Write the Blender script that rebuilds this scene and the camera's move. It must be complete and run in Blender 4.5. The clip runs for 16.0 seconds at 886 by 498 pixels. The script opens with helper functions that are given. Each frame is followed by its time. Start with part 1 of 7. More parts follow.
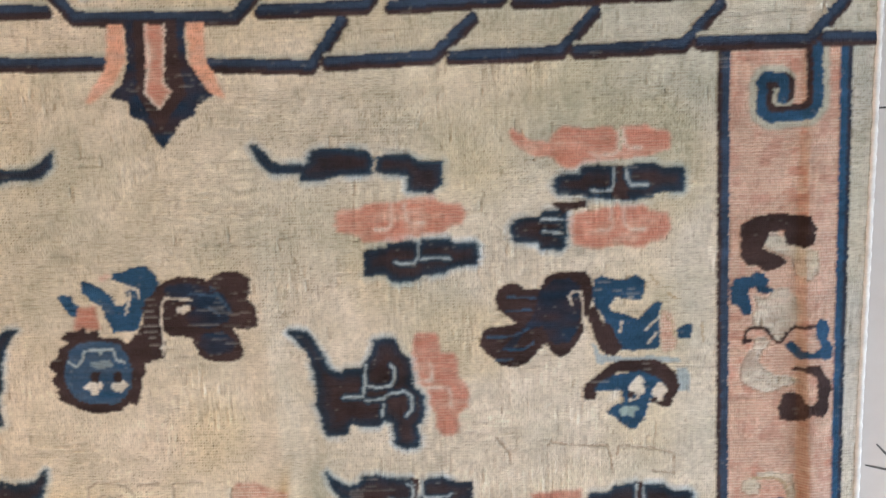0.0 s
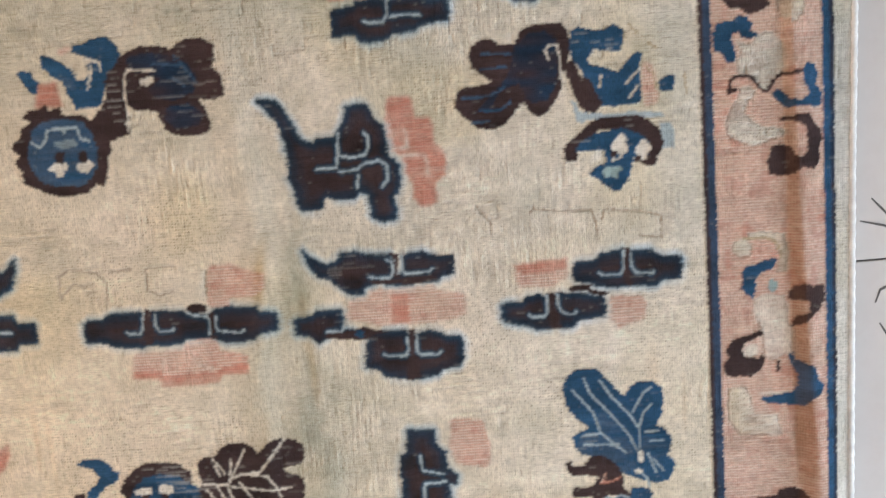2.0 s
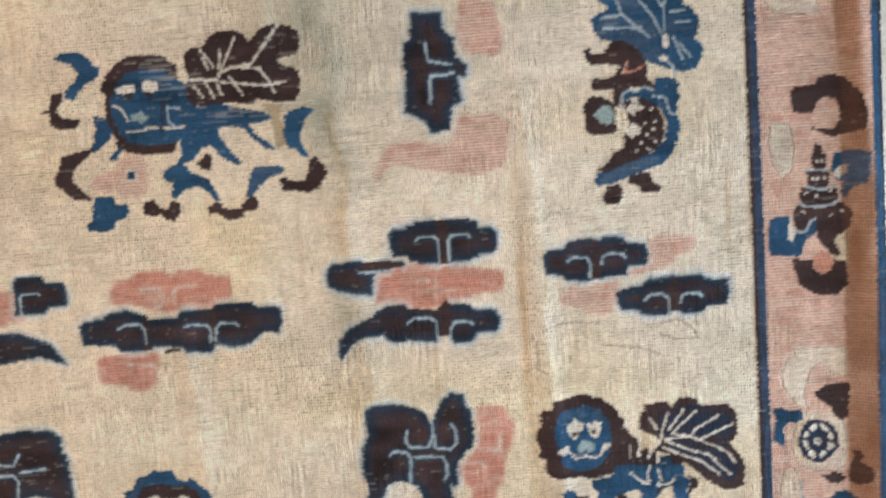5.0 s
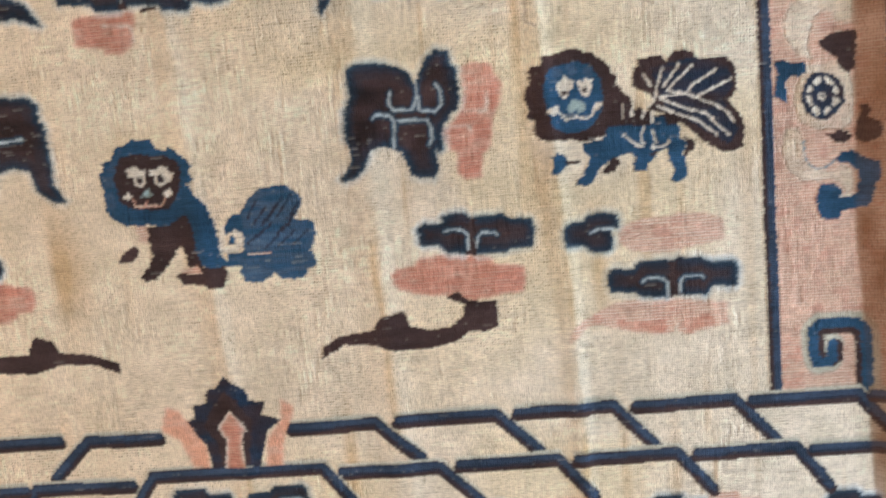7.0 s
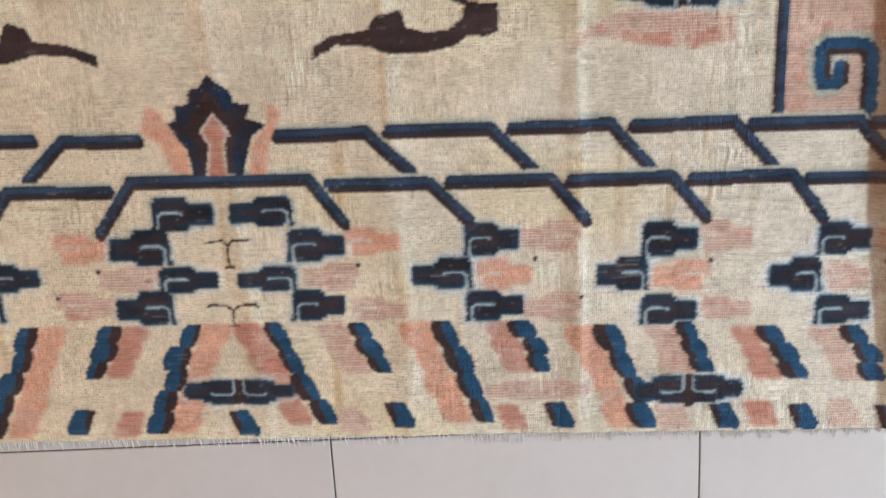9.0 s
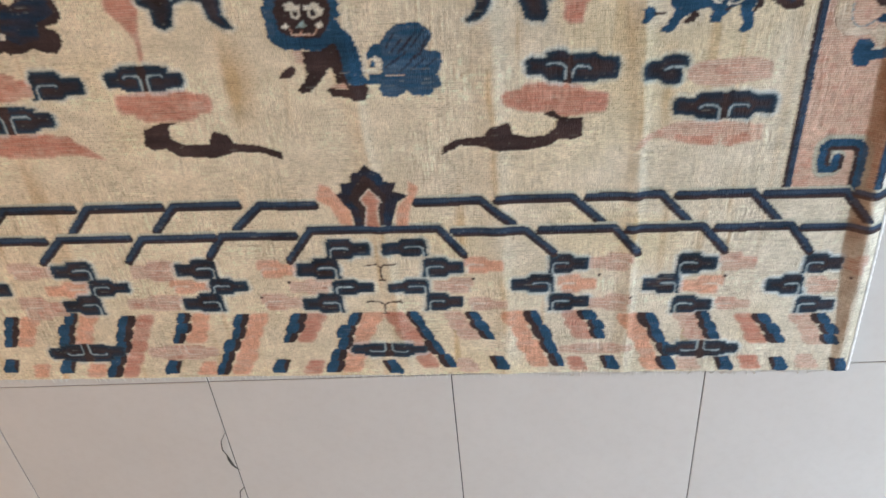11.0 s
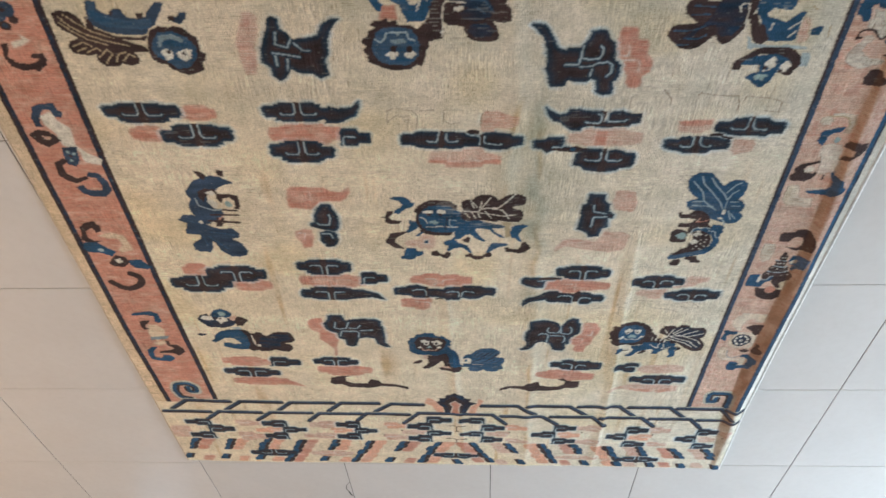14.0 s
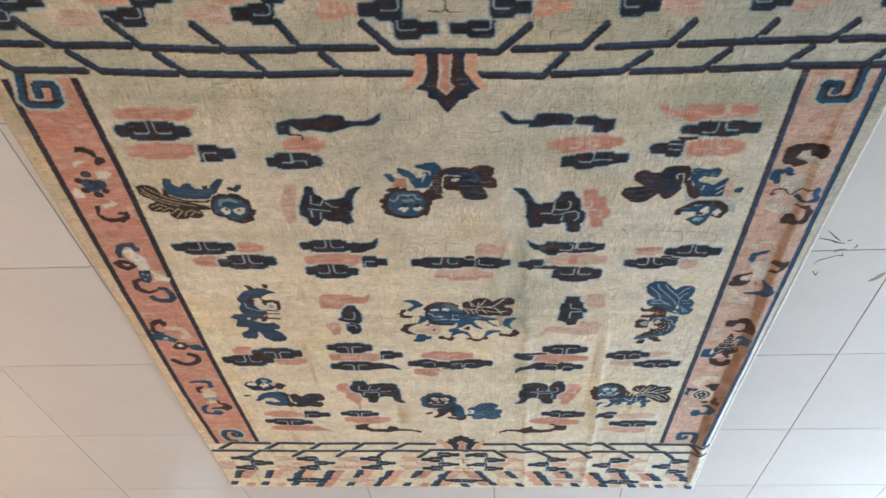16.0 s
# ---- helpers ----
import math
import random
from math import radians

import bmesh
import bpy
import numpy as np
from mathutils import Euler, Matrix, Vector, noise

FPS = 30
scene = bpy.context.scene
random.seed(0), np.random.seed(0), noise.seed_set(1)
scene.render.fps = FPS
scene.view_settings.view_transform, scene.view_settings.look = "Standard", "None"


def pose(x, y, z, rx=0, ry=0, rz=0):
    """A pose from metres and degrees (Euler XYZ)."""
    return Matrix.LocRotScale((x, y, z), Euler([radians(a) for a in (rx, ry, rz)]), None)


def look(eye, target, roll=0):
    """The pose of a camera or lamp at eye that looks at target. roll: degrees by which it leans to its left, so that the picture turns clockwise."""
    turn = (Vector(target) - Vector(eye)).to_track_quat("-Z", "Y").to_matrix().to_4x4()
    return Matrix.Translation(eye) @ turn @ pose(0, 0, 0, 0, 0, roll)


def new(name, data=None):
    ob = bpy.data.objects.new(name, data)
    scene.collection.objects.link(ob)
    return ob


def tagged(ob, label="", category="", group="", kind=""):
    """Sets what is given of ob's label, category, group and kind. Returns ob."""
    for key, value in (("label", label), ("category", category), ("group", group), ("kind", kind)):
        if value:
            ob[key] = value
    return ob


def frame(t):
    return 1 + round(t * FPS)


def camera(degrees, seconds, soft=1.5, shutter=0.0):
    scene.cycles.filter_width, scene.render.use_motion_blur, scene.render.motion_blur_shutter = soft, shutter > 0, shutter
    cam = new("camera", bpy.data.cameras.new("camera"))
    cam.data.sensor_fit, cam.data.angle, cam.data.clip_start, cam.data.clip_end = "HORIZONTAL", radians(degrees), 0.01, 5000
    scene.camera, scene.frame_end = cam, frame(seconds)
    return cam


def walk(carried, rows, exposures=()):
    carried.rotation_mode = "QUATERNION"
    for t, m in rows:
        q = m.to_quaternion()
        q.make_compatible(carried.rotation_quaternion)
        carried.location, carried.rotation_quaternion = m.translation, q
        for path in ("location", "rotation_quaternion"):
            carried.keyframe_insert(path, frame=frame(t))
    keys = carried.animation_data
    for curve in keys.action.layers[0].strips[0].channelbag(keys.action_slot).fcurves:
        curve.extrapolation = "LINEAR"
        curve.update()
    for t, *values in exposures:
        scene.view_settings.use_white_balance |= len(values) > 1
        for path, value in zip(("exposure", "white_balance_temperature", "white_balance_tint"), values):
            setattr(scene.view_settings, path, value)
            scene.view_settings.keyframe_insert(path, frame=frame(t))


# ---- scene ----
# camera: seconds, eye x y z in metres, turn about x y z in degrees
cam = camera(56.70, 16.0, soft=1.5)
ROWS = [
    (0, 0.5541, 1.2279, 1.6068, -8.321, 0.297, -1.531),
    (0.5, 0.5454, 1.1115, 1.5919, -8.370, 0.731, -1.431),
    (1, 0.5770, 0.9646, 1.5960, -8.836, 0.742, -2.052),
    (1.5, 0.6046, 0.8488, 1.6036, -9.170, 0.419, -3.063),
    (2, 0.5954, 0.7722, 1.6170, -8.863, 0.419, -3.812),
    (2.5, 0.5665, 0.6494, 1.6062, -8.816, 0.347, -3.988),
    (3, 0.5440, 0.5267, 1.5959, -8.653, 0.491, -4.068),
    (3.5, 0.5581, 0.3792, 1.5748, -8.475, 0.482, -4.483),
    (5.8, 0.5276, -0.3471, 1.6137, -6.572, 1.855, -4.221),
    (6, 0.5279, -0.4065, 1.6078, -6.551, 2.352, -4.250),
    (6.5, 0.5405, -0.5857, 1.6125, -7.417, 2.894, -4.570),
    (7, 0.5705, -0.7418, 1.6225, -8.552, 2.707, -4.822),
    (7.5, 0.5881, -0.8552, 1.6226, -8.863, 2.222, -4.406),
    (8, 0.5856, -0.9960, 1.6385, -9.912, 1.500, -3.043),
    (8.5, 0.5475, -1.1417, 1.6293, -11.449, 1.213, -1.962),
    (8.7, 0.5259, -1.1881, 1.6322, -11.983, 1.230, -1.675),
    (9.25, 0.4884, -1.1645, 1.6766, -15.342, 1.603, -1.904),
    (9.75, 0.4618, -0.9675, 1.7576, -21.021, 2.217, -2.943),
    (10.3, 0.4250, -0.6289, 1.8493, -28.211, 2.687, -3.890),
    (10.8, 0.3704, -0.2729, 1.8978, -33.888, 2.481, -3.596),
    (11, 0.3428, -0.1294, 1.9057, -35.775, 2.219, -3.132),
    (11.5, 0.2300, 0.2646, 1.8764, -38.608, 2.738, -2.631),
    (12, 0.1885, 0.6808, 1.8966, -41.711, 2.426, -1.909),
    (12.5, 0.1874, 1.0933, 1.9111, -44.105, 2.338, -1.587),
    (13, 0.0984, 1.4804, 1.9354, -46.667, 1.987, -0.998),
    (13.5, 0.0213, 1.8582, 1.9614, -48.551, 1.668, -0.870),
    (14, 0.0427, 2.2018, 1.9620, -50.300, 1.382, -0.840),
    (14.5, 0.0278, 2.4801, 1.9715, -51.270, 1.057, 0.038),
    (15, -0.0580, 2.6946, 1.9536, -51.979, 0.849, 0.065),
    (15.5, -0.0279, 2.8727, 1.9485, -52.449, 0.681, -0.909),
    (16, 0.0885, 3.0266, 1.9447, -52.713, 1.010, -2.079),
]
EXPOSURES = ((0.0, -0.07, 6460, 12), (1.0, -0.09, 6400, 11), (3.5, -0.22, 6310, 11), (6.5, -0.28, 6530, 12), (8.5, -0.46, 6480, 13), (11.0, -0.58, 6400, 9), (14.0, -0.48, 6180, 5), (16.0, -0.37, 6060, 5))
walk(cam, [(t, pose(x, y, z, rx, ry, rz)) for t, x, y, z, rx, ry, rz in ROWS], EXPOSURES)

# ---- world and light: daylight through the windows of a white room ----
world = bpy.data.worlds.new("world")
scene.world = world
world.use_nodes = True
wn = world.node_tree
sky = wn.nodes.new("ShaderNodeTexSky")
sky.sky_type, sky.sun_disc = "NISHITA", False
sky.sun_elevation, sky.sun_rotation = radians(48), radians(200)
wn.links.new(sky.outputs[0], wn.nodes["Background"].inputs[0])
wn.nodes["Background"].inputs[1].default_value = 0.1


def window_light(name, eye, target, w, h, watts, tint=(0.83, 0.90, 1.0)):
    data = bpy.data.lights.new(name, "AREA")
    data.shape, data.size, data.size_y, data.energy = "RECTANGLE", w, h, watts
    data.color = tint
    ob = new(name, data)
    ob.matrix_world = look(eye, target)
    return ob


window_light("window_daylight", (5.92, -3.3, 1.75), (0, -2.8, 0.9), 3.9, 1.7, 520, (0.76, 0.90, 1.06))
# unseen west window, added to warm and brighten the left side
window_light("window_daylight", (-5.92, -0.3, 1.75), (0, -0.8, 0.6), 3.5, 1.7, 222, (1.0, 0.70, 0.47))
window_light("window_daylight", (-3.1, -5.92, 1.5), (-2.4, 0, 0.6), 0.55, 0.7, 1.0)


# ---- materials ----
def material(name, rough=0.8):
    m = bpy.data.materials.new(name)
    m.use_nodes = True
    b = m.node_tree.nodes["Principled BSDF"]
    b.inputs["Roughness"].default_value = rough
    return m, m.node_tree.nodes, m.node_tree.links, b


def noise_node(nodes, links, vec, scale, detail=4.0, rough=0.55):
    n = nodes.new("ShaderNodeTexNoise")
    n.inputs["Scale"].default_value, n.inputs["Detail"].default_value, n.inputs["Roughness"].default_value = scale, detail, rough
    links.new(vec, n.inputs["Vector"])
    return n.outputs["Fac"]


def ramp(nodes, links, fac, stops):
    r = nodes.new("ShaderNodeValToRGB")
    el = r.color_ramp.elements
    while len(el) < len(stops):
        el.new(0.5)
    for e, (p, c) in zip(el, stops):
        e.position, e.color = p, (*c, 1) if len(c) == 3 else c
    links.new(fac, r.inputs[0])
    return r.outputs[0]


def mix(nodes, links, mode, fac, a, b):
    n = nodes.new("ShaderNodeMix")
    n.data_type, n.blend_type = "RGBA", mode
    if isinstance(fac, float):
        n.inputs[0].default_value = fac
    else:
        links.new(fac, n.inputs[0])
    for sock, v in ((n.inputs[6], a), (n.inputs[7], b)):
        if isinstance(v, tuple):
            sock.default_value = (*v, 1)
        else:
            links.new(v, sock)
    return n.outputs[2]


def math_node(nodes, links, op, a, b=None):
    n = nodes.new("ShaderNodeMath")
    n.operation = op
    for s, v in zip(n.inputs, (a, b)):
        if v is None:
            continue
        if isinstance(v, (int, float)):
            s.default_value = v
        else:
            links.new(v, s)
    return n.outputs[0]


def coords(nodes, links, scale=(1, 1, 1)):
    tc = nodes.new("ShaderNodeTexCoord")
    mp = nodes.new("ShaderNodeMapping")
    mp.inputs["Scale"].default_value = scale
    links.new(tc.outputs["Object"], mp.inputs["Vector"])
    return mp.outputs[0]


def bump(nodes, links, b, height, strength, dist):
    n = nodes.new("ShaderNodeBump")
    n.inputs["Strength"].default_value, n.inputs["Distance"].default_value = strength, dist
    links.new(height, n.inputs["Height"])
    links.new(n.outputs[0], b.inputs["Normal"])


def wool_pile():
    m, nd, lk, b = material("wool_pile", 0.95)
    b.inputs["Specular IOR Level"].default_value = 0.08
    b.inputs["Sheen Weight"].default_value = 0.05
    b.inputs["Sheen Roughness"].default_value = 0.6
    att = nd.new("ShaderNodeAttribute")
    att.attribute_name = "dye"
    o = coords(nd, lk)
    # broad fading and soiling of the dyes
    fade = ramp(nd, lk, noise_node(nd, lk, o, 2.1, 3.0), [(0.3, (0.88, 0.89, 0.89)), (0.7, (1.0, 0.99, 0.97))])
    blot = ramp(nd, lk, noise_node(nd, lk, o, 16.0, 5.0, 0.7), [(0.32, (0.83, 0.83, 0.79)), (0.65, (1.04, 1.03, 1.03))])
    # ribs of the warp, 4.4 mm apart, and weft lines, each showing in zones of its own
    sep = nd.new("ShaderNodeSeparateXYZ")
    lk.new(o, sep.inputs[0])
    drift = math_node(nd, lk, "MULTIPLY", noise_node(nd, lk, o, 14.0, 2.0), 2.5)
    ribs = []
    for axis, step in ((0, 4.4), (1, 3.6)):
        arg = math_node(nd, lk, "ADD", math_node(nd, lk, "MULTIPLY", sep.outputs[axis], 2000 * math.pi / step), drift)
        ribs.append(math_node(nd, lk, "ADD", math_node(nd, lk, "MULTIPLY", math_node(nd, lk, "SINE", arg), 0.5), 0.5))
    warp = noise_node(nd, lk, coords(nd, lk, (290, 95, 1)), 1.0, 3.0)
    weft = noise_node(nd, lk, coords(nd, lk, (75, 300, 1)), 1.0, 3.0)
    zone = ramp(nd, lk, noise_node(nd, lk, o, 7.0, 3.0), [(0.43, (0, 0, 0)), (0.57, (1, 1, 1))])
    grain = mix(nd, lk, "MIX", zone, warp, weft)
    cell = math_node(nd, lk, "MULTIPLY", math_node(nd, lk, "ADD", ribs[0], 0.25), math_node(nd, lk, "ADD", ribs[1], 0.25))
    beat = ramp(nd, lk, noise_node(nd, lk, o, 11.0, 3.0), [(0.50, (0, 0, 0)), (0.66, (1, 1, 1))])
    rib = mix(nd, lk, "MIX", beat, cell, mix(nd, lk, "MIX", zone, ribs[0], ribs[1]))
    depth = math_node(nd, lk, "ADD", math_node(nd, lk, "MULTIPLY", rib, 0.14), grain)
    # colour darkened between the ribs, standing for their self-shadow
    line = ramp(nd, lk, depth, [(0.32, (0.72, 0.70, 0.67)), (0.57, (0.97, 0.97, 0.965)), (0.84, (1.09, 1.09, 1.09))])
    c = mix(nd, lk, "MULTIPLY", 1.0, att.outputs["Color"], fade)
    c = mix(nd, lk, "MULTIPLY", 1.0, c, blot)
    c = mix(nd, lk, "MULTIPLY", 1.0, c, line)
    lk.new(c, b.inputs["Base Color"])
    fluff = noise_node(nd, lk, o, 500.0, 2.0)
    h = math_node(nd, lk, "ADD", depth, math_node(nd, lk, "MULTIPLY", fluff, 0.5))
    bump(nd, lk, b, h, 0.7, 0.003)
    return m


def cord_wool(name, colour):
    m, nd, lk, b = material(name, 0.95)
    b.inputs["Specular IOR Level"].default_value = 0.1
    o = coords(nd, lk)
    c = ramp(nd, lk, noise_node(nd, lk, o, 40.0, 5.0), [(0.3, tuple(v * 0.75 for v in colour)), (0.7, colour)])
    lk.new(c, b.inputs["Base Color"])
    bump(nd, lk, b, noise_node(nd, lk, coords(nd, lk, (60, 400, 60)), 1.0), 0.6, 0.002)
    return m


def glazed_tile():
    m, nd, lk, b = material("glazed_tile", 0.2)
    b.inputs["Specular IOR Level"].default_value = 0.22
    info = nd.new("ShaderNodeObjectInfo")
    o = coords(nd, lk)
    tone = ramp(nd, lk, info.outputs["Random"], [(0.0, (0.605, 0.565, 0.53)), (1.0, (0.635, 0.595, 0.56))])
    cloud_tone = ramp(nd, lk, noise_node(nd, lk, o, 3.2, 6.0, 0.6), [(0.3, (0.955, 0.95, 0.945)), (0.7, (1, 1, 1))])
    dust = ramp(nd, lk, noise_node(nd, lk, o, 26.0, 6.0, 0.7), [(0.3, (0.975, 0.97, 0.965)), (0.55, (1, 1, 1))])
    c = mix(nd, lk, "MULTIPLY", 1.0, tone, cloud_tone)
    lk.new(mix(nd, lk, "MULTIPLY", 1.0, c, dust), b.inputs["Base Color"])
    r = ramp(nd, lk, noise_node(nd, lk, o, 7.0, 5.0), [(0.3, (0.13, 0.13, 0.13)), (0.7, (0.24, 0.24, 0.24))])
    lk.new(r, b.inputs["Roughness"])
    bump(nd, lk, b, noise_node(nd, lk, o, 9.0, 3.0), 0.08, 0.002)
    return m


def plain(name, colour, rough, scale=8.0, depth=0.15):
    m, nd, lk, b = material(name, rough)
    o = coords(nd, lk)
    c = ramp(nd, lk, noise_node(nd, lk, o, scale, 6.0, 0.6), [(0.3, tuple(v * (1 - depth) for v in colour)), (0.7, colour)])
    lk.new(c, b.inputs["Base Color"])
    bump(nd, lk, b, noise_node(nd, lk, o, scale * 12, 4.0), 0.15, 0.003)
    return m


WOOL = wool_pile()
CORD = cord_wool("selvedge_wool", (0.86, 0.84, 0.79))
TAN_CORD = cord_wool("tan_selvedge_wool", (0.60, 0.47, 0.34))
COTTON = cord_wool("cotton_warp", (0.80, 0.77, 0.70))
TILE = glazed_tile()
GROUT = plain("cement_grout", (0.11, 0.10, 0.095), 0.9, 30.0, 0.4)
# greyed so that the unseen south wall reflects less in the tiles
GREY_PLASTER = plain("grey_plaster", (0.45, 0.44, 0.43), 0.85, 3.0, 0.06)
PLASTER = plain("white_plaster", (0.78, 0.77, 0.74), 0.85, 3.0, 0.06)
# for the unseen west wall, coloured to bounce warm light on the left
BOUNCE_PLASTER = plain("bounce_plaster", (0.80, 0.62, 0.45), 0.85, 3.0, 0.06)
CEILING = plain("ceiling_paint", (0.8, 0.79, 0.77), 0.9, 2.0, 0.05)
FRAME = plain("white_window_frame", (0.7, 0.7, 0.69), 0.45, 10.0, 0.05)
MARK = plain("dark_scratch", (0.12, 0.11, 0.10), 0.8, 60.0, 0.5)
CHIP = plain("tan_chip", (0.36, 0.29, 0.19), 0.8, 60.0, 0.4)


def mesh_object(name, verts, faces, mat, parent=None, label="", smooth=False):
    me = bpy.data.meshes.new(name)
    me.from_pydata(verts, [], faces)
    me.materials.append(mat)
    if smooth:
        me.polygons.foreach_set("use_smooth", [True] * len(me.polygons))
    ob = new(name, me)
    if parent:
        ob.parent = parent
    if label:
        tagged(ob, label)
    return ob


def slab(x0, y0, z0, x1, y1, z1):
    v = [(x, y, z) for z in (z0, z1) for y in (y0, y1) for x in (x0, x1)]
    return v, [(0, 2, 3, 1), (4, 5, 7, 6), (0, 1, 5, 4), (2, 6, 7, 3), (0, 4, 6, 2), (1, 3, 7, 5)]


def slabs(name, boxes, mat, parent=None, label=""):
    vs, fs = [], []
    for bx in boxes:
        v, f = slab(*bx)
        fs += [tuple(i + len(vs) for i in q) for q in f]
        vs += v
    return mesh_object(name, vs, fs, mat, parent, label)


# ---- the room, closed round the rug, its walls and ceiling unseen ----
X0, X1, Y0, Y1, H = -6.0, 6.0, -6.0, 5.6, 3.0
W = 0.2


def structure(ob, label):
    return tagged(ob, label, kind="structure")


def wall_with_openings(name, axis, at, out, lo, hi, openings, mat=None):
    """A wall across lo..hi, standing at axis = at, its thickness towards out; openings (a, b, sill, head)."""
    boxes, edge = [], lo

    def add(a, b, z0, z1):
        p, q = sorted((at, at + out * W))
        boxes.append((a, p, z0, b, q, z1) if axis == "y" else (p, a, z0, q, b, z1))
    for a, b, s, h in openings:
        add(edge, a, 0, H)
        add(a, b, 0, s)
        add(a, b, h, H)
        edge = b
    add(edge, hi, 0, H)
    return structure(slabs(name, boxes, mat or PLASTER), "plain pale plastered wall of the room, out of view")


wall_with_openings("wall_south", "y", Y0, -1, X0 - W, X1 + W, [(-3.4, -2.8, 1.12, 1.88)], GREY_PLASTER)
wall_with_openings("wall_north", "y", Y1, 1, X0 - W, X1 + W, [])
wall_with_openings("wall_west", "x", X0, -1, Y0, Y1, [(-2.1, 1.5, 0.85, 2.65)], BOUNCE_PLASTER)
wall_with_openings("wall_east", "x", X1, 1, Y0, Y1, [(-5.3, -1.3, 0.85, 2.65)])
structure(slabs("ceiling", [(X0 - W, Y0 - W, H, X1 + W, Y1 + W, H + 0.2)], CEILING), "plain white painted ceiling")


def window(name, axis, at, out, a, b, s, h):
    w = 0.06
    p, q = sorted((at + out * 0.09, at + out * 0.15))
    bars = [(a, a + w, s, h), (b - w, b, s, h), (a + w, b - w, s, s + w), (a + w, b - w, h - w, h), ((a + b - w) / 2, (a + b + w) / 2, s + w, h - w)]
    boxes = [(i, p, k, j, q, l) if axis == "y" else (p, i, k, q, j, l) for i, j, k, l in bars]
    return structure(slabs(name, boxes, FRAME), "white framed window onto daylight, out of view")


window("window_1", "y", Y0, -1, -3.4, -2.8, 1.12, 1.88)
window("window_2", "x", X1, 1, -5.3, -1.3, 0.85, 2.65)
# added round the west lamp; no window is known there
window("window_west_added", "x", X0, -1, -2.1, 1.5, 0.85, 2.65)

# floor: grout bed with square tiles, the grid turned a little against the rug
floor = structure(slabs("floor", [(X0 - W, Y0 - W, -0.15, X1 + W, Y1 + W, -0.0035)], GROUT), "floor of large pale glazed tiles with thin grey joints")
STEP, GAP, TURN, TX, TY = 0.803, 0.0036, 1.4, 0.193, -1.996


def tile_mesh():
    h, c = (STEP - GAP) / 2, 0.0012
    rings = [(h, -0.012), (h, -c), (h - c, 0.0)]
    v = [(sx * r, sy * r, z) for r, z in rings for sx, sy in ((-1, -1), (1, -1), (1, 1), (-1, 1))]
    f = [(k * 4 + i, k * 4 + (i + 1) % 4, k * 4 + 4 + (i + 1) % 4, k * 4 + 4 + i) for k in range(2) for i in range(4)]
    me = bpy.data.meshes.new("tile")
    me.from_pydata(v, [], f + [(8, 9, 10, 11)])
    me.materials.append(TILE)
    return me


TILE_MESH = tile_mesh()
GRID = pose(TX, TY, 0, 0, 0, TURN)
rng = np.random.default_rng(7)
for i in range(-9, 9):
    for j in range(-6, 10):
        at = GRID @ Vector(((i + 0.5) * STEP, (j + 0.5) * STEP, 0))
        if X0 - 0.38 < at.x < X1 + 0.38 and Y0 - 0.38 < at.y < Y1 + 0.38:
            t = new("tile", TILE_MESH)
            t.parent = floor
            t.matrix_world = Matrix.Translation((at.x, at.y, rng.uniform(-0.0004, 0.0))) @ pose(0, 0, 0, 0, 0, TURN + rng.uniform(-0.04, 0.04))


# cracks and scratches in the glaze
def crack(v, width, mat, label):
    q = np.array(v).reshape(-1, 2)
    t = np.linspace(0, len(q) - 1, (len(q) - 1) * 4 + 1)
    px, py = np.interp(t, np.arange(len(q)), q[:, 0]), np.interp(t, np.arange(len(q)), q[:, 1])
    dx, dy = np.gradient(px), np.gradient(py)
    n = np.hypot(dx, dy)
    vs, fs = [], []
    for k in range(len(t)):
        w = width * (0.35 + 0.65 * math.sin(math.pi * (k + 0.6) / (len(t) + 0.2))) * (0.8 + 0.4 * rng.random())
        ox, oy = -dy[k] / n[k] * w, dx[k] / n[k] * w
        vs += [(px[k] - ox, py[k] - oy, -0.0006), (px[k] + ox, py[k] + oy, -0.0006), (px[k] - ox, py[k] - oy, 0.0005), (px[k] + ox, py[k] + oy, 0.0005)]
        if k:
            a, b = 4 * k - 4, 4 * k
            fs += [(a + 2, a + 3, b + 3, b + 2), (a, a + 2, b + 2, b), (a + 3, a + 1, b + 1, b + 3)]
    return mesh_object("crack", vs, fs, mat, floor, label)


for v in ((1.414, 0.568, 1.450, 0.530, 1.479, 0.505),
          (1.393, 0.523, 1.439, 0.512, 1.476, 0.494, 1.497, 0.490),
          (1.456, 0.498, 1.499, 0.490),
          (1.505, 0.504, 1.518, 0.515),
          (1.542, 0.458, 1.552, 0.472, 1.545, 0.486),
          (1.477, 0.437, 1.491, 0.451, 1.516, 0.455),
          (1.497, 0.415, 1.520, 0.411, 1.511, 0.426),
          (1.425, 0.356, 1.434, 0.382, 1.466, 0.397, 1.502, 0.418),
          (1.434, 0.314, 1.456, 0.279, 1.457, 0.310),
          (-0.605, -2.260, -0.629, -2.307, -0.633, -2.351, -0.622, -2.378, -0.619, -2.424, -0.591, -2.458), (-0.594, -2.553, -0.616, -2.579, -0.623, -2.625)):
    crack(v, 0.0026 if v[1] > 0 else 0.002, MARK, "thin dark crack in the pale glaze")
crack((-0.600, -2.452, -0.613, -2.430, -0.620, -2.40, -0.622, -2.378), 0.005, MARK, "thin dark crack in the pale glaze")
crack((1.681, 0.237, 1.703, 0.256, 1.717, 0.280, 1.725, 0.299), 0.011, CHIP, "tan chipped patch at the tile corner")


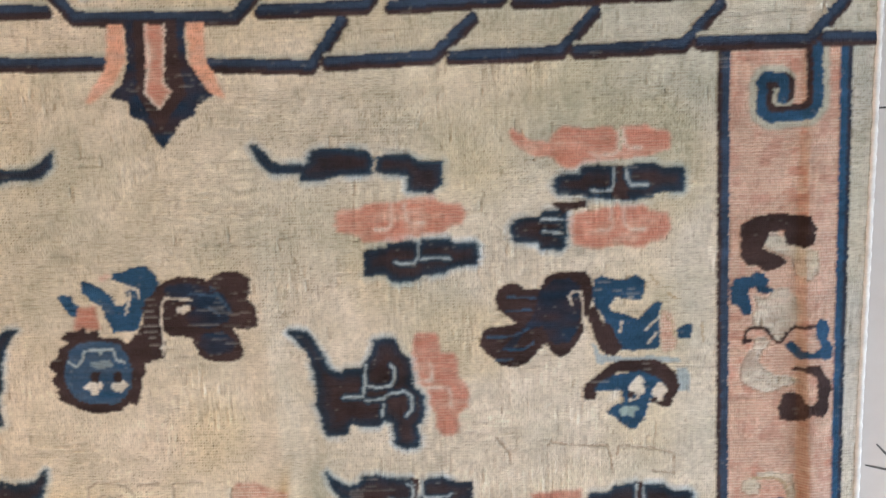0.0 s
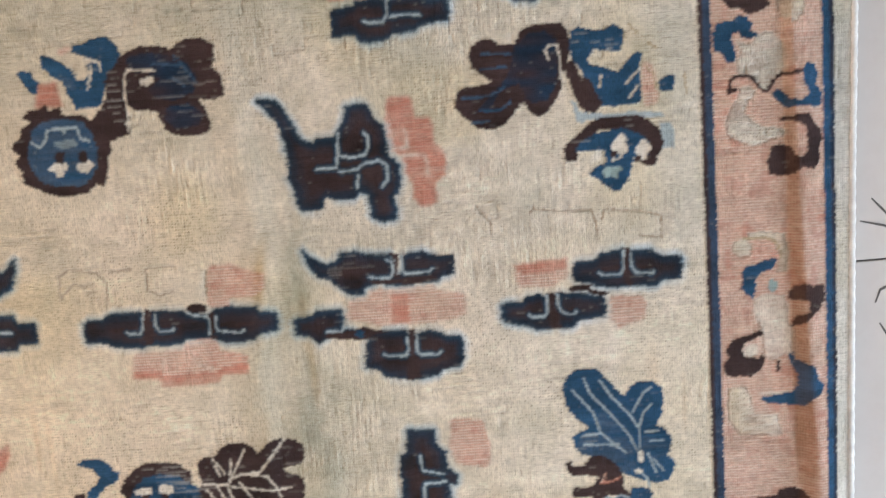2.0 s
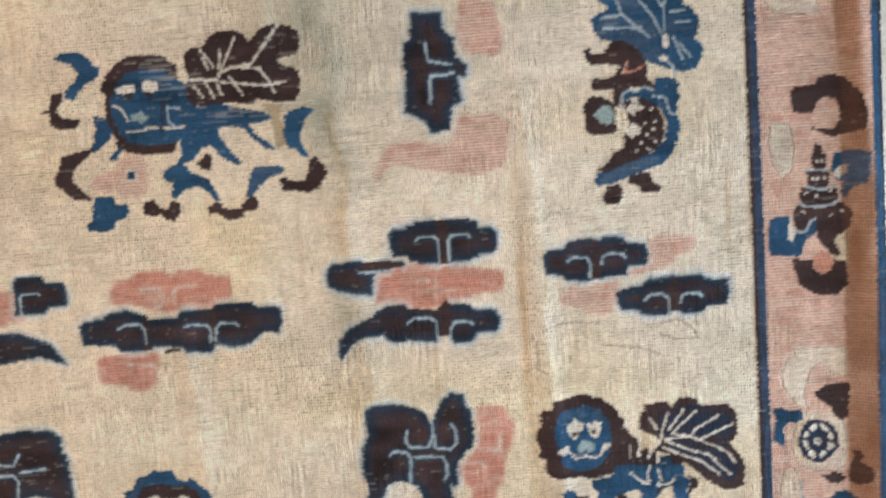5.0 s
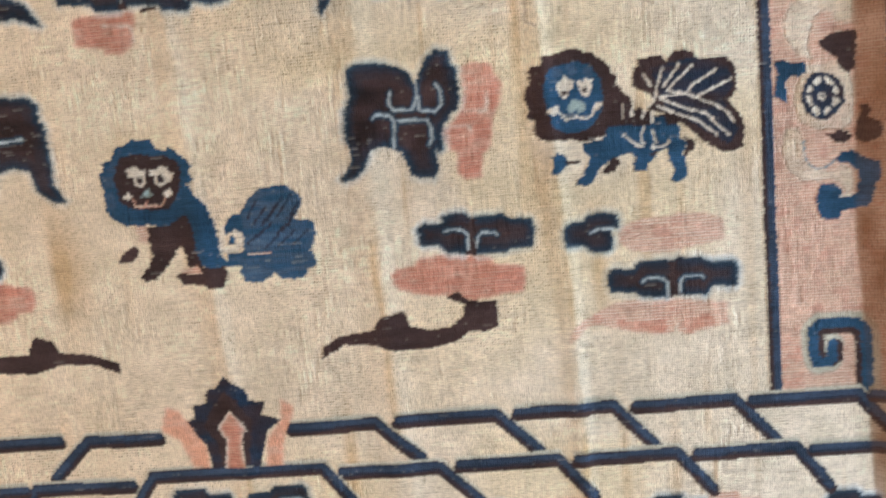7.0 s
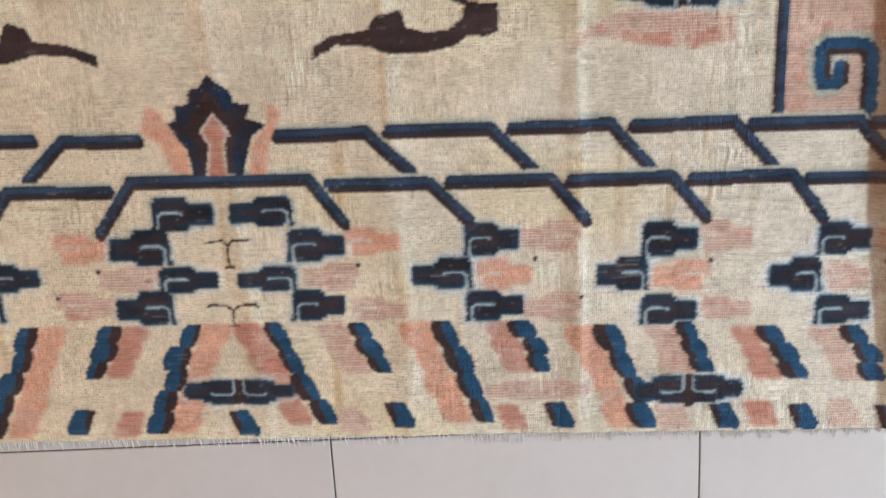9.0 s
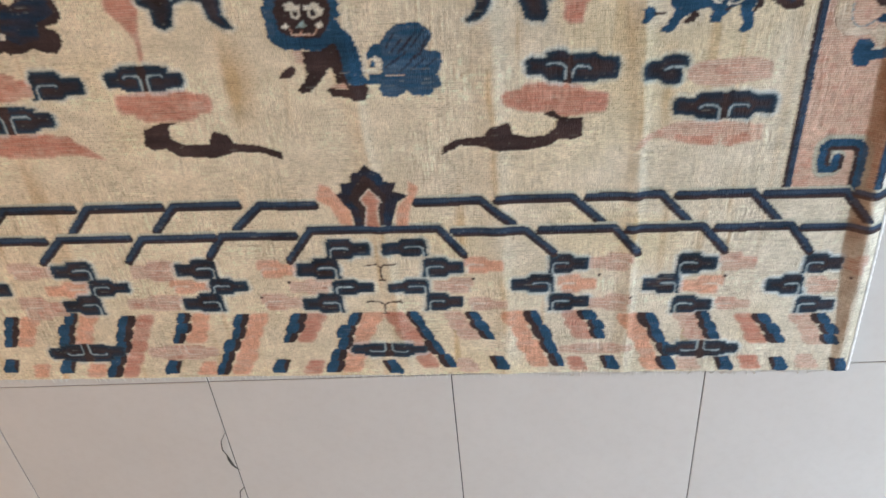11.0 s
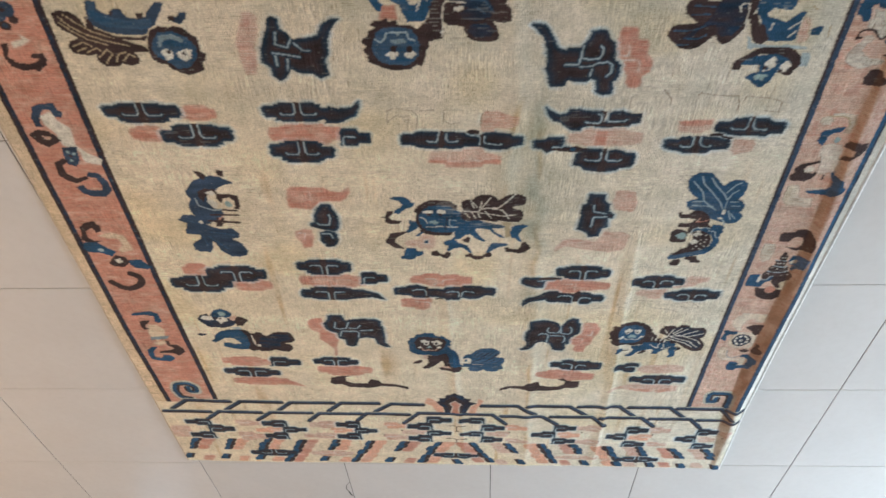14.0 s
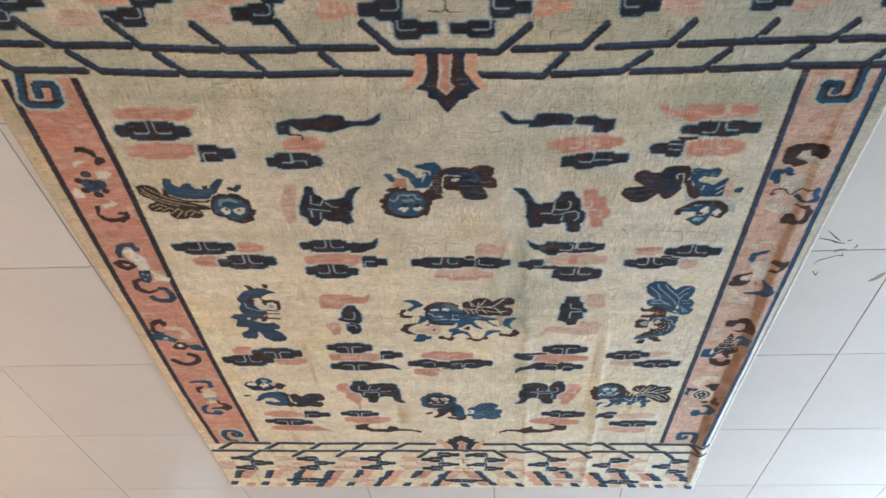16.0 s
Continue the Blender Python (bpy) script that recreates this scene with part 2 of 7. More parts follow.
# ---- the rug: knots on a loom grid, every knot a face with its own dye ----
KNOT = 3.0
GX0, GY0, NX, NY = -1500.0, -1985.0, 982, 1336
rng = np.random.default_rng(11)
XC = GX0 + KNOT * (np.arange(NX) + 0.5)
YC = GY0 + KNOT * (np.arange(NY) + 0.5)
ROW_SHIFT = rng.normal(0, 1.0, NY)
COLS = "CBUNSPWILATKGHRFED"
DYES = dict(C=(0.85, 0.735, 0.58), B=(0.058, 0.035, 0.034), U=(0.026, 0.086, 0.170), N=(0.017, 0.038, 0.076), S=(0.072, 0.122, 0.195),
            P=(0.58, 0.25, 0.18), W=(0.56, 0.32, 0.25), I=(0.77, 0.72, 0.63), L=(0.42, 0.50, 0.54), A=(0.33, 0.44, 0.44),
            T=(0.50, 0.40, 0.26), K=(0.030, 0.019, 0.022), G=(0.76, 0.665, 0.545), H=(0.25, 0.32, 0.36), R=(0.79, 0.42, 0.29), F=(0.56, 0.47, 0.37), E=(0.53, 0.53, 0.45), D=(0.040, 0.068, 0.120))
CART = np.zeros((NY, NX), np.uint8)
OWNER = np.zeros((NY, NX), np.int16)
PIECE = np.zeros((NY, NX), np.uint8)
WEAR = np.zeros((NY, NX))
FIGS = [("ground", "worn cream wool ground with faint soiling")]
PEN = {"x": 0.0, "y": 0.0, "id": 0, "sx": 1.0, "sy": 1.0, "oy": 0.0, "piece": 0}


def fig(name, x, y, label):
    FIGS.append((name, label))
    PEN.update(x=float(x), y=float(y), id=len(FIGS) - 1, sx=1.0, sy=1.0, oy=0.0, piece=0)


def lay(colour, x0, y0, x1, y1, inside):
    """Dye the knots whose centres lie inside the shape, within a box of the plan."""
    c0, c1 = np.searchsorted(XC, (x0 - 6, x1 + 6))
    r0, r1 = np.searchsorted(YC, (y0 - 6, y1 + 6))
    if c0 >= c1 or r0 >= r1:
        return
    xx, yy = np.meshgrid(XC[c0:c1], YC[r0:r1])
    hit = inside(xx + ROW_SHIFT[r0:r1, None] * (0.15 if colour in "LI" else 1.0), yy)
    CART[r0:r1, c0:c1][hit] = COLS.index(colour)
    OWNER[r0:r1, c0:c1][hit] = PEN["id"]
    PIECE[r0:r1, c0:c1][hit] = PEN["piece"]


def place(v):
    a = np.array(v, float).reshape(-1, 2)
    return np.stack([(a[:, 0] + PEN["x"]) * PEN["sx"], (a[:, 1] + PEN["y"]) * PEN["sy"] + PEN["oy"]], 1)


def poly(colour, *v, piece=0):
    q = place(v)
    PEN["piece"] = 3 if colour in "IA" and FIGS[-1][0] == "lion_motif" else piece

    def inside(xx, yy):
        hit = np.zeros(xx.shape, bool)
        for (ax, ay), (bx, by) in zip(q, np.roll(q, -1, 0)):
            if ay != by:
                hit ^= ((ay > yy) != (by > yy)) & (xx < (bx - ax) * (yy - ay) / (by - ay) + ax)
        return hit
    lay(colour, *q.min(0), *q.max(0), inside)


def line(colour, width, *v):
    q = place(v)
    PEN["piece"] = 3 if colour in "IL" and FIGS[-1][0] == "lion_motif" else 0
    if FIGS[-1][0] == "border_motif" and len(q) > 2:
        for _ in range(2):
            q = np.concatenate([q[:1], np.stack([0.75 * q[:-1] + 0.25 * q[1:], 0.25 * q[:-1] + 0.75 * q[1:]], 1).reshape(-1, 2), q[-1:]])
    if FIGS[-1][0] == "corner_scroll_motif" and len(q) > 2:
        q = np.concatenate([q[:1], np.stack([0.84 * q[:-1] + 0.16 * q[1:], 0.16 * q[:-1] + 0.84 * q[1:]], 1).reshape(-1, 2), q[-1:]])
    half = max(width / 2, 2.1)

    def inside(xx, yy):
        hit = np.zeros(xx.shape, bool)
        for (ax, ay), (bx, by) in zip(q[:-1], q[1:]):
            dx, dy = bx - ax, by - ay
            s = np.clip(((xx - ax) * dx + (yy - ay) * dy) / (dx * dx + dy * dy + 1e-9), 0, 1)
            hit |= np.hypot(xx - ax - s * dx, yy - ay - s * dy) < half
        return hit
    lay(colour, *(q.min(0) - half), *(q.max(0) + half), inside)


def wear(x, y, rx, ry, much):
    """A zone where rows of the dark pile are rubbed down to the pale weave."""
    (cx, cy), = place((x, y))
    WEAR[:] += much * np.exp(-((XC[None, :] - cx) / rx) ** 2 - ((YC[:, None] - cy) / ry) ** 2)


def scroll(*v):
    """A hooked meander: pale aqua fringe, dark brown inner edge, blue outer edge."""
    mid = (min(v[::2]) + max(v[::2])) / 2, (min(v[1::2]) + max(v[1::2])) / 2
    out = [p + (6 if p > mid[i % 2] else -6) for i, p in enumerate(v)]
    line("E", 46, *out)
    line("B", 31, *v)
    line("U", 20, *out)


def oval(colour, x, y, rx, ry):
    (cx, cy), = place((x, y))
    if FIGS[-1][0] == "lion_motif":
        PEN["piece"] = 3 if colour in "IL" else 2 if min(rx, ry) > 25 else PEN["piece"]
    lay(colour, cx - rx, cy - ry, cx + rx, cy + ry, lambda xx, yy: ((xx - cx) / rx) ** 2 + ((yy - cy) / ry) ** 2 < 1)


def mane(colour, x, y, rx, ry):
    """An oval with a scalloped rim."""
    (cx, cy), = place((x, y))

    def inside(xx, yy):
        a = np.arctan2((yy - cy) / ry, (xx - cx) / rx)
        return np.hypot((xx - cx) / rx, (yy - cy) / ry) < 0.93 + 0.09 * np.abs(np.sin(8.5 * a))
    PEN["piece"] = 1
    lay(colour, cx - rx * 1.1, cy - ry * 1.1, cx + rx * 1.1, cy + ry * 1.1, inside)
    PEN["piece"] = 0


def cloud(colour, x, y, w, h, kind):
    """A lobed cloud with stepped ends and pale hooked scrolls."""
    (cx, cy), = place((x, y))
    FIGS.append(("cloud_motif", "dark brown woven cloud with blue rim and pale scrolls" if colour == "K" else "coral pink woven cloud" if colour == "P" else "faded worn pink woven cloud"))
    PEN["id"] = len(FIGS) - 1
    w, h = w / 2, h / 2
    s = random.Random(int(abs(x * 7 + y * 3 + w))).uniform
    e1, e2, d1, d2 = s(0.56, 0.68), s(0.56, 0.68), s(-0.16, 0.16), s(-0.16, 0.16)
    lobe = {"onel": -1, "oner": 1, "one": 1}.get(kind, 0) * (1 if PEN["sx"] > 0 else -1)
    hang = 1 if PEN["sy"] > 0 else -1
    notch_side = {"up": -1, "dn": 1}.get(kind, 0) * (1 if PEN["sy"] > 0 else -1)

    def inside(xx, yy):
        a, b = (xx - cx) / w, (yy - cy) / h
        if lobe:
            a, b = a * lobe, b * hang
            crown = ((a > -0.15) & (a < 0.84) & (b > -0.1) & (b < 1)) | ((a > -0.26) & (a < 0.93) & (b > -0.1) & (b < 0.78))
            heart = ((a > -0.16) & (a < 0.68) & (b > -1) & (b < 0.1)) | ((a > -0.26) & (a < 0.76) & (b > -0.82) & (b < 0.1))
            tail = ((a > -0.97) & (a < 0) & (np.abs(b + 0.06) < 0.62)) | ((a > -1) & (a < 0) & (np.abs(b + 0.06) < 0.48))
            stem = (a > 0.80) & (a < 0.94) & (b > -0.8) & (b < 0.4) | (a > 0.80) & (a < 1) & (b > -1) & (b < -0.72)
            return crown | heart | tail | (stem if colour == "K" else heart)
        body = (np.abs(a) < 0.52) & (np.abs(b) < 1)
        ends = (np.abs(a) < 0.95) & (np.abs(b - np.where(a > 0, d1, d2)) < np.where(a > 0, e1, e2))
        tip = (np.abs(a) < 1.0) & (np.abs(b - np.where(a > 0, d1, d2)) < 0.42)
        mid = (np.abs(a) < 0.66) & (np.abs(b) < 0.84)
        notch = (np.abs(a) < 0.05) & (b * notch_side > 0.9)
        return (body | ends | tip | mid) & ~notch
    lay(colour, cx - w, cy - h, cx + w, cy + h, inside)
    pale, sx, sy, oy, px, py = ("L" if colour == "K" else "I"), PEN["sx"], PEN["sy"], PEN["oy"], PEN["x"], PEN["y"]
    PEN.update(x=cx, y=cy, sx=1.0, sy=1.0, oy=0.0)
    if kind in ("up", "dn"):
        k = h if (kind == "up") == (sy > 0) else -h
        if colour == "K":
            poly("B", -w * 0.08,k * 1.06, w * 0.09,k * 1.04, w * 0.05,k * 0.3, w * 0.1,-k * 0.1, w * 0.12,-k * 0.96, -w * 0.12,-k, -w * 0.1,-k * 0.1, -w * 0.04,k * 0.3)
        for m in (-1, 1):
            line(pale, 4.4, m * w * 0.09, k * 0.94, m * w * 0.09, -k * 0.02, m * w * 0.15, -k * 0.22, m * w * 0.46, -k * 0.24, m * w * 0.5, -k * 0.1)
    elif kind == "two":
        line(pale, 4.6, -w * 0.4, -h * 0.2, -w * 0.05, -h * 0.2, -w * 0.05, h * 0.9)
        line(pale, 4.6, -w * 0.1, 0, w * 0.42, 0, w * 0.42, -h * 0.5)
    elif lobe:
        k = h * hang
        line(pale, 4.6, lobe * w * 0.02, 0, lobe * w * 0.08, k * 0.06, lobe * w * 0.62, k * 0.08, lobe * w * 0.76, -k * 0.1, lobe * w * 0.78, -k * 0.9)
    PEN.update(x=px, y=py, sx=sx, sy=sy, oy=oy)


# outline and guide lines of the weave, drifting a little over its length
YY = YC[:, None]
EDGE_R = np.interp(YC, [-1985, -1400, -300, 500, 1300, 2030], [1421, 1391, 1375, 1373, 1373, 1374]) + rng.normal(0, 1.2, NY)
EDGE_L = np.interp(YC, [-1985, -1200, -400, 100, 1200, 2030], [-1464, -1463, -1456, -1456, -1446, -1440]) + rng.normal(0, 1.2, NY)
GUARD_R = np.interp(YC, [-1330, -400, 90, 500, 1360], [1117, 1110, 1103, 1098, 1082])
GUARD_L = np.interp(YC, [-1330, -400, 270, 900, 1370], [-1158, -1172, -1170, -1150, -1150])
OUTER_R = np.interp(YC, [-1330, -400, 500, 1360], [1342, 1333, 1328, 1313])
OUTER_L = np.interp(YC, [-1330, -700, 170, 1370], [-1394, -1405, -1400, -1368])
BAR_LOW, BAR_HIGH = -1340.0, 1372.0
XX = XC[None, :] + ROW_SHIFT[:, None] * 0.6
BORDER = (YY > BAR_LOW) & (YY < BAR_HIGH)


def weave_strip(name, label, mask, colour):
    FIGS.append((name, label))
    CART[mask] = COLS.index(colour)
    OWNER[mask] = len(FIGS) - 1


weave_strip("side_border", "worn striped pink side border", BORDER & (XX > GUARD_R[:, None]) & (XX < OUTER_R[:, None]), "W")
weave_strip("side_border", "coral pink side border", BORDER & (XX < GUARD_L[:, None]) & (XX > OUTER_L[:, None]), "P")
weave_strip("end_band", "cream end band of clouds and slanting stripes", (YY < BAR_LOW) & (XX > -2000), "C")
weave_strip("end_band", "cream end band of clouds and slanting stripes", (YY > BAR_HIGH) & (XX > -2000), "C")
for g, o, s in ((GUARD_R, OUTER_R, 1), (GUARD_L, OUTER_L, -1)):
    d = (XX - g[:, None]) * s
    weave_strip("guard_stripe", "narrow blue and dark brown guard stripe", BORDER & (d > -12) & (d < 12), "U")
    CART[BORDER & (d > -12) & (d < 12)] = COLS.index("D" if s > 0 else "N")
    CART[BORDER & (d > -12) & (d < -4)] = COLS.index("B")
    d = (XX - o[:, None]) * s
    weave_strip("guard_stripe", "narrow navy guard stripe", BORDER & (d > -11) & (d < 13), "U" if s > 0 else "N")
    CART[BORDER & (d > 4) & (d < 13)] = COLS.index("B" if s < 0 else "N")
    weave_strip("selvedge_band", "plain cream band along the edge", BORDER & (d > 13), "G")


# lion figures
fig("lion_motif", -70, 828, "woven lion figure, blue face, dark brown mane and tail")
poly("B", 52,114, 72,121, 83,126, 132,122, 142,115, 160,129, 177,134, 204,131, 225,121, 225,92, 218,76, 232,65, 238,43, 234,21, 217,14, 184,19, 194,6, 200,-11, 205,-33, 196,-46, 173,-51, 134,-48, 113,-36, 109,-19, 100,0, 83,4, 61,3, 48,16, 43,44, 46,77)
poly("N", 56,107, 98,113, 141,104, 168,89, 187,61, 180,34, 140,19, 102,26, 92,42, 116,63, 54,82)
poly("N", 122,8, 167,12, 193,-11, 180,-32, 135,-36, 115,-14)
line("S", 4.5, 147,104, 167,78, 186,50)
line("S", 4.5, 102,91, 162,84)
line("S", 4.5, 138,63, 164,45)
poly("B", 8,84, 37,107, 57,114, 53,76, 46,44, 48,16, 49,-11, 43,-39, 18,-46, 0,-54, -21,-42, -29,-9, -5,13, 9,40, 8,67)
poly("U", -51,124, -50,134, -26,136, -8,146, 19,148, 33,137, 44,115, 37,99, 13,78, 6,45, -4,18, -54,14, -63,37, -72,59, -49,69, -32,69, -20,79, -24,96, -7,106, -28,114)
line("I", 4.5, -26,106, 1,102, 2,84)
line("I", 4.5, -15,95, -21,68, -28,52)
poly("U", -113,117, -104,122, -88,114, -67,102, -53,86, -43,69, -42,47, -63,42, -76,70, -97,82, -110,99)
poly("S", -81,81, -54,75, -48,53, -67,50)
poly("U", -163,90, -151,95, -135,89, -118,66, -123,50, -134,48, -149,67)
poly("P", -121,66, -87,70, -84,48, -79,21, -135,23, -130,39)
poly("W", -76,130, -53,134, -55,122, -71,119)
poly("B", -189,-48, -180,-37, -171,-32, -167,-15, -145,-5, -161,5, -149,18, -126,19, -114,28, -104,14, -87,21, -78,4, -44,3, -24,-14, -4,-43, 3,-54, 6,-71, -6,-82, -5,-104, -13,-127, -19,-138, -35,-132, -51,-148, -77,-151, -94,-153, -116,-150, -136,-142, -154,-133, -175,-121, -176,-99, -188,-81, -177,-70, -190,-53, piece=1)
poly("S", -156,-49, -147,-21, -123,-5, -89,-1, -46,-8, -31,-31, -23,-64, -27,-98, -40,-120, -64,-131, -103,-132, -136,-123, -156,-99, -162,-71, piece=2)
poly("S", -157,-60, -129,-55, -127,-95, -141,-115, -156,-99)
oval("S", -68,-124, 21,9)
line("L", 5.6, -150,-43, -134,-55, -121,-39, -117,-22, -86,-20, -84,-29, -80,-20, -58,-21, -54,-41, -38,-47)
poly("H", -107,-43, -66,-42, -61,-54, -90,-60, -106,-52)
poly("I", -121,-93, -109,-86, -87,-87, -83,-98, -92,-102, -95,-113, -109,-112, -109,-101, -122,-101)
poly("B", -107,-66, -89,-66, -91,-88, -108,-87)
poly("I", -67,-91, -53,-86, -40,-84, -32,-92, -42,-103, -47,-109, -61,-106, -68,-99)
poly("B", -61,-66, -43,-67, -45,-88, -62,-87)
line("I", 4.5, 49,74, 54,82, 106,78)
line("I", 4.5, 48,74, 43,33, 46,0, 41,-33)
poly("I", 76,63, 94,67, 105,68, 102,55, 88,49, 75,54)
line("B", 4.5, 56,75, 98,73)
wear(-42,-100, 34,40, 0.3)
wear(-83,-40, 52,14, 0.6)
wear(18,23, 32,57, 1.4)
wear(-57,48, 34,34, 1.0)
wear(115,52, 57,40, 0.3)
fig("lion_motif", 812, 806, "worn woven lion figure, blue body, dark fan tail")
poly("B", -173,86, -164,105, -148,116, -126,115, -112,103, -86,103, -72,126, -50,136, -18,138, 7,136, 20,122, 25,95, 19,69, 8,47, 8,20, -9,-7, -25,-28, -42,-39, -60,-29, -72,-7, -91,-26, -108,-47, -130,-56, -163,-51, -190,-28, -206,-9, -199,16, -188,30, -155,29, -128,36, -144,45, -165,64)
poly("N", -83,99, -61,120, -23,124, -2,107, -3,26, -25,-6, -58,-10, -79,29, -112,19, -135,-13, -168,-23, -101,40, -89,72)
line("S", 4.5, -148,89, -89,86)
line("S", 4.5, -149,60, -100,62)
line("S", 4.5, -189,8, -134,9, -106,24)
line("S", 4.5, -157,-18, -118,-19, -96,-4)
line("S", 4.5, -174,-40, -141,-39)
poly("U", 25,122, 41,127, 68,119, 90,120, 106,128, 122,119, 124,92, 117,76, 95,79, 68,83, 57,67, 57,56, 84,50, 111,38, 133,59, 149,75, 162,69, 154,53, 155,20, 155,-23, 128,-25, 100,-27, 73,-23, 57,7, 41,46, 25,68, 22,96)
poly("B", 8,58, 28,68, 41,35, 57,29, 68,7, 78,-21, 67,-37, 46,-33, 32,-17, 24,9)
line("I", 4.5, -19,70, -24,86, -18,97, -2,96, 3,75, 3,48, 6,20, 8,9)
line("I", 4.5, 127,16, 154,42)
line("I", 4.5, 133,-12, 149,10)
line("I", 4.5, 79,34, 76,12)
poly("W", 160,53, 171,52, 184,30, 187,-24, 162,-32, 158,9)
line("T", 4.5, 165,47, 179,30, 184,3)
line("T", 4.5, 136,127, 149,107)
line("T", 4.5, 170,90, 187,79)
line("T", 4.5, 239,28, 242,-10)
poly("U", 187,14, 203,24, 220,27, 220,13, 217,-4, 193,-3)
poly("L", 46,-35, 95,-40, 138,-38, 193,-43, 199,-52, 149,-54, 51,-48, 40,-55, 29,-50, 25,-24, 19,-8, 29,-13, 35,-30)
poly("L", 188,-63, 210,-64, 217,-81, 216,-114, 194,-111)
poly("B", 1,-112, 5,-96, 18,-85, 40,-69, 56,-53, 78,-46, 149,-45, 177,-63, 193,-80, 197,-102, 188,-124, 177,-146, 155,-143, 150,-134, 169,-118, 161,-90, 117,-72, 73,-70, 51,-86, 29,-102, 29,-125, 6,-129, piece=1)
poly("U", 23,-108, 40,-88, 73,-74, 117,-68, 155,-84, 172,-101, 166,-124, 139,-128, 133,-145, 128,-167, 111,-189, 95,-189, 72,-171, 50,-153, 59,-142, 84,-132, 78,-109, 62,-109, piece=2)
poly("I", 95,-99, 106,-88, 114,-77, 122,-83, 125,-100, 128,-111, 117,-122, 106,-116, 95,-108)
line("I", 4.5, 95,-121, 97,-130, 108,-127, 114,-120)
poly("B", 92,-112, 103,-112, 106,-122, 95,-124)
poly("I", 144,-106, 158,-92, 169,-101, 172,-113, 163,-123, 161,-135, 150,-129, 139,-117)
poly("B", 141,-125, 152,-123, 150,-136, 139,-136)
poly("A", 73,-148, 84,-141, 111,-142, 115,-147, 106,-155, 108,-167, 97,-166, 95,-161, 81,-162)
poly("I", 56,-114, 73,-107, 81,-118, 67,-131, 51,-133)
wear(68,91, 55,39, 2.0)
wear(35,46, 34,57, 1.3)
wear(-63,12, 69,46, 0.3)
wear(3,48, 14,46, 1.4)
wear(117,-61, 80,18, 1.4)
wear(40,-97, 46,23, 1.0)
fig("lion_motif", -948, 795, "woven lion figure, blue body, striped brown tail")
poly("B", -175,76, -155,85, -123,82, -101,62, -93,33, -61,15, -16,-6, 29,-25, 60,-38, 64,-55, 21,-56, 32,-78, 22,-98, -6,-105, -25,-96, -41,-106, -81,-107, -96,-86, -94,-63, -113,-69, -129,-66, -161,-59, -167,-36, -156,-17, -128,-8, -144,8, -168,24, -177,45)
line("T", 4.5, -162,66, -136,30, -98,3, -45,-18, 10,-33)
line("T", 4.5, -143,72, -118,46, -78,14, -25,-7)
line("T", 4.5, -165,45, -137,16, -103,-11, -49,-31)
line("T", 4.5, -154,-36, -119,-21, -98,-35)
line("T", 4.5, -146,-53, -117,-41)
line("T", 4.5, -118,-58, -87,-41, -73,-52)
line("T", 4.5, -88,-75, -58,-46, -48,-57)
line("T", 4.5, -74,-97, -46,-62)
line("T", 4.5, -41,-91, -28,-62, -5,-56)
line("T", 4.5, -18,-87, 2,-62, 21,-73)
poly("D", -66,117, -36,116, -42,89, -25,77, -11,71, 4,92, 25,92, 33,64, 61,59, 88,65, 101,86, 129,112, 150,110, 139,86, 120,60, 109,37, 90,28, 76,6, 37,3, -13,7, -43,17, -64,31, -76,46, -76,73)
poly("S", -63,114, -41,111, -48,83, -28,68, 34,53, 103,60, 102,41, 76,22, 27,27, -31,31, -55,47, -71,62)
poly("B", -81,69, -72,47, -66,25, -15,-1, 52,-5, 75,4, 66,-16, 24,-14, -25,-7, -69,14, -89,33)
poly("B", -6,84, 3,81, -3,69, -13,68)
poly("B", 64,75, 87,78, 78,59, 62,57)
poly("D", 153,61, 174,63, 191,80, 208,77, 200,56, 177,38, 166,45)
poly("B", 151,67, 169,67, 168,52, 150,50)
poly("B", 73,-5, 88,19, 113,34, 141,29, 163,34, 190,24, 199,8, 217,-8, 216,-52, 230,-63, 226,-83, 210,-98, 214,-118, 194,-130, 161,-140, 137,-131, 117,-119, 105,-100, 80,-95, 67,-78, 64,-49, piece=1)
poly("S", 82,-21, 107,12, 150,16, 184,-3, 206,-36, 202,-75, 172,-110, 136,-117, 108,-88, 86,-72, 76,-49, piece=2)
poly("H", 104,1, 148,7, 176,-12, 168,-25, 144,-10, 118,-13, 105,-37, 95,-38)
poly("I", 99,-54, 119,-43, 135,-54, 130,-77, 108,-87)
poly("I", 143,-59, 174,-45, 193,-47, 181,-78, 164,-90, 147,-78)
oval("B", 124,-56, 6,6)
oval("B", 165,-63, 6,6)
fig("lion_motif", 7, -14, "large central woven lion, blue, with pink ball")
poly("U", -230,133, -217,144, -182,144, -161,131, -152,116, -142,113, -146,96, -174,81, -187,68, -200,55, -217,56, -214,73, -195,88, -187,105, -196,122)
poly("B", -243,69, -220,71, -220,56, -234,40, -231,23, -191,16, -202,1, -231,-1, -252,9, -251,36)
line("B", 6.7, -260,36, -236,38)
poly("U", -168,23, -138,15, -131,-14, -145,-30, -164,-46, -181,-47, -170,-23, -166,0)
poly("U", -149,-65, -123,-38, -113,-44, -133,-66)
poly("B", -186,-42, -169,-40, -194,-61, -216,-77, -223,-100, -208,-119, -188,-136, -191,-140, -222,-138, -243,-120, -258,-107, -259,-92, -247,-75, -238,-52, -209,-45)
poly("W", -182,-97, -138,-85, -143,-127, -186,-121)
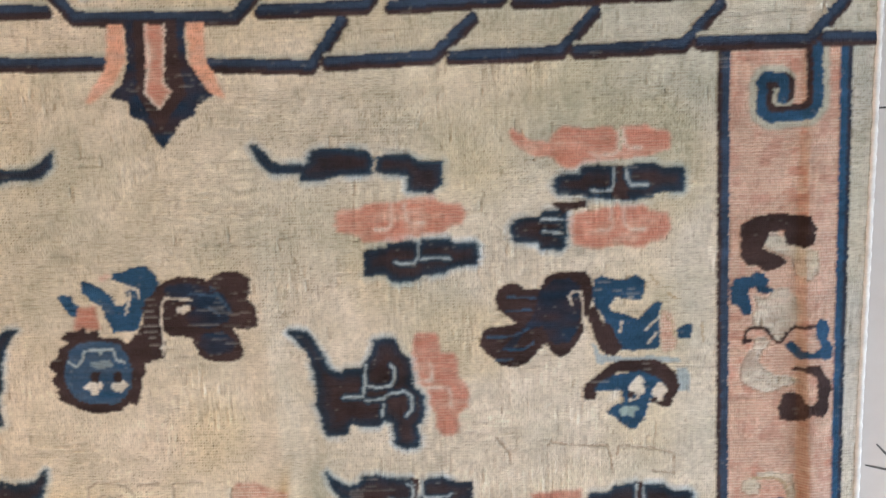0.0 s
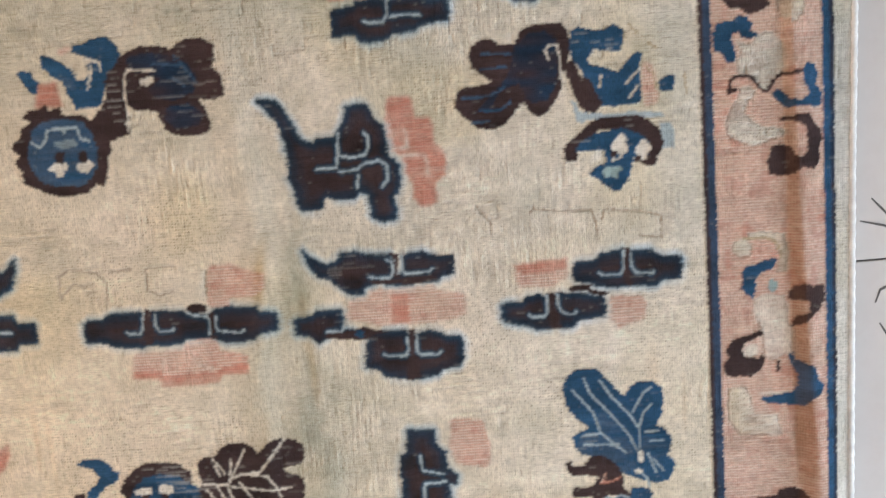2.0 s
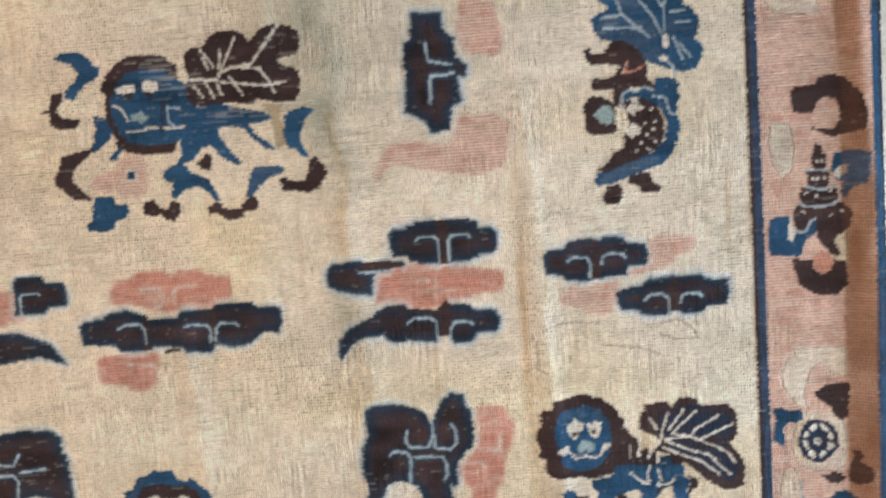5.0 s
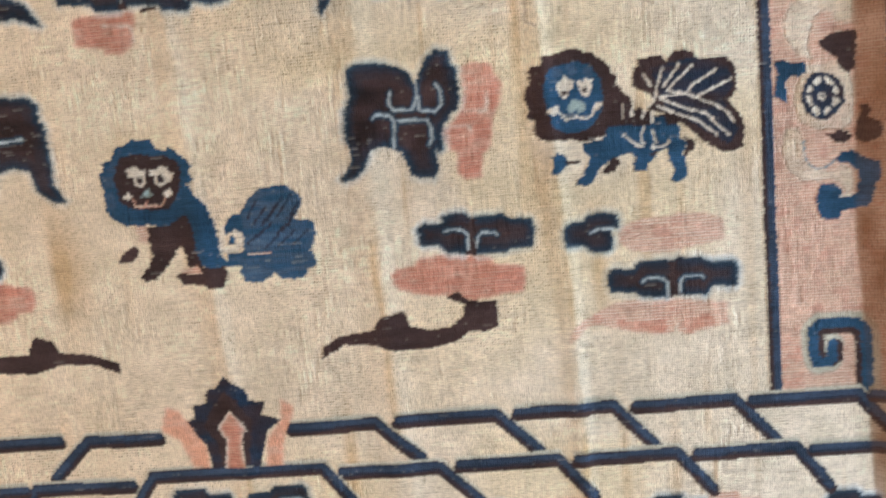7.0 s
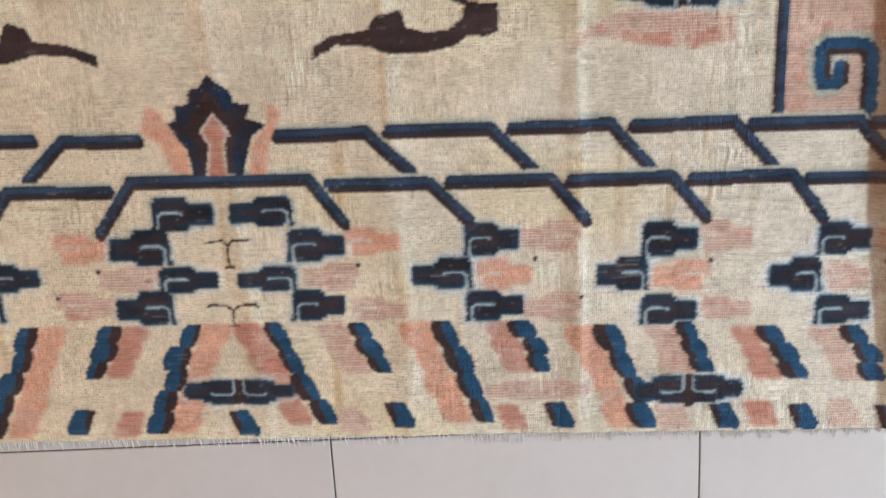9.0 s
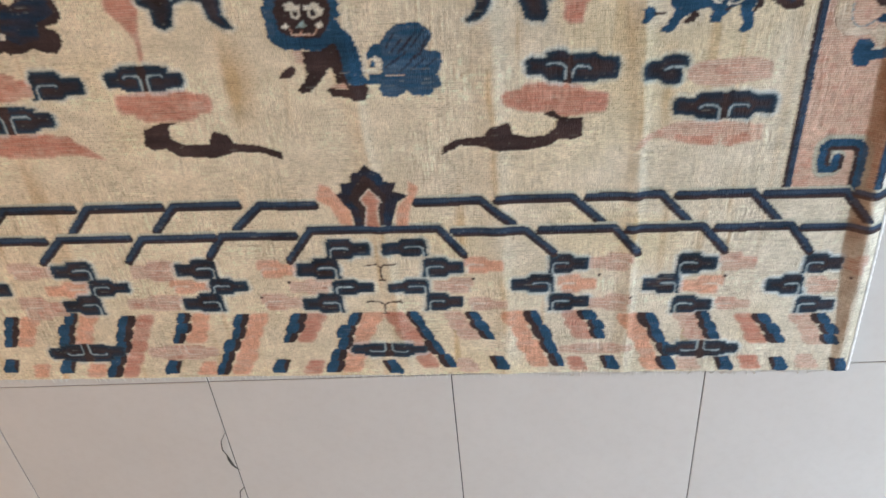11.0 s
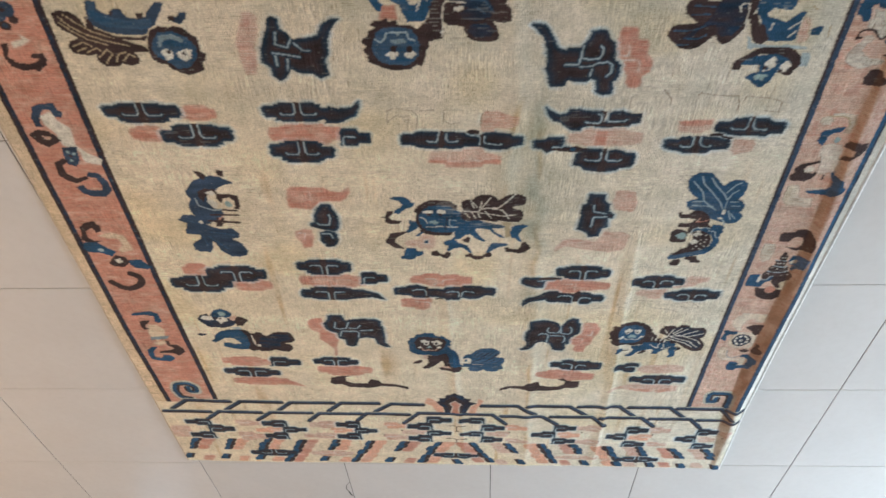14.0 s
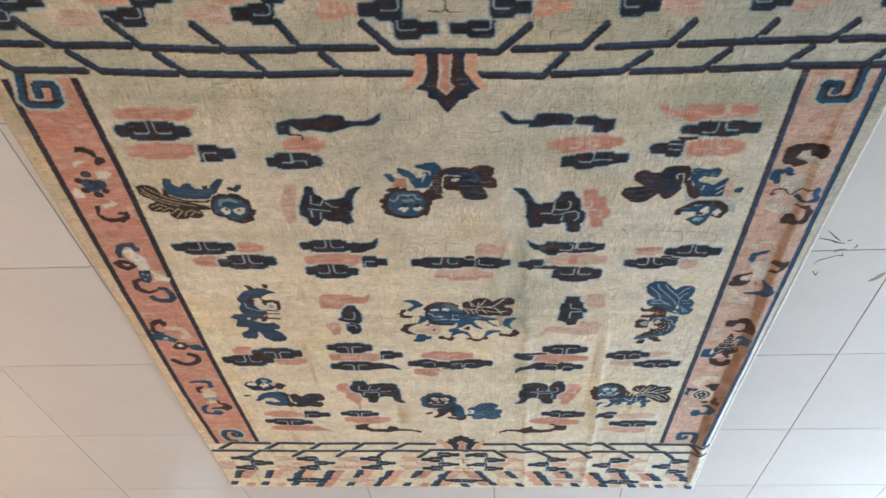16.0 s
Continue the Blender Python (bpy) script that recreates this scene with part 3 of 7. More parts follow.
poly("W", -140,-101, -128,-72, -108,-53, -99,-69, -83,-55, -75,-76, -75,-100, -82,-128, -100,-145, -109,-130, -126,-141, -138,-124)
poly("I", -117,-84, -94,-85, -98,-111, -120,-109)
poly("U", -113,-89, -99,-90, -102,-106, -115,-105)
poly("U", -182,-136, -148,-135, -139,-154, -121,-151, -118,-167, -128,-181, -143,-183, -157,-200, -174,-205, -206,-199, -207,-190, -192,-179, -191,-156)
poly("B", -138,61, -148,68, -143,79, -133,95, -117,111, -95,126, -72,130, -34,129, -12,123, -8,111, 8,107, 8,84, -2,68, -14,-23, -4,-35, -19,-60, -41,-61, -75,-61, -108,-53, -129,-37, -131,-14, -140,4, -142,33, piece=1)
poly("U", 5,84, 18,55, 37,25, 82,27, 136,12, 169,4, 179,-9, 167,-13, 133,-17, 144,-35, 163,-48, 183,-70, 161,-65, 136,-40, 121,-24, 99,-18, 71,-20, 75,-35, 94,-66, 113,-90, 102,-92, 75,-76, 56,-51, 38,-56, 19,-77, 1,-82, 10,-100, 43,-114, 57,-139, 63,-157, 54,-162, 45,-144, 24,-128, -5,-134, -24,-150, -31,-144, -26,-121, -47,-108, -39,-91, -16,-83, -2,-64, -5,-41, 14,-25, 14,21)
poly("U", -115,77, -93,98, -59,104, -21,98, 4,79, 25,66, 15,32, 14,-25, 1,-36, -22,-43, -73,-41, -105,-33, -120,-15, -130,21, -130,49, piece=2)
poly("I", -117,68, -100,75, -80,74, -80,60, -99,58, -115,60)
poly("B", -100,61, -85,59, -88,47, -101,48)
poly("I", -65,78, -51,81, -35,76, -35,61, -49,54, -65,64)
poly("B", -59,61, -46,60, -47,49, -61,50)
line("I", 4.5, -126,38, -113,34, -104,19, -100,7)
poly("A", -91,18, -81,20, -73,24, -65,19, -60,10, -73,-1, -83,8, -95,4)
line("L", 4.5, 3,24, -21,27, -20,1, -14,-9, -1,-12)
line("I", 4.5, -103,-13, -69,-13, -63,-8, -7,-14, 10,-11)
line("N", 5.6, -29,36, -36,-21)
poly("T", 165,21, 204,18, 196,-4, 203,-45, 207,-57, 184,-67, 181,-38, 177,-3)
poly("U", 198,-39, 204,-5, 219,5, 242,9, 264,2, 252,-6, 238,-25, 230,-53, 239,-77, 249,-89, 232,-85, 217,-69, 206,-68)
poly("B", 243,-94, 258,-87, 272,-108, 279,-121, 264,-143, 242,-156, 209,-150, 186,-149, 183,-125, 195,-122, 202,-130, 233,-132, 241,-112)
poly("S", 137,-98, 180,-98, 193,-106, 190,-114, 161,-123, 142,-139, 126,-156, 114,-155, 123,-126, 128,-109)
poly("B", -90,-157, -81,-149, -64,-148, -57,-166, -43,-167, -30,-152, -17,-157, -16,-175, -30,-192, -46,-188, -56,-178, -74,-180, -90,-175)
poly("B", 36,-173, 54,-159, 67,-167, 69,-175, 103,-178, 111,-161, 129,-153, 141,-169, 131,-183, 112,-182, 101,-195, 78,-200, 62,-193, 59,-183, 40,-185)
poly("B", 26,-84, 43,-68, 54,-65, 55,-86, 50,-100, 33,-96)
poly("B", 23,122, 39,136, 62,136, 72,152, 92,162, 120,162, 141,153, 150,137, 175,161, 198,167, 230,162, 245,150, 249,128, 241,111, 219,104, 202,103, 206,92, 233,84, 242,66, 239,38, 227,22, 182,22, 155,31, 143,20, 104,28, 71,26, 42,25, 21,34, 18,55, 27,79, 22,100)
line("I", 5.6, 208,164, 151,96, 112,93, 89,84)
line("I", 4.5, 86,78, 94,128)
line("I", 4.5, 79,96, 55,131)
line("I", 4.5, 67,91, 59,114)
line("I", 4.5, 89,84, 124,148)
line("I", 5.6, 23,77, 83,71)
line("I", 4.5, 87,67, 141,59, 174,54, 214,59)
line("I", 4.5, 166,83, 181,65, 189,40)
line("I", 4.5, 36,63, 50,41)
line("I", 4.5, 59,69, 72,39)
line("I", 4.5, 81,67, 86,44)
line("I", 4.5, 105,77, 128,41)
line("I", 4.5, 117,92, 167,87)
wear(11,84, 69,29, 1.4)
wear(147,11, 46,17, 1.2)
wear(-186,116, 57,34, 1.3)
wear(-58,112, 57,17, 1.4)
wear(70,17, 69,29, 0.8)
wear(222,-134, 46,14, 0.8)
fig("lion_motif", 897, 9, "upright woven lion, blue plume tail, spotted brown head")
poly("U", -107,215, -97,238, -75,250, -37,250, -22,232, -2,209, 17,188, 28,205, 42,217, 74,216, 95,202, 98,174, 93,147, 81,121, 97,116, 111,97, 110,75, 103,58, 117,46, 117,24, 104,3, 82,-4, 71,-1, 44,7, 12,21, -9,45, -35,64, -73,66, -86,84, -90,107, -71,118, -57,126, -80,144, -100,173)
poly("S", -42,147, -26,157, 5,121, 31,81, 40,41, 34,19, 1,22, -20,51, -73,69, -83,89, -71,105, -28,102)
poly("S", 53,101, 102,86, 103,58, 68,50, 52,73)
line("L", 4.5, -63,230, -51,197, -15,156, 26,103, 41,69)
line("L", 4.5, -31,224, -8,188, 28,147, 46,118, 47,74)
line("L", 4.5, -88,207, -47,158, -33,113, -2,83, 19,65)
line("L", 4.5, 73,203, 57,194, 34,152)
line("L", 4.5, 72,168, 55,150, 47,124)
line("L", 4.5, -71,108, -33,110)
line("L", 4.5, -67,88, 4,85)
line("L", 4.5, 59,109, 86,110)
line("L", 4.5, 69,89, 93,90)
line("L", 4.5, 63,62, 78,21)
line("L", 4.5, 73,50, 94,23)
line("L", 4.5, 40,30, 61,6, 65,-11)
oval("I", 48,57, 7,13)
oval("I", 43,24, 8,6)
poly("B", -107,52, -96,55, -91,42, -69,44, -52,63, -30,63, -3,44, 12,15, 11,-11, 21,-19, 21,-31, -23,-24, -40,-37, -45,-65, -57,-53, -54,-30, -58,-25, -95,-25, -96,-10, -88,-3, -60,-5, -49,3, -43,19, -92,23, -103,30)
line("P", 4.5, -38,2, -11,6, 1,13)
line("W", 4.5, -26,24, -32,7)
poly("B", -112,-49, -95,-36, -73,-38, -57,-53, -52,-65, -53,-82, -49,-105, -60,-110, -93,-111, -110,-103, -111,-77, -113,-66)
poly("A", -96,-73, -85,-64, -77,-56, -63,-55, -54,-70, -57,-87, -70,-95, -86,-83)
poly("U", -40,-37, -29,-27, -12,-34, -1,-25, 21,-31, 27,-12, 49,-10, 67,-17, 70,-46, 63,-79, 70,-97, 67,-125, 55,-153, 32,-175, -8,-186, -42,-198, -65,-205, -93,-208, -100,-200, -92,-183, -63,-173, -29,-158, 16,-150, 39,-129, 46,-95, 30,-65, -2,-46, -29,-44, -38,-66)
poly("S", -86,-191, -41,-169, 16,-156, 32,-154, 15,-176, -25,-188, -65,-202, -93,-206)
poly("B", -35,-49, -2,-46, 25,-61, 40,-89, 39,-123, 22,-145, -7,-160, -41,-169, -63,-179, -80,-184, -91,-177, -68,-161, -56,-145, -39,-137, -40,-117, -26,-95, -31,-72)
line("L", 4.5, -42,-54, -37,-37, -23,-29, -10,-34, 4,-26, 21,-33)
line("L", 4.5, 20,-44, 44,-49, 50,-78, 61,-82)
poly("I", -30,-63, -22,-56, -22,-47, -11,-47, -8,-59, 3,-63, -3,-71, -14,-71, -17,-81, -25,-72)
poly("I", -38,-102, -26,-99, -24,-90, -13,-96, -4,-103, -7,-114, -18,-117, -22,-124, -30,-114)
line("I", 4.5, -47,-65, -30,-66)
line("I", 4.5, -54,-90, -31,-91)
oval("I", 22,-93, 3,3)
oval("I", 18,-107, 3,3)
oval("I", 2,-94, 3,3)
oval("I", 6,-117, 3,3)
oval("I", 40,-106, 3,3)
oval("I", -6,-131, 3,3)
oval("I", 22,-130, 3,3)
oval("I", -17,-145, 3,3)
oval("I", 5,-144, 3,3)
oval("I", 19,-68, 3,3)
poly("B", -76,-210, -48,-206, -46,-227, -50,-244, -78,-245, -86,-230)
poly("B", -33,-195, -8,-186, 9,-190, 14,-206, 30,-219, 24,-227, -10,-226, -15,-212, -31,-207)
wear(12,32, 52,23, 1.2)
wear(-39,92, 46,23, 0.8)
fig("lion_motif", -862, 38, "upright woven lion, slate blue body, brown paws")
poly("D", -134,-37, -108,-11, -71,-11, -49,-36, -21,-74, 14,-87, 54,-81, 76,-113, 71,-134, 41,-140, 74,-167, 89,-208, 79,-237, 47,-246, 18,-243, -14,-210, -24,-168, -36,-155, -40,-196, -56,-219, -95,-217, -111,-203, -112,-169, -76,-142, -70,-120, -117,-115, -123,-102, -106,-57)
line("S", 5.6, -43,-128, 18,-201)
line("S", 5.6, -63,-128, -57,-182)
line("S", 5.6, -54,-57, -98,-42)
line("S", 5.6, -37,-101, 55,-118)
poly("D", -70,111, -50,139, -24,169, 5,181, 35,192, 69,186, 99,164, 109,154, 77,147, 57,136, 33,112, 3,100, 1,52, 13,27, 38,15, 42,-10, -27,-62, -59,-36, -73,2, -76,39, -58,75, -68,92)
poly("B", -18,214, 4,210, 22,192, 11,170, -3,181)
poly("B", 62,219, 84,215, 81,186, 61,193)
poly("B", -26,111, 1,128, 36,124, 40,100, 1,93, -16,59, -28,83, piece=2)
poly("B", 36,100, 76,101, 111,94, 111,53, 104,21, 86,23, 95,65, 81,84, 56,77, 47,52, 34,76)
line("B", 10.1, -5,-8, 94,-9)
line("B", 10.1, -22,-41, 89,-50)
line("B", 9.0, 21,20, 93,14)
poly("B", 11,-23, 39,-22, 21,-74, -2,-74)
poly("I", -4,107, 25,117, 36,100, 22,88, 6,98)
poly("I", -6,64, 18,71, 32,52, 21,23, 9,32, 0,49)
oval("A", 69,48, 12,16)
line("L", 5.6, -43,76, -39,39, -7,22, 10,15, 39,20)
oval("I", -52,-49, 7,10)
line("P", 5.6, 17,-35, 35,-15)
fig("lion_motif", -4, -875, "seated woven lion, blue mane, brown face, fan tail")
poly("U", -195,77, -198,100, -185,113, -190,122, -168,128, -157,151, -134,156, -126,165, -99,161, -87,163, -76,144, -59,136, -48,145, -28,126, -15,117, -9,100, -15,93, -5,76, -19,69, -8,43, -4,28, -30,1, -15,-11, -43,-9, -67,-11, -85,-14, -111,-6, -125,-11, -139,-5, -154,-8, -170,2, -186,14, -194,32, -194,55, -189,68, piece=1)
poly("S", -183,110, -157,136, -143,150, -160,109, -173,64, -173,24, -190,31, -192,66, piece=1)
poly("B", -150,130, -116,136, -83,129, -60,128, -36,115, -30,92, -37,59, -51,37, -65,21, -98,21, -138,27, -163,41, -165,69, -169,92, -158,114, piece=2)
poly("I", -142,105, -129,111, -120,111, -113,102, -102,104, -105,87, -117,88, -125,91, -140,90)
line("I", 5.6, -124,89, -124,76, -114,72, -107,77, -108,86)
poly("I", -96,90, -94,103, -81,102, -70,109, -60,104, -53,94, -45,92, -53,75, -61,76, -66,81, -72,92, -86,89)
line("I", 5.6, -82,86, -83,75, -73,70, -63,76)
oval("N", -75,81, 3,3)
poly("A", -116,54, -108,61, -102,65, -97,56, -94,47, -108,50, -120,46)
poly("I", -159,52, -149,55, -142,62, -137,50, -143,46, -154,48)
poly("I", -74,53, -64,60, -57,62, -52,51, -62,44, -69,47)
line("W", 4.5, -135,47, -132,31, -78,29, -69,44)
line("P", 3.4, -109,40, -110,30)
poly("U", -19,46, -2,39, 10,25, 20,3, 24,-20, 27,-41, 28,-66, 31,-84, 44,-94, 62,-94, 72,-104, 37,-104, 33,-119, 8,-109, -9,-98, -18,-80, -20,-51, -20,-22, -30,7, -32,30)
poly("B", -112,-12, -67,-11, -35,8, -28,4, -20,-22, -20,-51, -16,-80, -7,-101, -27,-106, -40,-96, -41,-78, -45,-61, -52,-55, -64,-73, -78,-91, -91,-104, -110,-121, -132,-122, -140,-114, -133,-104, -118,-90, -111,-73, -113,-55, -114,-32)
poly("W", -139,-9, -114,-11, -116,-44, -130,-40)
poly("B", -67,-117, -59,-110, -27,-108, -7,-101, 14,-106, 35,-102, 41,-114, 36,-131, 26,-148, -3,-147, -11,-138, -58,-133, -59,-124)
poly("W", -57,-107, -20,-97, -8,-115, -34,-113, -55,-111)
poly("B", -187,-81, -174,-65, -158,-55, -152,-47, -135,-54, -139,-67, -153,-81, -177,-82)
poly("S", 79,1, 100,31, 119,46, 148,50, 177,51, 187,41, 205,28, 205,11, 192,-8, 186,-19, 214,-21, 226,-30, 228,-53, 217,-75, 211,-84, 220,-89, 223,-114, 207,-121, 196,-137, 173,-140, 150,-137, 134,-124, 115,-139, 91,-142, 74,-136, 65,-119, 72,-104, 62,-94, 44,-94, 41,-77, 73,-77, 80,-59, 78,-36)
poly("U", 42,-27, 52,-8, 62,0, 79,1, 82,-25, 75,-38, 57,-36, 43,-39)
line("I", 10.1, 39,-25, 32,-67, 44,-72, 65,-69, 74,-58, 73,-42, 64,-36)
oval("U", 56,-50, 7,7)
line("N", 3.4, 48,-57, 64,-59)
line("N", 4.0, 92,-10, 112,22)
line("N", 4.0, 132,-18, 168,28)
line("N", 4.0, 152,-12, 186,32)
line("N", 4.0, 172,-18, 200,15)
line("N", 4.0, 86,-62, 106,-44)
line("N", 4.0, 120,-74, 150,-50)
line("N", 4.0, 150,-70, 186,-40)
line("N", 4.0, 180,-70, 210,-42)
line("N", 4.5, 106,-21, 132,11)
line("N", 4.5, 119,-27, 156,15)
line("N", 4.5, 96,-54, 127,-34)
line("N", 4.5, 108,-49, 140,-23)
line("N", 4.5, 135,-63, 168,-26)
line("N", 4.5, 161,-42, 194,-1)
line("W", 3.4, 87,-82, 131,-82)
wear(144,-89, 69,21, 1.0)
wear(-53,-83, 69,34, 1.2)
wear(-111,8, 69,14, 0.8)
wear(-63,21, 46,17, 0.8)
fig("lion_motif", 860, -740, "woven lion figure, brown mane, veined fan tail")
poly("B", -205,48, -203,61, -193,68, -196,79, -190,100, -168,104, -170,118, -149,120, -132,125, -121,128, -100,129, -84,119, -68,120, -61,107, -50,102, -38,87, -38,76, -26,73, -29,56, -19,48, -16,37, -3,31, -1,14, 6,3, 17,11, 22,-4, 33,4, 38,-10, 48,-11, 65,-7, 86,-9, 91,-26, 74,-35, 31,-28, -12,-25, -39,-25, -56,-40, -78,-47, -105,-47, -121,-42, -132,-45, -148,-41, -165,-42, -181,-37, -191,-24, -186,-5, -203,5, -199,20, -203,32, piece=1)
poly("U", -162,82, -153,95, -139,98, -123,102, -106,106, -91,100, -75,99, -68,84, -58,67, -54,40, -58,9, -70,-12, -87,-25, -109,-30, -131,-29, -152,-16, -161,7, -168,34, -169,61, piece=2)
oval("S", -141,85, 10,13)
oval("S", -111,91, 10,13)
oval("S", -81,82, 9,12)
poly("I", -144,64, -133,72, -126,81, -119,73, -110,69, -111,56, -117,51, -121,39, -129,36, -137,44, -142,55)
poly("B", -132,52, -121,51, -122,41, -133,42)
poly("I", -103,68, -93,67, -87,72, -74,67, -74,53, -79,42, -87,35, -95,41, -100,52)
poly("B", -92,54, -83,53, -83,44, -93,45)
poly("A", -122,25, -113,33, -100,31, -90,24, -91,9, -102,7, -107,15, -118,8, -126,16)
poly("I", -163,17, -155,22, -141,23, -139,10, -151,6, -163,12)
poly("I", -74,15, -68,25, -55,24, -58,17, -69,8)
line("I", 4.5, -139,10, -129,-4, -107,0, -86,-5, -77,2, -71,15)
poly("U", -49,-25, -22,-24, 31,-28, 43,-11, 59,-12, 64,-29, 90,-33, 89,-52, 100,-64, 99,-77, 91,-85, 98,-102, 101,-119, 97,-135, 80,-141, 67,-138, 76,-117, 68,-100, 62,-74, 45,-79, 37,-92, 28,-102, 23,-115, -3,-114, 0,-88, -6,-77, -25,-81, -39,-85, -59,-95, -73,-110, -82,-128, -94,-136, -118,-130, -103,-115, -91,-92, -85,-79, -97,-69, -98,-53, -78,-49, -56,-46)
poly("B", -53,-95, -42,-85, -28,-86, -32,-102, -43,-112, -65,-113)
poly("B", 98,-53, 114,-63, 116,-79, 104,-86, 96,-96, 93,-85, 101,-73)
poly("B", 29,-80, 45,-79, 34,-91)
poly("U", -158,-73, -150,-65, -134,-72, -129,-83, -122,-89, -135,-94, -141,-104, -163,-110, -159,-92)
line("B", 6.7, -129,-87, -108,-86)
line("I", 4.5, -18,-41, -2,-58, 13,-68)
line("I", 4.5, 21,-30, 14,-46, 16,-66)
line("I", 4.5, 36,-37, 41,-59, 35,-72, 60,-69, 68,-59)
line("I", 4.5, -19,16, -18,-11)
line("I", 4.5, -1,7, -2,-7)
line("I", 4.5, 22,2, 19,-12)
line("I", 4.5, 38,0, 37,-21)
poly("B", 1,52, 4,73, 16,98, 38,101, 61,101, 69,91, 80,106, 101,110, 120,102, 127,83, 143,90, 180,89, 195,72, 199,45, 197,26, 182,6, 198,-13, 208,-30, 212,-57, 206,-82, 190,-91, 168,-89, 145,-77, 127,-61, 111,-44, 85,-25, 75,-10, 43,-3, 28,3, 33,11, 42,18, 32,33, 19,39, 5,46)
poly("N", 37,80, 122,94, 184,73, 192,35, 172,10, 200,-51, 180,-76, 127,-39, 65,3, 50,37)
line("I", 4.5, 37,46, 23,71)
line("I", 4.5, 47,39, 60,80)
line("I", 4.5, 61,44, 92,84)
line("I", 4.5, 66,35, 116,79)
line("I", 4.5, 72,33, 103,27, 115,42, 161,67)
line("I", 4.5, 124,20, 189,48)
line("I", 4.5, 53,24, 103,27, 156,1, 176,-11, 192,-34)
line("I", 4.5, 55,20, 102,-2, 139,-14, 160,-37, 182,-58)
line("I", 4.5, 49,7, 96,-15, 128,-29, 159,-58)
line("I", 5.6, 48,42, 44,21, 31,8)
wear(52,-41, 52,25, 1.5)
wear(-130,-6, 46,14, 1.6)
wear(-66,-39, 46,14, 1.2)
wear(-152,-98, 34,18, 0.8)
fig("lion_motif", -902, -722, "crouching woven lion figure, blue body, dark tail")
poly("U", -118,126, -95,160, -69,173, -41,160, -24,139, -31,116, -51,106, -107,110)
oval("A", -66,135, 15,16)
poly("N", -178,97, -159,126, -131,136, -121,116, -52,103, -8,110, -14,77, -37,47, -75,33, -141,38, -157,62, -168,78, piece=1)
poly("I", -162,103, -149,122, -133,120, -112,111, -109,91, -132,87, -152,91)
poly("I", -102,91, -82,110, -64,116, -52,103, -50,83, -69,77, -82,61, -90,77)
oval("B", -77,101, 5,6)
poly("W", -36,110, -12,125, -5,110, -24,87, -39,91)
poly("B", -13,110, 3,120, 16,110, 30,102, 37,87, 20,71, 5,47, -11,51, -20,47, -19,77)
poly("L", -50,33, -14,39, 1,23, -28,21)
poly("N", -208,-17, -191,-9, -167,-13, -167,-24, -190,-30)
poly("U", -131,-24, -101,7, -62,21, -20,21, 2,11, 17,-24, 21,-66, 14,-109, -3,-131, -43,-135, -91,-120, -109,-111, -104,-81, -78,-81, -56,-94, -28,-87, -39,-66, -58,-45, -92,-45, -116,-66, -139,-81, -158,-72, -137,-51)
poly("B", -19,23, 12,17, 32,-14, 33,-66, 35,-109, 44,-137, 15,-146, -3,-131, 10,-87, 9,-34, -2,-3)
poly("B", 25,-14, 50,3, 75,1, 81,-18, 96,-24, 126,3, 153,11, 194,7, 209,-18, 215,-45, 200,-70, 164,-77, 194,-94, 196,-120, 173,-146, 139,-142, 116,-131, 92,-142, 50,-146, 32,-120, 39,-66)
poly("N", 65,-34, 131,-10, 190,-10, 198,-45, 150,-66, 139,-109, 84,-120, 47,-98)
line("I", 5.6, 29,-24, 30,-66, 34,-98, 56,-94)
oval("I", 48,-100, 8,9)
wear(-39,-66, 40,29, 0.9)

# cloud groups, row by row from the far end
fig("cloud_motif", 393, 1055, "coral pink woven cloud")
poly("P", -63,18, -53,22, -12,24, -5,33, 47,35, 73,37, 96,45, 133,46, 140,31, 185,28, 192,11, 187,-11, 161,-14, 146,-32, 116,-33, 56,-44, -11,-43, -22,-28, -63,-21)
line("I", 4.5, 10,-20, 38,-18, 47,-11, 47,32)
line("I", 4.5, 72,29, 76,0, 87,-8, 113,-7)
fig("cloud_motif", 393, 1055, "dark brown woven cloud with blue rim and pale scrolls")
poly("K", -12,-62, -1,-57, 33,-56, 37,-45, 89,-44, 100,-54, 105,-40, 161,-39, 168,-48, 213,-49, 216,-72, 212,-93, 185,-95, 159,-101, 151,-110, 106,-111, 95,-122, 60,-126, 42,-122, 31,-109, -11,-112, -13,-85)
line("L", 4.5, 51,-83, 58,-88, 88,-88, 97,-76, 97,-54)
line("L", 4.5, 101,-80, 130,-77, 160,-80)
fig("cloud_motif", 393, 1055, "dark brown tailed woven cloud")
poly("K", -224,153, -211,153, -171,115, -116,111, -102,141, -60,143, 5,136, 18,121, 14,90, -52,88, -85,80, -129,81, -130,96, -183,96, -204,114)
poly("K", 21,126, 82,128, 103,113, 149,112, 150,68, 129,50, 81,56, 80,86, 20,92)
fig("cloud_motif", 846, 1110, "coral pink woven cloud")
poly("P", -168,119, -152,108, -134,93, -97,88, -86,106, -68,119, -24,112, 27,116, 35,103, 39,67, 46,70, 44,114, 93,117, 104,108, 137,104, 139,71, 94,56, 50,52, -24,46, -53,32, -72,37, -90,59, -127,62, -156,79, -170,98)
line("I", 4.5, -15,64, -5,60, 28,61, 38,70, 38,107)
line("I", 4.5, 46,110, 48,85, 57,72, 82,73)
fig("cloud_motif", 846, 1110, "coral pink woven cloud")
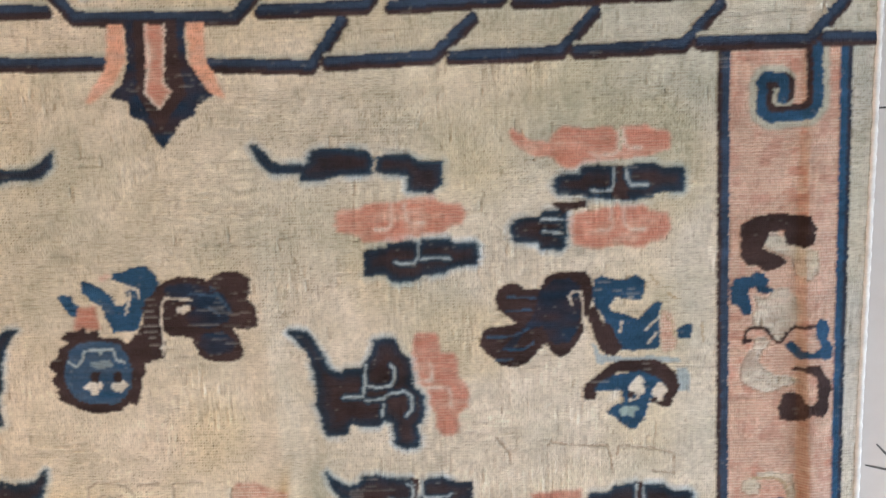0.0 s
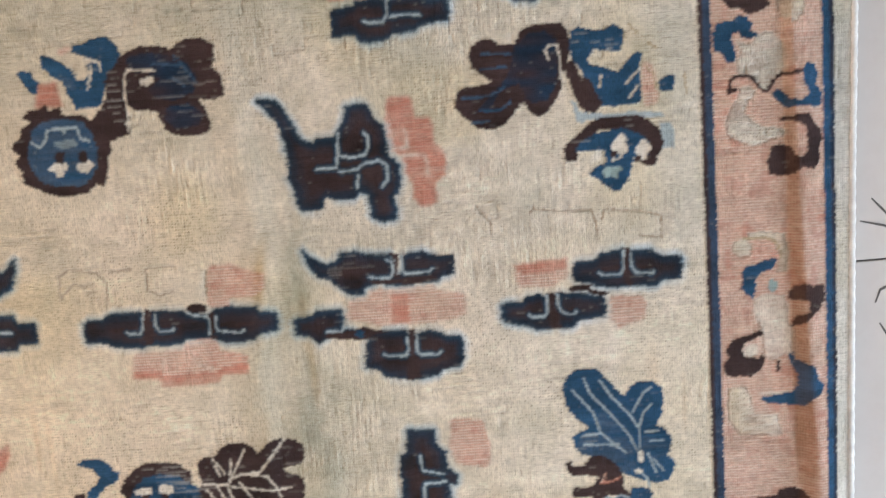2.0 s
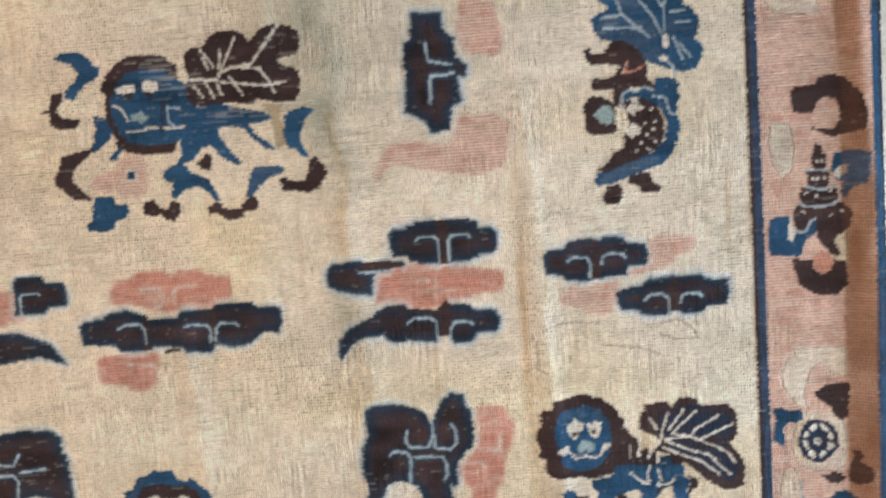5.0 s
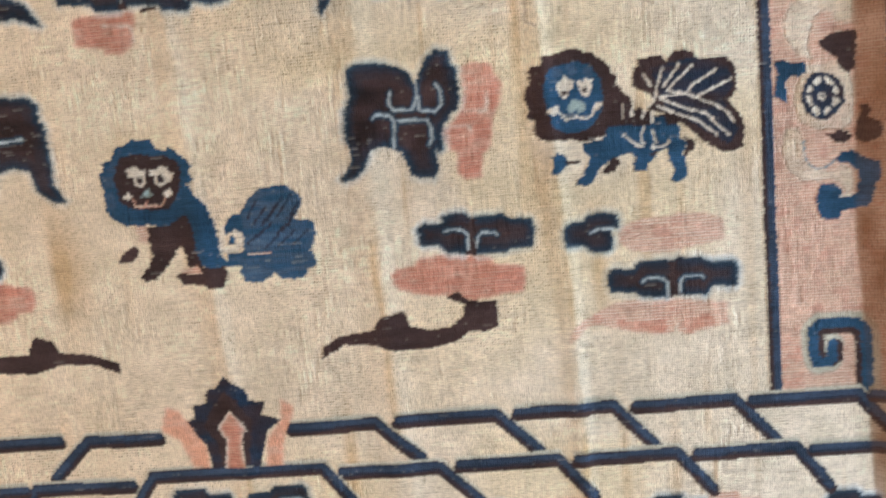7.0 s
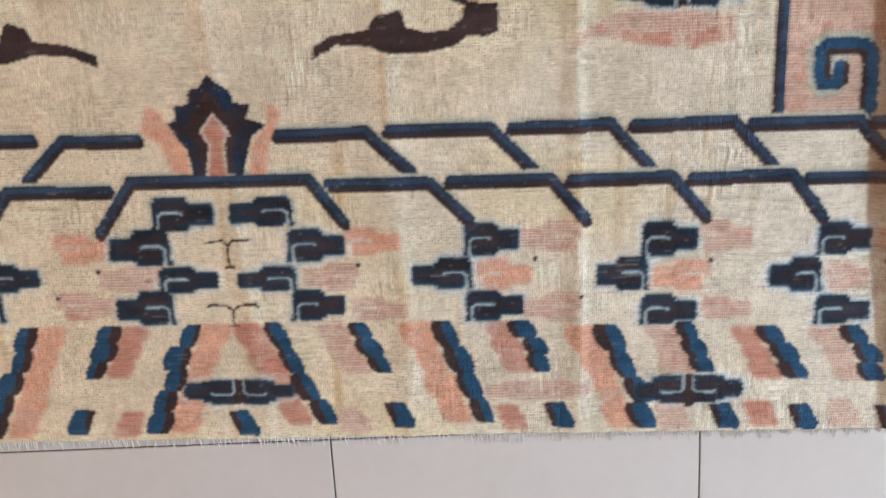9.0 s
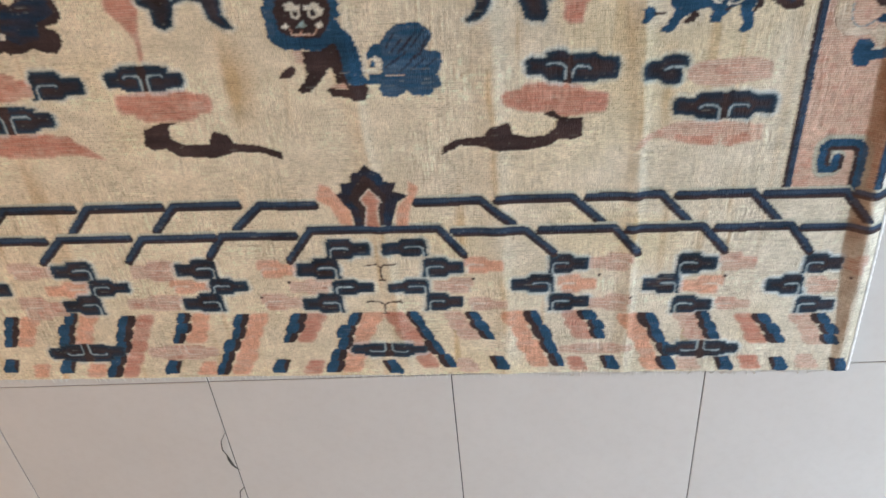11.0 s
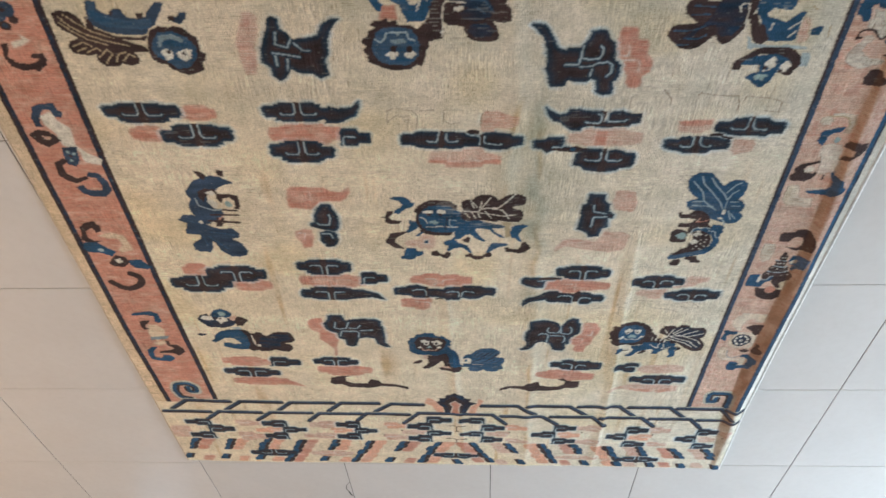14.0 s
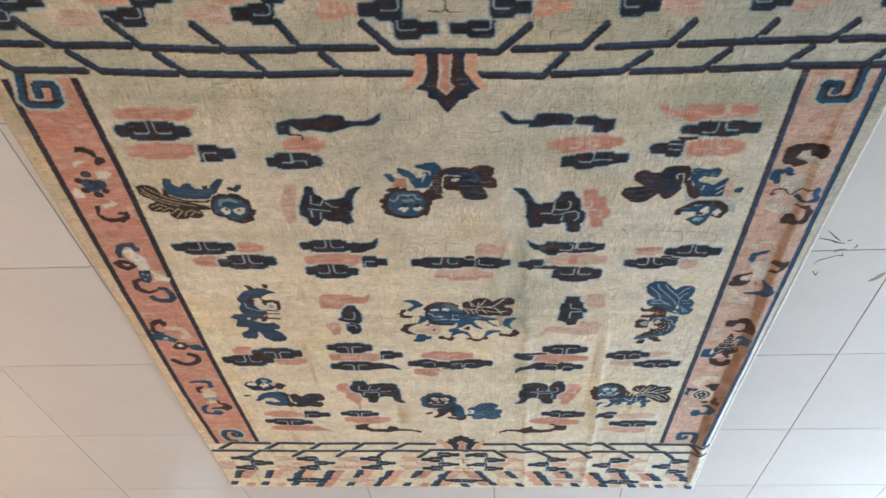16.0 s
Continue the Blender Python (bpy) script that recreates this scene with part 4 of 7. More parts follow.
poly("P", -60,-64, -46,-51, -9,-46, 13,-40, 32,-40, 35,-29, 43,-40, 87,-36, 98,-49, 135,-55, 141,-84, 132,-106, 95,-113, 88,-124, 58,-119, 36,-115, -2,-124, -46,-115, -58,-94)
line("I", 4.5, -2,-84, 13,-88, 25,-81, 25,-44)
line("I", 4.5, 49,-44, 50,-74, 61,-86, 91,-86)
fig("cloud_motif", 846, 1110, "dark brown woven cloud with blue rim and pale scrolls")
poly("K", -87,15, -75,24, -39,26, -31,39, -2,42, 28,39, 39,41, 50,37, 68,42, 112,43, 123,35, 164,34, 168,12, 164,-14, 109,-16, 102,-27, 50,-28, -24,-22, -39,-16, -79,-15, -87,0)
poly("B", 32,39, 47,39, 44,8, 55,-4, 55,-27, 26,-27, 26,-3, 35,8)
line("L", 4.5, -15,-7, -2,-10, 24,-8, 29,4, 28,34)
line("L", 4.5, 53,33, 54,15, 63,1, 94,1)
fig("cloud_motif", 846, 1110, "dark brown woven cloud with blue rim and pale scrolls")
poly("K", -173,-68, -154,-58, -120,-55, -109,-44, -68,-43, -63,-56, -65,-116, -73,-125, -114,-121, -121,-107, -166,-106, -173,-91)
poly("B", -89,-29, -24,-27, -24,-41, -61,-45, -65,-52, -87,-37)
line("L", 4.5, -113,-62, -72,-63)
line("L", 4.5, -110,-86, -72,-90)
fig("cloud_motif", -955, 1138, "stacked dark blue-brown and coral pink woven clouds")
cloud("P", -8,77, 235,65, "plain")
cloud("K", -20,4, 249,88, "up")
cloud("P", -15,-87, 256,82, "plain")
cloud("K", 166,-103, 125,82, "onel")
poly("P", 98,99, 154,103, 132,63, 75,45)
fig("cloud_motif", -445, 1088, "stacked dark blue-brown and coral pink woven clouds")
cloud("P", -39,-20, 145,74, "plain")
cloud("K", -87,-98, 193,80, "two")
poly("K", 233,123, 228,87, 202,64, 131,60, 112,51, 57,33, -3,47, -39,42, -70,70, -77,28, -118,29, -113,82, -57,100, 12,97, 49,113, 111,108, 116,85, 177,83, 204,96)
line("B", 7, -77,28, -40,24, -36,4)
fig("cloud_motif", 379, 711, "horned dark woven cloud beside a coral one")
poly("K", -156,125, -139,128, -117,124, -102,106, -92,84, -82,62, -72,44, -50,38, -44,47, -11,46, -2,59, 10,75, 19,102, 36,107, 63,104, 68,79, 89,61, 93,22, 95,5, 114,-12, 115,-46, 111,-69, 100,-80, 106,-103, 101,-123, 75,-127, 53,-118, 50,-72, 33,-66, 21,-77, -7,-78, -34,-72, -41,-92, -64,-97, -88,-93, -94,-73, -97,-50, -105,-33, -102,6, -106,40, -120,79, -140,108)
line("L", 5.6, -48,-15, -9,-14, -3,25, -2,53)
line("L", 5.6, -2,9, 20,4, 48,7, 56,23, 55,43, 49,51)
line("L", 5.6, -4,-22, 30,-21, 44,-10, 75,-5, 88,-14, 89,-43, 78,-56)
line("L", 5.6, 32,-30, 28,-55)
line("B", 7.8, 4,-9, 35,-6)
poly("P", 97,113, 113,116, 141,115, 148,103, 147,76, 161,73, 177,73, 185,58, 183,19, 197,13, 206,-4, 201,-43, 184,-54, 183,-94, 171,-101, 149,-101, 136,-81, 137,-53, 124,-35, 122,-1, 103,11, 93,33, 91,67)
line("I", 4.5, 127,54, 132,38, 131,15, 104,18)
line("I", 4.5, 120,1, 164,0, 169,-20, 166,-42)
fig("cloud_motif", -449, 742, "horned dark woven cloud beside a coral one")
poly("K", -70,112, -55,119, -39,108, -39,75, -20,64, -14,42, 40,47, 63,54, 79,88, 108,111, 134,111, 108,78, 92,43, 91,-3, 78,-39, 84,-87, 58,-100, 33,-81, -4,-81, -29,-65, -46,-97, -66,-110, -87,-90, -88,-58, -111,-42, -109,-1, -94,40, -79,75)
line("L", 4.9, -55,64, -61,23, -27,12, -14,42)
line("L", 4.9, -7,28, 16,1, 36,1)
line("L", 4.9, -74,-6, 4,-21)
line("L", 4.9, -67,-17, -67,-53)
line("L", 4.9, -33,-28, -39,-70)
poly("W", -136,129, -113,133, -98,118, -107,63, -124,17, -123,-30, -136,-84, -165,-84, -170,-43, -171,5, -175,28, -158,73)
fig("cloud_motif", 27, 404, "faded worn pink woven cloud")
poly("W", 62,97, 77,115, 115,118, 136,107, 181,93, 178,63, 156,50, 107,49, 104,33, 64,33, 62,48)
line("I", 4.5, 57,102, 51,53)
fig("cloud_motif", 27, 404, "faded worn pink woven cloud")
poly("W", -102,-67, -98,-56, -41,-54, 1,-51, 7,-39, 30,-31, 64,-32, 74,-44, 73,-59, 132,-71, 130,-110, 75,-110, 66,-125, 19,-126, -50,-127, -49,-111, -109,-107)
poly("P", -105,-90, -46,-94, -43,-104, 68,-102, 77,-91, 131,-87, 130,-110, 75,-110, 66,-125, 19,-126, -50,-127, -49,-111, -109,-107)
line("I", 4.5, 23,-58, 23,-83, 57,-95)
line("I", 4.5, -37,-64, -44,-91)
fig("cloud_motif", 27, 404, "dark brown woven cloud with blue rim and pale scrolls")
poly("K", -194,10, -184,20, -153,21, -144,30, -121,32, -72,31, -70,16, -53,31, -30,32, 14,27, 59,18, 75,29, 98,31, 158,29, 164,19, 198,14, 200,-7, 194,-25, 160,-29, 151,-39, 112,-44, 82,-41, 72,-32, 38,-30, 12,-30, -1,-41, -39,-42, -70,-40, -78,-45, -138,-40, -149,-31, -194,-26, -196,-6)
poly("B", -70,32, -63,38, -52,30, -54,15, -52,-9, -58,-37, -73,-36, -74,-15, -72,16)
poly("B", 15,34, 24,41, 46,42, 58,36, 57,22, 22,25)
poly("B", 63,23, 75,19, 68,-24, 77,-34, 61,-33, 60,-9)
line("L", 4.5, -110,-8, -103,-13, -82,-14, -76,-7, -70,27)
line("L", 4.5, -46,25, -48,3, -42,-11, -17,-12, -12,-7)
line("L", 4.5, 18,25, 28,18, 58,14, 62,7, 60,-24)
line("L", 4.5, 75,13, 73,-6, 77,-17, 122,-24, 130,-18)
fig("cloud_motif", 446, 403, "faded worn pink woven cloud")
poly("W", -78,6, -71,29, -40,36, -32,47, 33,48, 98,50, 104,36, 157,26, 158,-14, 128,-24, 67,-27, -18,-27, -29,-22, -85,-8)
poly("P", 11,33, 47,33, 44,-24, 9,-24)
fig("cloud_motif", 446, 403, "dark brown woven cloud with blue rim and pale scrolls")
poly("K", -159,143, -144,123, -115,106, -92,108, -83,125, -53,128, -27,119, 15,117, 21,99, 21,72, 35,75, 37,109, 52,116, 83,119, 97,110, 139,108, 144,96, 140,69, 117,65, 109,55, 71,53, 33,51, -20,58, -39,51, -44,40, -71,39, -96,58, -110,71, -132,79, -149,104)
poly("B", 16,120, 34,117, 31,102, 27,70, 17,69, 22,95)
poly("B", -31,66, 19,67, 95,69, 110,61, 64,54, -20,58)
line("L", 4.5, -30,74, -15,70, 11,69, 20,79, 18,99, 6,107)
line("L", 4.5, 37,111, 37,86, 42,75, 92,76, 97,82)
fig("cloud_motif", 446, 403, "dark brown woven cloud with blue rim and pale scrolls")
poly("K", -189,-8, -181,0, -154,2, -141,13, -92,11, -87,-5, -91,-25, -76,-30, -53,-35, -11,-38, -11,-46, -42,-51, -104,-44, -127,-48, -143,-58, -157,-41, -184,-36)
poly("B", -126,-37, -76,-34, -48,-27, -11,-38, 27,-39, 27,-47, -19,-48, -47,-55, -127,-47)
oval("U", -57,-41, 9,9)
line("L", 4.5, -122,-33, -95,-34, -83,-25)
fig("cloud_motif", 446, 403, "dark brown woven cloud with blue rim and pale scrolls")
poly("K", -47,-67, -38,-47, -11,-41, 35,-39, 40,-55, 58,-48, 81,-42, 104,-47, 107,-55, 145,-59, 150,-69, 149,-101, 142,-123, 107,-125, 95,-138, 44,-146, -13,-135, -24,-120, -51,-113)
poly("B", 40,-38, 53,-40, 49,-96, 59,-108, 57,-142, 31,-143, 33,-111, 41,-95)
line("L", 4.5, -13,-86, -5,-91, 33,-93, 39,-79, 36,-55)
line("L", 4.5, 56,-52, 55,-84, 63,-93, 97,-94, 103,-88)
fig("cloud_motif", 862, 423, "faded worn pink woven cloud")
poly("W", -156,59, -124,62, -52,66, -51,26, -68,23, -80,10, -148,14, -155,31)
poly("P", -154,58, -124,62, -52,66, -52,45, -87,39, -125,39, -151,43)
fig("cloud_motif", 862, 423, "faded worn pink woven cloud")
poly("W", 33,-17, 93,-20, 102,-33, 100,-64, 70,-74, 47,-83, 32,-61)
fig("cloud_motif", 862, 423, "dark brown woven cloud with blue rim and pale scrolls")
poly("K", -41,53, -30,57, 8,60, 16,73, 50,76, 69,80, 72,72, 117,73, 136,59, 174,59, 179,41, 175,10, 135,10, 128,-3, 71,3, 48,-1, -1,6, -4,12, -38,16, -42,33)
poly("B", 60,80, 74,77, 70,35, 76,2, 62,3, 59,28)
line("L", 4.5, 10,32, 19,27, 53,26, 60,36, 62,73)
line("L", 4.5, 76,67, 76,43, 85,28, 117,25, 121,30)
fig("cloud_motif", 862, 423, "dark brown woven cloud with blue rim and pale scrolls")
poly("K", -188,-22, -176,-18, -146,-16, -138,-7, -107,-2, -96,-11, -81,-4, -65,-3, -28,-5, -5,-11, 21,-17, 25,-40, 18,-60, -29,-61, -45,-76, -83,-78, -121,-76, -136,-68, -182,-58, -185,-42)
poly("B", -52,3, -42,10, -8,10, -5,0, 31,-8, 29,-14, -5,-11, -12,-3, -31,-2, -39,-4)
poly("B", -94,-1, -76,-1, -80,-27, -72,-51, -70,-77, -92,-77, -90,-46, -94,-27)
line("L", 4.5, -131,-44, -124,-50, -101,-50, -94,-42, -94,-7)
line("L", 4.5, -72,-6, -74,-24, -68,-40, -55,-48, -40,-49, -36,-43)
fig("cloud_motif", -901, 458, "stacked dark blue-brown and coral pink woven clouds")
cloud("P", 100,48, 120,62, "plain")
cloud("P", -75,-39, 129,71, "plain")
cloud("K", -74,49, 248,82, "up")
cloud("K", 78,-45, 236,96, "up")
fig("cloud_motif", -434, 438, "stacked dark blue-brown and coral pink woven clouds")
cloud("P", -36,-20, 242,89, "plain")
cloud("K", -48,72, 222,79, "up")
cloud("K", -59,-97, 213,98, "up")
cloud("K", 120,-31, 102,74, "onel")
poly("K", 48,98, 82,89, 122,94, 145,121, 148,94, 132,59, 76,29, 31,28)
fig("cloud_motif", -468, 35, "stacked dark blue-brown and coral pink woven clouds")
poly("P", -106,129, -87,141, -42,139, 28,135, 44,119, 79,115, 99,131, 109,143, 111,115, 97,84, 74,67, 19,67, -10,47, -32,22, -68,29, -113,34, -114,82)
line("I", 4.5, -31,118, -31,66)
poly("K", -12,35, 3,52, 36,52, 42,23, 56,-14, 54,-65, 43,-92, 0,-84, -36,-72, -53,-59, -51,-49, -31,-41, -30,-3)
poly("K", -21,-100, 10,-87, 40,-100, 45,-145, 27,-178, -2,-181, -23,-146)
line("L", 4.9, -23,-48, -15,-59, 19,-58, 27,-22, 24,-2)
line("L", 4.9, -12,-106, 17,-105, 25,-132)
poly("P", -111,-94, -75,-80, -47,-88, -48,-133, -59,-182, -91,-188, -95,-155, -111,-134)
line("I", 4.5, -101,-102, -75,-106, -83,-139)
fig("cloud_motif", 523, 15, "upright dark woven cloud with worn pink scraps")
poly("K", -55,138, 2,136, 3,106, 23,88, 24,49, 45,36, 40,14, 25,15, 29,-31, 10,-44, 4,-86, -35,-89, -41,-66, -79,-46, -73,22, -76,39, -73,84, -59,89)
line("L", 5, -32,81, -29,47, 14,38)
line("L", 6, -30,-32, -26,19, 18,21)
poly("W", 39,155, 99,151, 115,92, 108,48, 43,58, 30,98)
poly("W", -120,-106, -86,-99, 2,-115, 23,-59, 84,-58, 116,-78, 105,-158, 54,-175, -35,-159, -112,-141, -147,-176, -147,-150)
fig("cloud_motif", 509, -311, "stacked dark blue-brown and coral pink woven clouds")
cloud("K", -12,27, 210,87, "dn")
fig("cloud_motif", 848, -348, "faded worn pink woven cloud")
poly("W", 53,35, 65,45, 139,39, 137,14, 102,3, 91,-14, 51,-22, 15,-30, 4,-22, 44,-11)
fig("cloud_motif", 848, -348, "dark brown woven cloud with blue rim and pale scrolls")
poly("K", -157,23, -148,31, -116,32, -104,47, -64,49, -50,43, -39,49, -3,47, 7,35, 42,31, 49,11, 44,-11, 8,-11, 4,-29, -29,-30, -54,-31, -65,-28, -69,-34, -116,-33, -122,-20, -155,-16, -157,5)
poly("B", -62,46, -49,41, -52,11, -44,-4, -47,-32, -66,-31, -62,-3)
line("L", 4.5, -110,7, -99,13, -73,11, -66,1, -68,-27)
line("L", 4.5, -45,-4, -41,10, -30,17, -1,13, 3,5)
fig("cloud_motif", -53, -416, "coral pink woven cloud")
poly("P", -117,79, -108,97, -73,102, -60,113, -3,113, 7,101, 27,113, 72,109, 79,100, 127,92, 124,46, 95,43, 79,31, 18,32, 3,29, -42,35, -57,45, -117,53)
line("I", 4.5, -59,78, -22,78, -14,68, -19,42, -42,40)
line("I", 4.5, 58,79, 24,80, 11,73, 9,44)
fig("cloud_motif", -53, -416, "coral pink woven cloud")
poly("P", -161,-57, -145,-52, -91,-52, -86,-47, -37,-48, -35,-66, -44,-111, -65,-128, -103,-127, -106,-114, -159,-106)
line("I", 4.5, -101,-72, -47,-76, -41,-88, -43,-107)
fig("cloud_motif", -53, -416, "dark brown woven cloud with blue rim and pale scrolls")
poly("K", -187,13, -174,22, -140,23, -127,35, -88,38, -51,26, -48,18, 13,17, 18,30, 82,29, 87,38, 125,39, 163,40, 173,28, 218,25, 221,-2, 213,-26, 179,-25, 154,-45, 116,-50, 83,-40, 74,-56, 24,-55, 18,-43, -43,-37, -48,-46, -109,-45, -119,-33, -184,-25, -187,-6)
poly("B", -56,28, -46,25, -51,-30, -42,-45, -63,-43, -57,-15)
poly("B", 79,29, 90,32, 81,-3, 84,-39, 71,-39, 75,-2)
poly("B", -25,-47, 10,-45, 13,-50, -22,-54)
line("L", 4.5, -111,2, -91,10, -65,8, -56,-4, -57,-30)
line("L", 4.5, 26,-2, 38,2, 69,-3, 76,-13, 73,-36)
line("L", 4.5, 83,-33, 87,-9, 97,0, 125,-2, 132,-8)
fig("cloud_motif", 448, -404, "coral pink woven cloud")
poly("P", -93,50, -87,64, -64,73, -48,81, -4,80, 43,69, 62,76, 91,72, 98,65, 159,56, 165,34, 156,13, 101,10, 93,3, 56,2, 34,-7, 11,-11, -33,-6, -47,2, -91,7)
line("I", 4.5, 27,48, 27,4)
line("I", 4.5, -7,43, 15,45)
fig("cloud_motif", 448, -404, "dark brown woven cloud with blue rim and pale scrolls")
poly("K", -182,79, -173,89, -144,92, -77,91, -26,85, -34,75, -67,73, -90,64, -97,25, -119,26, -163,37, -183,46)
poly("B", -121,90, -62,88, -33,83, -33,74, -78,76, -86,71, -115,73)
line("L", 4.5, -119,70, -79,69)
fig("cloud_motif", 448, -404, "dark brown woven cloud with blue rim and pale scrolls")
poly("K", -172,-66, -155,-45, -124,-29, -97,-16, -73,1, -36,0, -29,-10, 33,-15, 42,3, 52,-5, 93,-8, 103,-20, 143,-23, 150,-45, 144,-67, 103,-66, 91,-85, 58,-85, 48,-67, 26,-68, 21,-80, -31,-73, -68,-76, -82,-58, -127,-62, -147,-75, -168,-104, -174,-88)
poly("B", 30,-13, 43,3, 54,-5, 51,-49, 49,-71, 26,-69, 31,-40)
poly("B", -73,-3, 33,-15, 29,-24, -26,-15)
line("L", 4.5, -32,-39, -20,-29, 13,-30, 25,-40, 24,-77)
line("L", 4.5, 49,-75, 53,-53, 61,-42, 90,-43, 96,-49)
fig("cloud_motif", 917, -423, "faded worn pink woven cloud")
poly("W", -197,20, -171,32, -127,32, -83,40, -81,22, -86,8, -93,-6, -94,-21, -116,-29, -145,-24, -158,-12, -194,-6)
fig("cloud_motif", 917, -423, "dark brown woven cloud with blue rim and pale scrolls")
poly("K", -88,11, -77,19, -41,22, -30,32, 24,39, 35,37, 82,38, 88,27, 131,25, 134,2, 129,-26, 90,-25, 79,-39, 43,-38, 32,-30, 14,-32, 7,-39, -36,-36, -43,-25, -79,-22, -87,-7)
poly("B", 20,34, 34,34, 30,10, 37,-5, 35,-32, 17,-33, 19,-4)
line("L", 4.5, -34,-7, -24,3, 1,5, 14,-5, 14,-29)
line("L", 4.5, 37,-16, 41,-2, 52,2, 73,1, 79,-5)
fig("cloud_motif", -918, -342, "stacked dark blue-brown and coral pink woven clouds")
cloud("P", -80,48, 116,85, "plain")
cloud("P", 112,-38, 174,83, "plain")
cloud("K", 70,29, 239,99, "dn")
cloud("K", -82,-39, 248,104, "up")
fig("cloud_motif", -451, -356, "stacked dark blue-brown and coral pink woven clouds")
cloud("P", -22,0, 268,89, "dn")
cloud("K", -48,89, 212,92, "dn")
cloud("K", 140,23, 106,76, "onel")
cloud("K", -39,-78, 244,84, "dn")
poly("K", 17,-51, 85,-50, 150,-79, 179,-124, 126,-102, 10,-120)
fig("cloud_motif", 433, -719, "tailed dark woven cloud beside a coral one")
poly("K", -117,105, -102,114, -63,114, -20,105, 1,94, 8,78, 15,66, 22,87, 32,99, 35,113, 47,122, 56,129, 80,125, 84,103, 94,92, 97,59, 96,27, 90,9, 76,7, 75,-4, 63,-11, 59,-57, 53,-70, 43,-58, 46,-84, 48,-100, 38,-116, 10,-114, -9,-107, -14,-90, -20,-70, -30,-58, -46,-51, -66,-47, -85,-54, -93,-78, -112,-101, -136,-110, -153,-108, -137,-91, -124,-70, -124,-47, -131,-30, -132,3, -127,30, -114,50, -117,78)
line("L", 4.9, -36,57, -41,33, -33,22, 5,19, 15,45, 16,77)
line("L", 4.9, 18,44, 18,17, 49,12, 61,25, 61,52, 53,65)
line("B", 7.8, -27,10, 26,8)
line("L", 4.9, -74,9, -67,16, -40,11, -33,0, -38,-51)
line("L", 4.9, -27,1, 31,-2, 38,-17, 39,-39, 32,-49)
poly("P", 105,93, 121,98, 159,97, 169,74, 178,58, 175,20, 163,0, 159,-11, 154,-43, 150,-65, 135,-77, 130,-107, 132,-124, 95,-124, 81,-108, 86,-70, 70,-63, 61,-41, 62,-24, 80,-10, 94,6, 104,21, 105,59)
line("I", 4.5, 150,44, 149,6, 103,8)
line("I", 4.5, 65,-19, 112,-20, 115,-34)
wear(-102,-55, 46,57, 0.8)
wear(12,-31, 57,23, 0.8)
fig("cloud_motif", -446, -685, "tailed dark woven cloud beside a coral one")
poly("K", -78,96, -61,102, -21,100, -14,77, -2,58, 5,71, 62,77, 126,72, 140,57, 139,28, 149,9, 149,-52, 150,-103, 171,-139, 146,-139, 115,-114, 105,-72, 73,-62, 38,-72, 24,-124, 2,-135, -21,-124, -22,-82, -46,-72, -54,-31, -77,-21, -98,-1, -103,39, -84,68)
line("L", 4.9, -52,48, -60,9, -40,-1, -11,5, 3,48)
line("L", 4.9, 2,9, 34,3, 50,28)
line("B", 7.8, -5,-7, 41,-7)
line("L", 4.9, -42,-55, -32,-17, 31,-15, 41,-31, 36,-62)
line("L", 4.9, 48,-11, 98,-7)
poly("P", -169,49, -156,68, -130,77, -106,77, -103,39, -100,-11, -56,-41, -53,-82, -66,-135, -72,-212, -81,-212, -79,-157, -104,-114, -132,-82, -129,-31, -158,-11, -170,9)
fig("cloud_motif", 511, -1021, "coral pink woven cloud")
poly("P", -146,0, -132,10, -98,15, -85,28, -36,32, 32,27, 54,23, 64,7, 120,-1, 123,-24, 116,-54, 78,-55, 48,-60, 17,-63, -5,-59, -27,-51, -80,-47, -132,-32, -142,-16)
fig("cloud_motif", 511, -1021, "dark brown woven cloud with blue rim and pale scrolls")
poly("K", -84,89, -74,97, -38,95, -30,109, -7,115, 15,111, 26,100, 37,104, 89,106, 96,97, 144,91, 146,65, 141,35, 99,34, 92,28, 32,30, 13,33, -21,34, -35,41, -45,53, -79,53, -84,71)
poly("B", 19,104, 31,98, 25,66, 32,51, 29,27, 9,28, 14,59)
line("L", 4.5, -31,78, -17,82, 5,79, 15,68, 14,41)
line("L", 4.5, 30,43, 34,62, 42,72, 68,69, 73,63)
fig("cloud_motif", 511, -1021, "dark brown tailed woven cloud")
poly("B", -302,-164, -298,-140, -263,-119, -193,-111, -176,-85, -126,-76, -117,-107, -78,-118, -37,-115, -7,-93, -3,-70, -39,-56, -15,-43, 6,-64, 61,-68, 62,-121, 36,-129, 2,-127, -22,-145, -81,-157, -150,-158, -195,-141, -253,-137)
fig("cloud_motif", 890, -1046, "faded worn pink woven cloud")
poly("W", -67,85, -26,98, 18,99, 36,99, 47,104, 91,102, 134,86, 135,47, 89,40, 45,32, 8,29, -51,39, -66,55)
fig("cloud_motif", 890, -1046, "faded worn pink woven cloud")
poly("W", -179,-142, -170,-115, -147,-98, -108,-78, -78,-65, -33,-63, 19,-68, 30,-65, 137,-80, 137,-122, 98,-130, 61,-139, 39,-134, 32,-103, 28,-133, 1,-135, -65,-123, -110,-108, -140,-110, -160,-128)
poly("P", -80,-103, 17,-106, 16,-132, -36,-130, -77,-118)
poly("P", 40,-111, 103,-100, 114,-120, 61,-135)
fig("cloud_motif", 890, -1046, "dark brown woven cloud with blue rim and pale scrolls")
